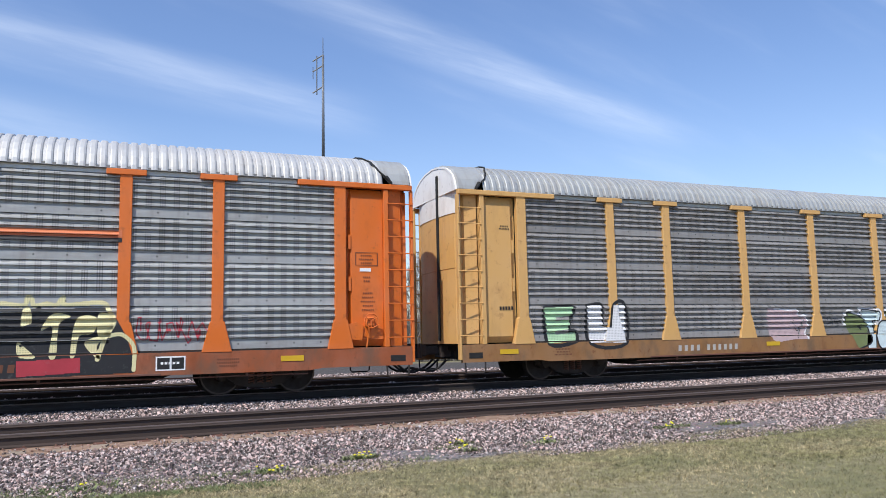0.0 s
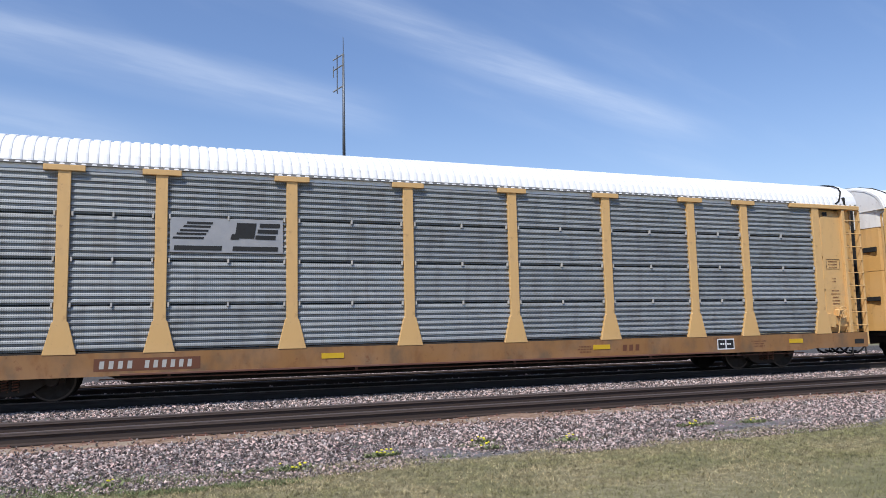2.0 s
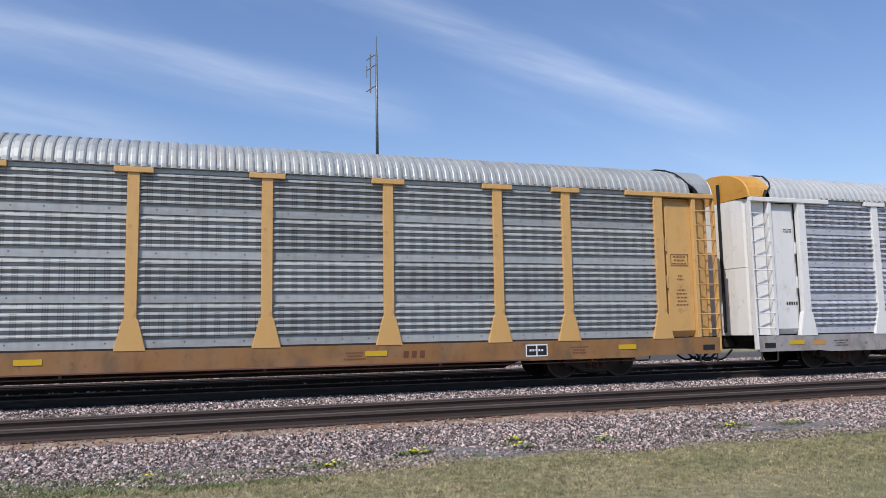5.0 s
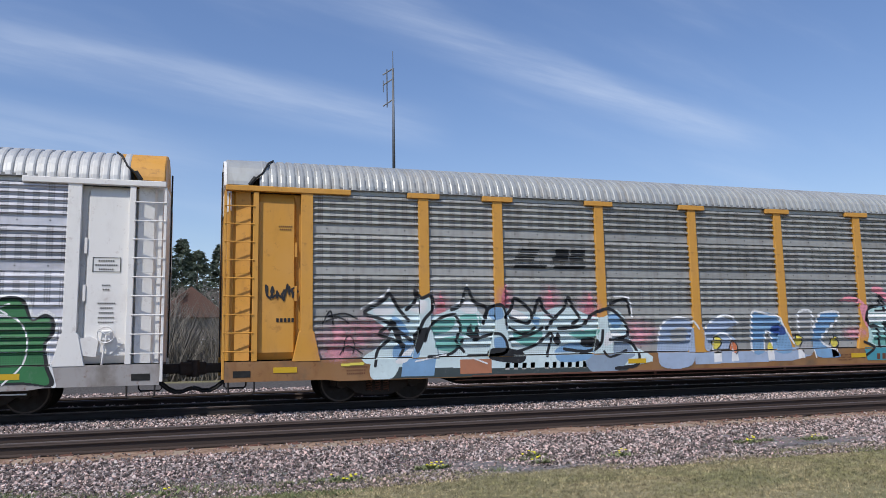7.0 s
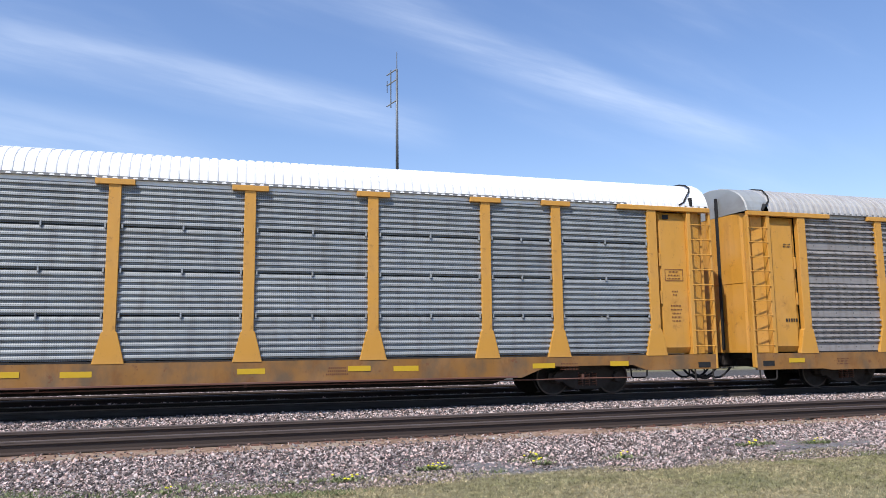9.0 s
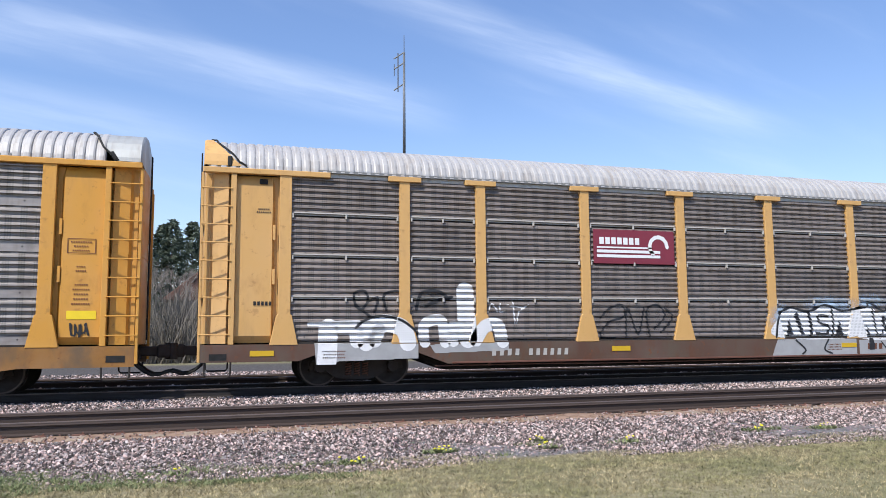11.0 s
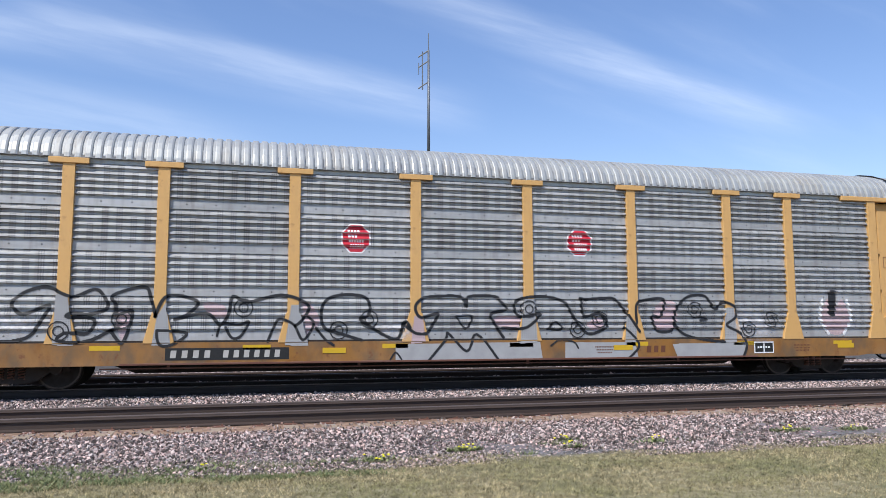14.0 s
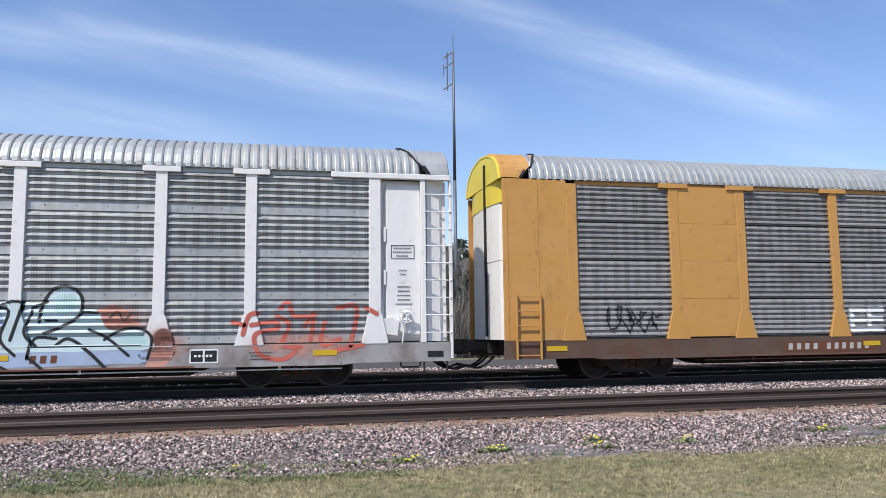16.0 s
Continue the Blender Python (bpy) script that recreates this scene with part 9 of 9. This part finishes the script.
line(11, "p_black", 2, 0.035, [(4.29, 1.41), (4.29, 1.86), (4.53, 1.98), (5.11, 2.01), (5.0, 1.58), (4.76, 1.58), (4.9, 1.22), (5.31, 1.22), (5.41, 1.44)])
line(11, "p_black", 2, 0.035, [(6.82, 0.92), (6.12, 1.0), (5.63, 1.15), (5.4, 1.44), (5.49, 1.8), (5.83, 2.09), (6.33, 2.1), (6.59, 1.76), (6.83, 1.95), (7.17, 1.81), (7.15, 1.55), (6.89, 1.35), (7.3, 1.14), (7.48, 0.85), (7.36, 0.52)])
line(11, "p_black", 2, 0.025, [(-0.42, 1.57), (-0.19, 1.28), (-0.03, 1.57), (-0.42, 1.57)])
line(11, "p_black", 2, 0.025, [(1.9, 1.26), (2.12, 1.44), (2.28, 1.26), (1.9, 1.26)])
line(11, "p_black", 2, 0.025, [(6.11, 1.57), (6.36, 1.51), (6.14, 1.47)])
line(11, "p_black", 2, 0.03, [(-1.09, 0.56), (-0.68, 1.04), (-0.61, 1.17), (-0.18, 0.75), (0.09, 1.15), (0.61, 0.54)])
line(11, "p_black", 2, 0.02, [(-2.02, 0.57), (-1.89, 0.74), (-1.75, 0.58)])
line(11, "p_black", 2, 0.02, [(1.96, 0.86), (2.19, 1.0), (2.56, 0.95), (2.68, 0.8)])
patch(11, "p_grey", 2, [(-3.05, 1.47), (-2.79, 1.57), (-2.74, 1.47)], True)

# pale rosette with a dark middle
cloud(11, "h_white", 10.37, 1.63, 1.0, 0.75)
patch(11, "p_rose", 1, [(9.92, 1.53), (10.12, 2.05), (10.37, 1.83), (10.62, 2.05), (10.82, 1.53), (10.57, 1.13), (10.17, 1.13)], True)
line(11, "p_white", 2, 0.04, [(9.97, 2.03), (9.87, 1.53), (10.12, 1.13)])
line(11, "p_white", 2, 0.04, [(10.77, 2.03), (10.87, 1.53), (10.62, 1.13)])

# car 12: small red sign, sage letters, pale multicoloured letters, red lines
painted(12, "sign", [rect(-5.88, -5.46, 3.44, 3.74)], "sign_red", 0, "small red sign with white bars")
bars(12, "sign", -5.80, -5.54, 3.52, 3.66, 2, "sign_white", 1)
painted(12, "sign", [rect(-5.88, -5.44, 3.33, 3.42)], "p_rose", 0)
scrawl(12, -11.3, -9.9, 1.35, 1.75, "p_black", 121, 0.02, 6)
piece(12, "HANKER", -8.7, -7.2, 1.3, 1.6, 0.03, "p_white", None, 122, 0.0, 0.1)
painted(12, "graffiti", [("stroke", -10.3 + k * 0.4, 1.5, -10.0 + k * 0.4, 1.55, 0.16) for k in range(4)], "p_white", 0)

# sage green letters with heavy black outline
cloud(12, "h_cyan", -0.48, 1.31, 1.03, 0.46)
patch(12, "p_cyan", 0, [(-7.08, 1.34), (-6.63, 1.55), (-6.24, 1.76), (-6.26, 0.93), (-6.71, 0.93)], True, label="sage green letters with heavy black outline")
cloud(12, "h_cyan", -6.7, 1.36, 0.68, 0.48)
patch(12, "p_white", 1, [(-7.2, 1.2), (-6.99, 1.16), (-6.82, 0.96), (-7.13, 0.81)], True)
patch(12, "p_orange", 2, [(-7.07, 1.1), (-6.93, 1.07), (-7.02, 0.96)], True)
patch(12, "p_sage", 1, [(-6.22, 2.17), (-5.69, 2.02), (-5.31, 2.09), (-4.29, 2.0), (-3.38, 2.12), (-3.0, 2.03), (-2.74, 2.14), (-2.37, 2.03), (-1.73, 2.15), (-1.51, 1.89), (-1.48, 1.46), (-1.02, 1.53), (-0.88, 1.17), (-0.59, 0.49), (-6.37, 0.55)], True)
line(12, "p_black", 2, 0.05, [(-6.29, 2.23), (-5.69, 2.03), (-5.16, 2.17), (-4.34, 1.99)])
line(12, "p_black", 2, 0.055, [(-6.28, 2.23), (-6.23, 1.62), (-6.19, 0.98)])
line(12, "p_black", 2, 0.025, [(-6.19, 0.98), (-6.16, 0.55)])
line(12, "p_black", 2, 0.055, [(-5.18, 2.14), (-5.12, 1.48), (-5.14, 0.99)])
line(12, "p_black", 2, 0.05, [(-4.31, 2.09), (-4.28, 1.34), (-4.16, 1.13)])
line(12, "p_black", 2, 0.022, [(-4.28, 1.34), (-3.95, 0.89)])
line(12, "p_black", 2, 0.045, [(-4.25, 2.04), (-3.45, 2.14), (-2.99, 2.14), (-3.01, 1.79), (-2.65, 2.22), (-2.51, 1.86)])
line(12, "p_black", 2, 0.05, [(-2.46, 2.2), (-2.45, 1.75), (-2.31, 1.39)])
line(12, "p_black", 2, 0.045, [(-2.46, 2.15), (-1.81, 2.17), (-1.55, 2.03), (-1.52, 1.29)])
line(12, "p_black", 2, 0.03, [(-3.45, 2.14), (-3.39, 1.44)])
line(12, "p_black", 2, 0.02, [(-6.22, 0.93), (-6.02, 1.35), (-5.85, 1.55)])
line(12, "p_black", 2, 0.02, [(-5.72, 1.0), (-5.65, 1.32), (-5.56, 1.42)])
line(12, "p_black", 2, 0.022, [(-5.57, 1.28), (-5.19, 1.24), (-4.9, 1.07), (-4.7, 0.85)])
line(12, "p_black", 2, 0.02, [(-3.65, 1.06), (-3.34, 1.12), (-2.93, 0.88)])
line(12, "p_black", 2, 0.025, [(-3.02, 1.4), (-2.89, 0.88)])
line(12, "p_black", 2, 0.02, [(-3.79, 1.33), (-3.08, 1.37)])
line(12, "p_black", 2, 0.03, [(-2.7, 1.68), (-2.43, 0.59)])
line(12, "p_black", 2, 0.025, [(-2.3, 1.46), (-2.14, 0.87)])
line(12, "p_black", 2, 0.025, [(-1.87, 1.01), (-1.22, 0.86), (-1.14, 1.17)])
line(12, "p_black", 2, 0.035, [(-1.44, 1.57), (-1.35, 1.74), (-1.11, 1.82), (-0.94, 1.6), (-0.92, 1.28), (-0.68, 0.73), (-0.59, 0.49)])
line(12, "p_black", 2, 0.02, [(-1.45, 1.39), (-1.03, 1.43)])
line(12, "p_black", 2, 0.025, [(-4.4, 0.9), (-4.33, 0.49)])
line(12, "p_black", 2, 0.025, [(-4.0, 0.55), (-3.66, 0.71), (-3.36, 0.66), (-3.21, 0.47)])
patch(12, "p_coral", 2, [(-4.98, 1.24), (-4.76, 1.26), (-4.78, 1.04), (-4.96, 1.04)], True)
patch(12, "p_coral", 2, [(-3.39, 1.36), (-3.18, 1.36), (-3.15, 1.16), (-3.37, 1.16)], True)
# pale turquoise graffiti with orange clouds and black outline
patch(12, "p_coral", 0, [(0.96, 1.09), (1.14, 1.4), (1.4, 1.47), (1.59, 1.08), (1.61, 0.5), (0.75, 0.49)], True, label="pale turquoise graffiti with orange clouds and black outline")
patch(12, "p_coral", 0, [(5.79, 1.74), (6.19, 1.88), (6.59, 1.56), (6.67, 1.33), (6.05, 1.34)], True)
patch(12, "p_coral", 0, [(6.96, 1.26), (7.26, 1.35), (7.42, 0.89), (7.12, 0.5), (6.82, 0.48)], True)
cloud(12, "h_coral", 1.1, 1.11, 0.82, 0.73)
cloud(12, "h_coral", 6.25, 1.56, 0.81, 0.47)
cloud(12, "h_coral", 7.19, 0.96, 0.55, 0.63)
patch(12, "p_sky", 0, [(1.63, 0.93), (6.85, 0.93), (6.85, 0.64), (1.64, 0.56)])
patch(12, "p_mist", 1, [(1.19, 1.57), (1.38, 1.74), (1.63, 1.78), (1.74, 2.08), (1.97, 2.23), (2.16, 2.28), (2.63, 2.18), (2.75, 1.96), (3.24, 1.87), (3.86, 1.93), (4.11, 2.02), (4.37, 1.95), (4.75, 1.95), (4.91, 2.16), (5.16, 2.25), (5.43, 2.15), (5.52, 1.82), (5.82, 1.76), (6.05, 1.36), (6.59, 1.4), (6.85, 1.21), (6.91, 0.95), (5.79, 0.92), (4.5, 0.91), (3.01, 0.93), (1.81, 0.95), (1.62, 1.1), (1.52, 1.4)], True)
patch(12, "p_coral", 1.4, [(2.01, 1.37), (2.66, 1.43), (2.45, 1.12), (2.09, 1.19)], True)
patch(12, "p_cyan", 1.4, [(2.02, 2.13), (2.53, 2.08), (2.41, 1.73), (2.05, 1.77)], True)
patch(12, "p_cyan", 1.4, [(5.01, 2.08), (5.37, 2.08), (5.32, 1.75), (5.01, 1.7)], True)
patch(12, "p_sky", 1.4, [(2.88, 1.21), (3.25, 1.3), (3.25, 0.93), (2.89, 0.89)], True)
patch(12, "p_cyan", 1.4, [(6.32, 1.22), (6.75, 1.24), (6.8, 0.98), (6.37, 0.96)], True)
patch(12, "p_sky", 1.4, [(3.49, 1.68), (3.99, 1.7), (3.94, 1.32), (3.62, 1.35)], True)
line(12, "p_black", 2, 0.035, [(1.15, 1.57), (1.23, 1.74), (1.44, 1.78), (1.57, 1.69), (1.63, 1.57), (1.4, 1.4), (1.21, 1.46), (1.15, 1.59)])
line(12, "p_black", 2, 0.035, [(1.44, 1.78), (1.67, 2.14), (1.97, 2.27), (2.17, 2.21), (2.02, 2.11)])
line(12, "p_black", 2, 0.035, [(1.78, 2.13), (2.38, 2.25), (2.66, 2.08), (2.64, 1.77), (2.39, 1.59), (2.04, 1.46), (1.68, 1.39), (1.56, 1.08)])
line(12, "p_black", 2, 0.035, [(1.54, 1.32), (1.64, 0.96), (1.87, 1.22)])
line(12, "p_black", 2, 0.03, [(1.79, 1.64), (1.94, 1.74)])
line(12, "p_black", 2, 0.035, [(2.69, 1.9), (2.75, 1.73), (3.27, 1.64), (3.12, 1.46), (2.76, 1.33), (2.57, 1.06), (2.89, 0.81), (3.15, 0.93)])
line(12, "p_black", 2, 0.03, [(2.79, 1.96), (3.64, 1.82), (3.69, 1.96)])
line(12, "p_black", 2, 0.03, [(3.12, 1.58), (3.75, 1.58), (3.62, 1.33), (3.82, 1.05)])
line(12, "p_black", 2, 0.03, [(2.52, 1.06), (2.28, 1.22), (2.64, 1.4), (3.25, 1.45), (3.4, 1.2), (3.25, 0.81)])
line(12, "p_black", 2, 0.03, [(3.74, 1.45), (3.81, 0.82), (4.15, 0.54)])
line(12, "p_black", 2, 0.03, [(3.68, 1.77), (4.11, 1.95), (4.39, 1.95)])
line(12, "p_black", 2, 0.03, [(3.8, 1.83), (4.13, 1.76), (3.99, 1.2), (4.27, 0.85)])
line(12, "p_black", 2, 0.035, [(4.39, 1.92), (4.18, 1.17)])
line(12, "p_black", 2, 0.03, [(4.56, 1.76), (4.43, 1.32), (4.65, 1.03)])
line(12, "p_black", 2, 0.03, [(4.55, 1.83), (4.83, 1.95)])
line(12, "p_black", 2, 0.035, [(4.69, 1.54), (4.75, 1.89), (4.94, 2.21), (5.22, 2.28), (5.49, 2.08), (5.48, 1.69), (5.14, 1.44), (4.8, 1.3)])
line(12, "p_black", 2, 0.03, [(4.5, 0.78), (4.62, 1.19), (5.03, 1.18)])
line(12, "p_black", 2, 0.03, [(4.82, 1.57), (5.02, 1.57)])
line(12, "p_black", 2, 0.03, [(4.5, 0.83), (4.83, 0.53)])
line(12, "p_black", 2, 0.035, [(5.01, 1.03), (5.27, 1.18), (5.66, 0.92), (6.07, 0.5)])
line(12, "p_black", 2, 0.03, [(5.53, 1.74), (5.82, 1.72)])
line(12, "p_black", 2, 0.03, [(5.66, 1.37), (6.05, 1.17), (6.47, 0.81)])
line(12, "p_black", 2, 0.03, [(5.97, 1.15), (6.32, 1.36), (6.72, 1.36), (6.93, 1.16), (6.85, 0.74)])
line(12, "p_black", 2, 0.03, [(1.8, 1.1), (2.4, 0.97), (2.79, 0.57)])
line(12, "p_black", 2, 0.03, [(1.81, 0.59), (2.43, 0.84)])
line(12, "p_black", 2, 0.03, [(0.77, 0.55), (1.41, 0.98), (1.64, 1.1)])
patch(12, "p_sky", 1, [(3.06, 2.27), (3.3, 2.41), (3.5, 2.27), (3.44, 2.08), (3.18, 2.06)], True)
line(12, "p_black", 2, 0.025, [(3.01, 2.33), (3.12, 2.08), (3.36, 2.06), (3.5, 2.27), (3.36, 2.44), (3.09, 2.4)])
line(12, "p_black", 2, 0.03, [(2.9, 2.41), (3.19, 2.45), (3.63, 2.5)])
line(12, "p_black", 2, 0.02, [(3.14, 2.11), (3.41, 2.39)])
line(12, "p_black", 3, 0.015, [(6.06, 1.61), (6.22, 1.74), (6.35, 1.56), (6.48, 1.69)])
line(12, "p_black", 3, 0.015, [(0.7, 0.63), (0.83, 0.8), (0.93, 0.63), (1.11, 0.77), (1.18, 0.6)])
# red outlined graffiti over thin rose paint
cloud(12, "h_coral", 10.16, 0.93, 1.65, 0.5)
line(12, "p_red2", 1, 0.05, [(8.81, 1.23), (8.93, 1.63), (9.12, 1.69)])
line(12, "p_red2", 1, 0.05, [(8.59, 1.5), (8.83, 1.43)])
line(12, "p_red2", 1, 0.05, [(8.99, 1.43), (9.49, 1.5), (9.54, 1.35), (9.11, 1.25), (9.06, 1.05), (9.21, 0.76), (9.67, 0.67), (9.94, 0.84)])
line(12, "p_red2", 1, 0.05, [(9.61, 1.8), (9.78, 1.93), (9.91, 1.62), (10.18, 1.62)])
line(12, "p_red2", 1, 0.05, [(9.54, 1.62), (9.81, 1.43), (9.67, 1.0), (10.06, 0.93)])
line(12, "p_red2", 1, 0.05, [(10.16, 1.4), (10.35, 1.68), (10.28, 1.09)])
line(12, "p_red2", 1, 0.05, [(10.59, 1.49), (10.53, 0.98), (10.94, 1.1)])
line(12, "p_red2", 1, 0.05, [(10.88, 1.8), (11.32, 1.8), (11.17, 0.95)])
line(12, "p_red2", 1, 0.05, [(10.76, 0.83), (11.45, 0.96)])
line(12, "p_red2", 1, 0.05, [(11.53, 1.8), (11.77, 1.66)])

# car 13: owner's bars, black tag, white patches
bars(13, "owner_mark", -12.36, -11.92, 2.70, 2.80, 4, "ink", 1)
bars(13, "owner_mark", -12.34, -11.94, 2.54, 2.64, 5, "ink", 1)
painted(13, "warning_label", frame_lines(-12.4, -11.95, 1.36, 1.55, 0.02), "ink", 1)
scrawl(13, -11.0, -9.3, 1.1, 1.85, "p_black", 131, 0.02, 5)
piece(13, "EE", -3.9, -2.8, 1.1, 1.75, 0.14, "p_white", None, 132, 0.0, 0.1)

# ---- what moves ----
TRAIN = [
    (0.0, -7.02), (0.5, -17.20), (1.5, -38.88), (2.5, -59.91), (3.0, -70.87), (3.5, -81.20), (6.0, -134.58), (7.0, -155.96), (8.0, -177.36), (10.5, -230.90),
    (11.0, -241.64), (12.5, -273.85), (13.0, -284.62), (13.5, -295.40), (14.5, -316.89), (15.5, -338.44), (16.0, -349.22)]
SPIN = 21.39 / 0.46


def motions():
    """The train rolls past from right to left; every wheelset turns with it."""
    for i, (car, sets) in enumerate(CARS):
        walk(car, [(t, pose(x + PITCH * i, TRACK_Y, 0)) for t, x in TRAIN])
        for w, x in sets:
            walk(w, [(k / FPS, pose(x, 0, 0.46) @ Matrix.Rotation(-SPIN * k / FPS, 4, "Y")) for k in range(int(16 * FPS) + 1)])


motions()
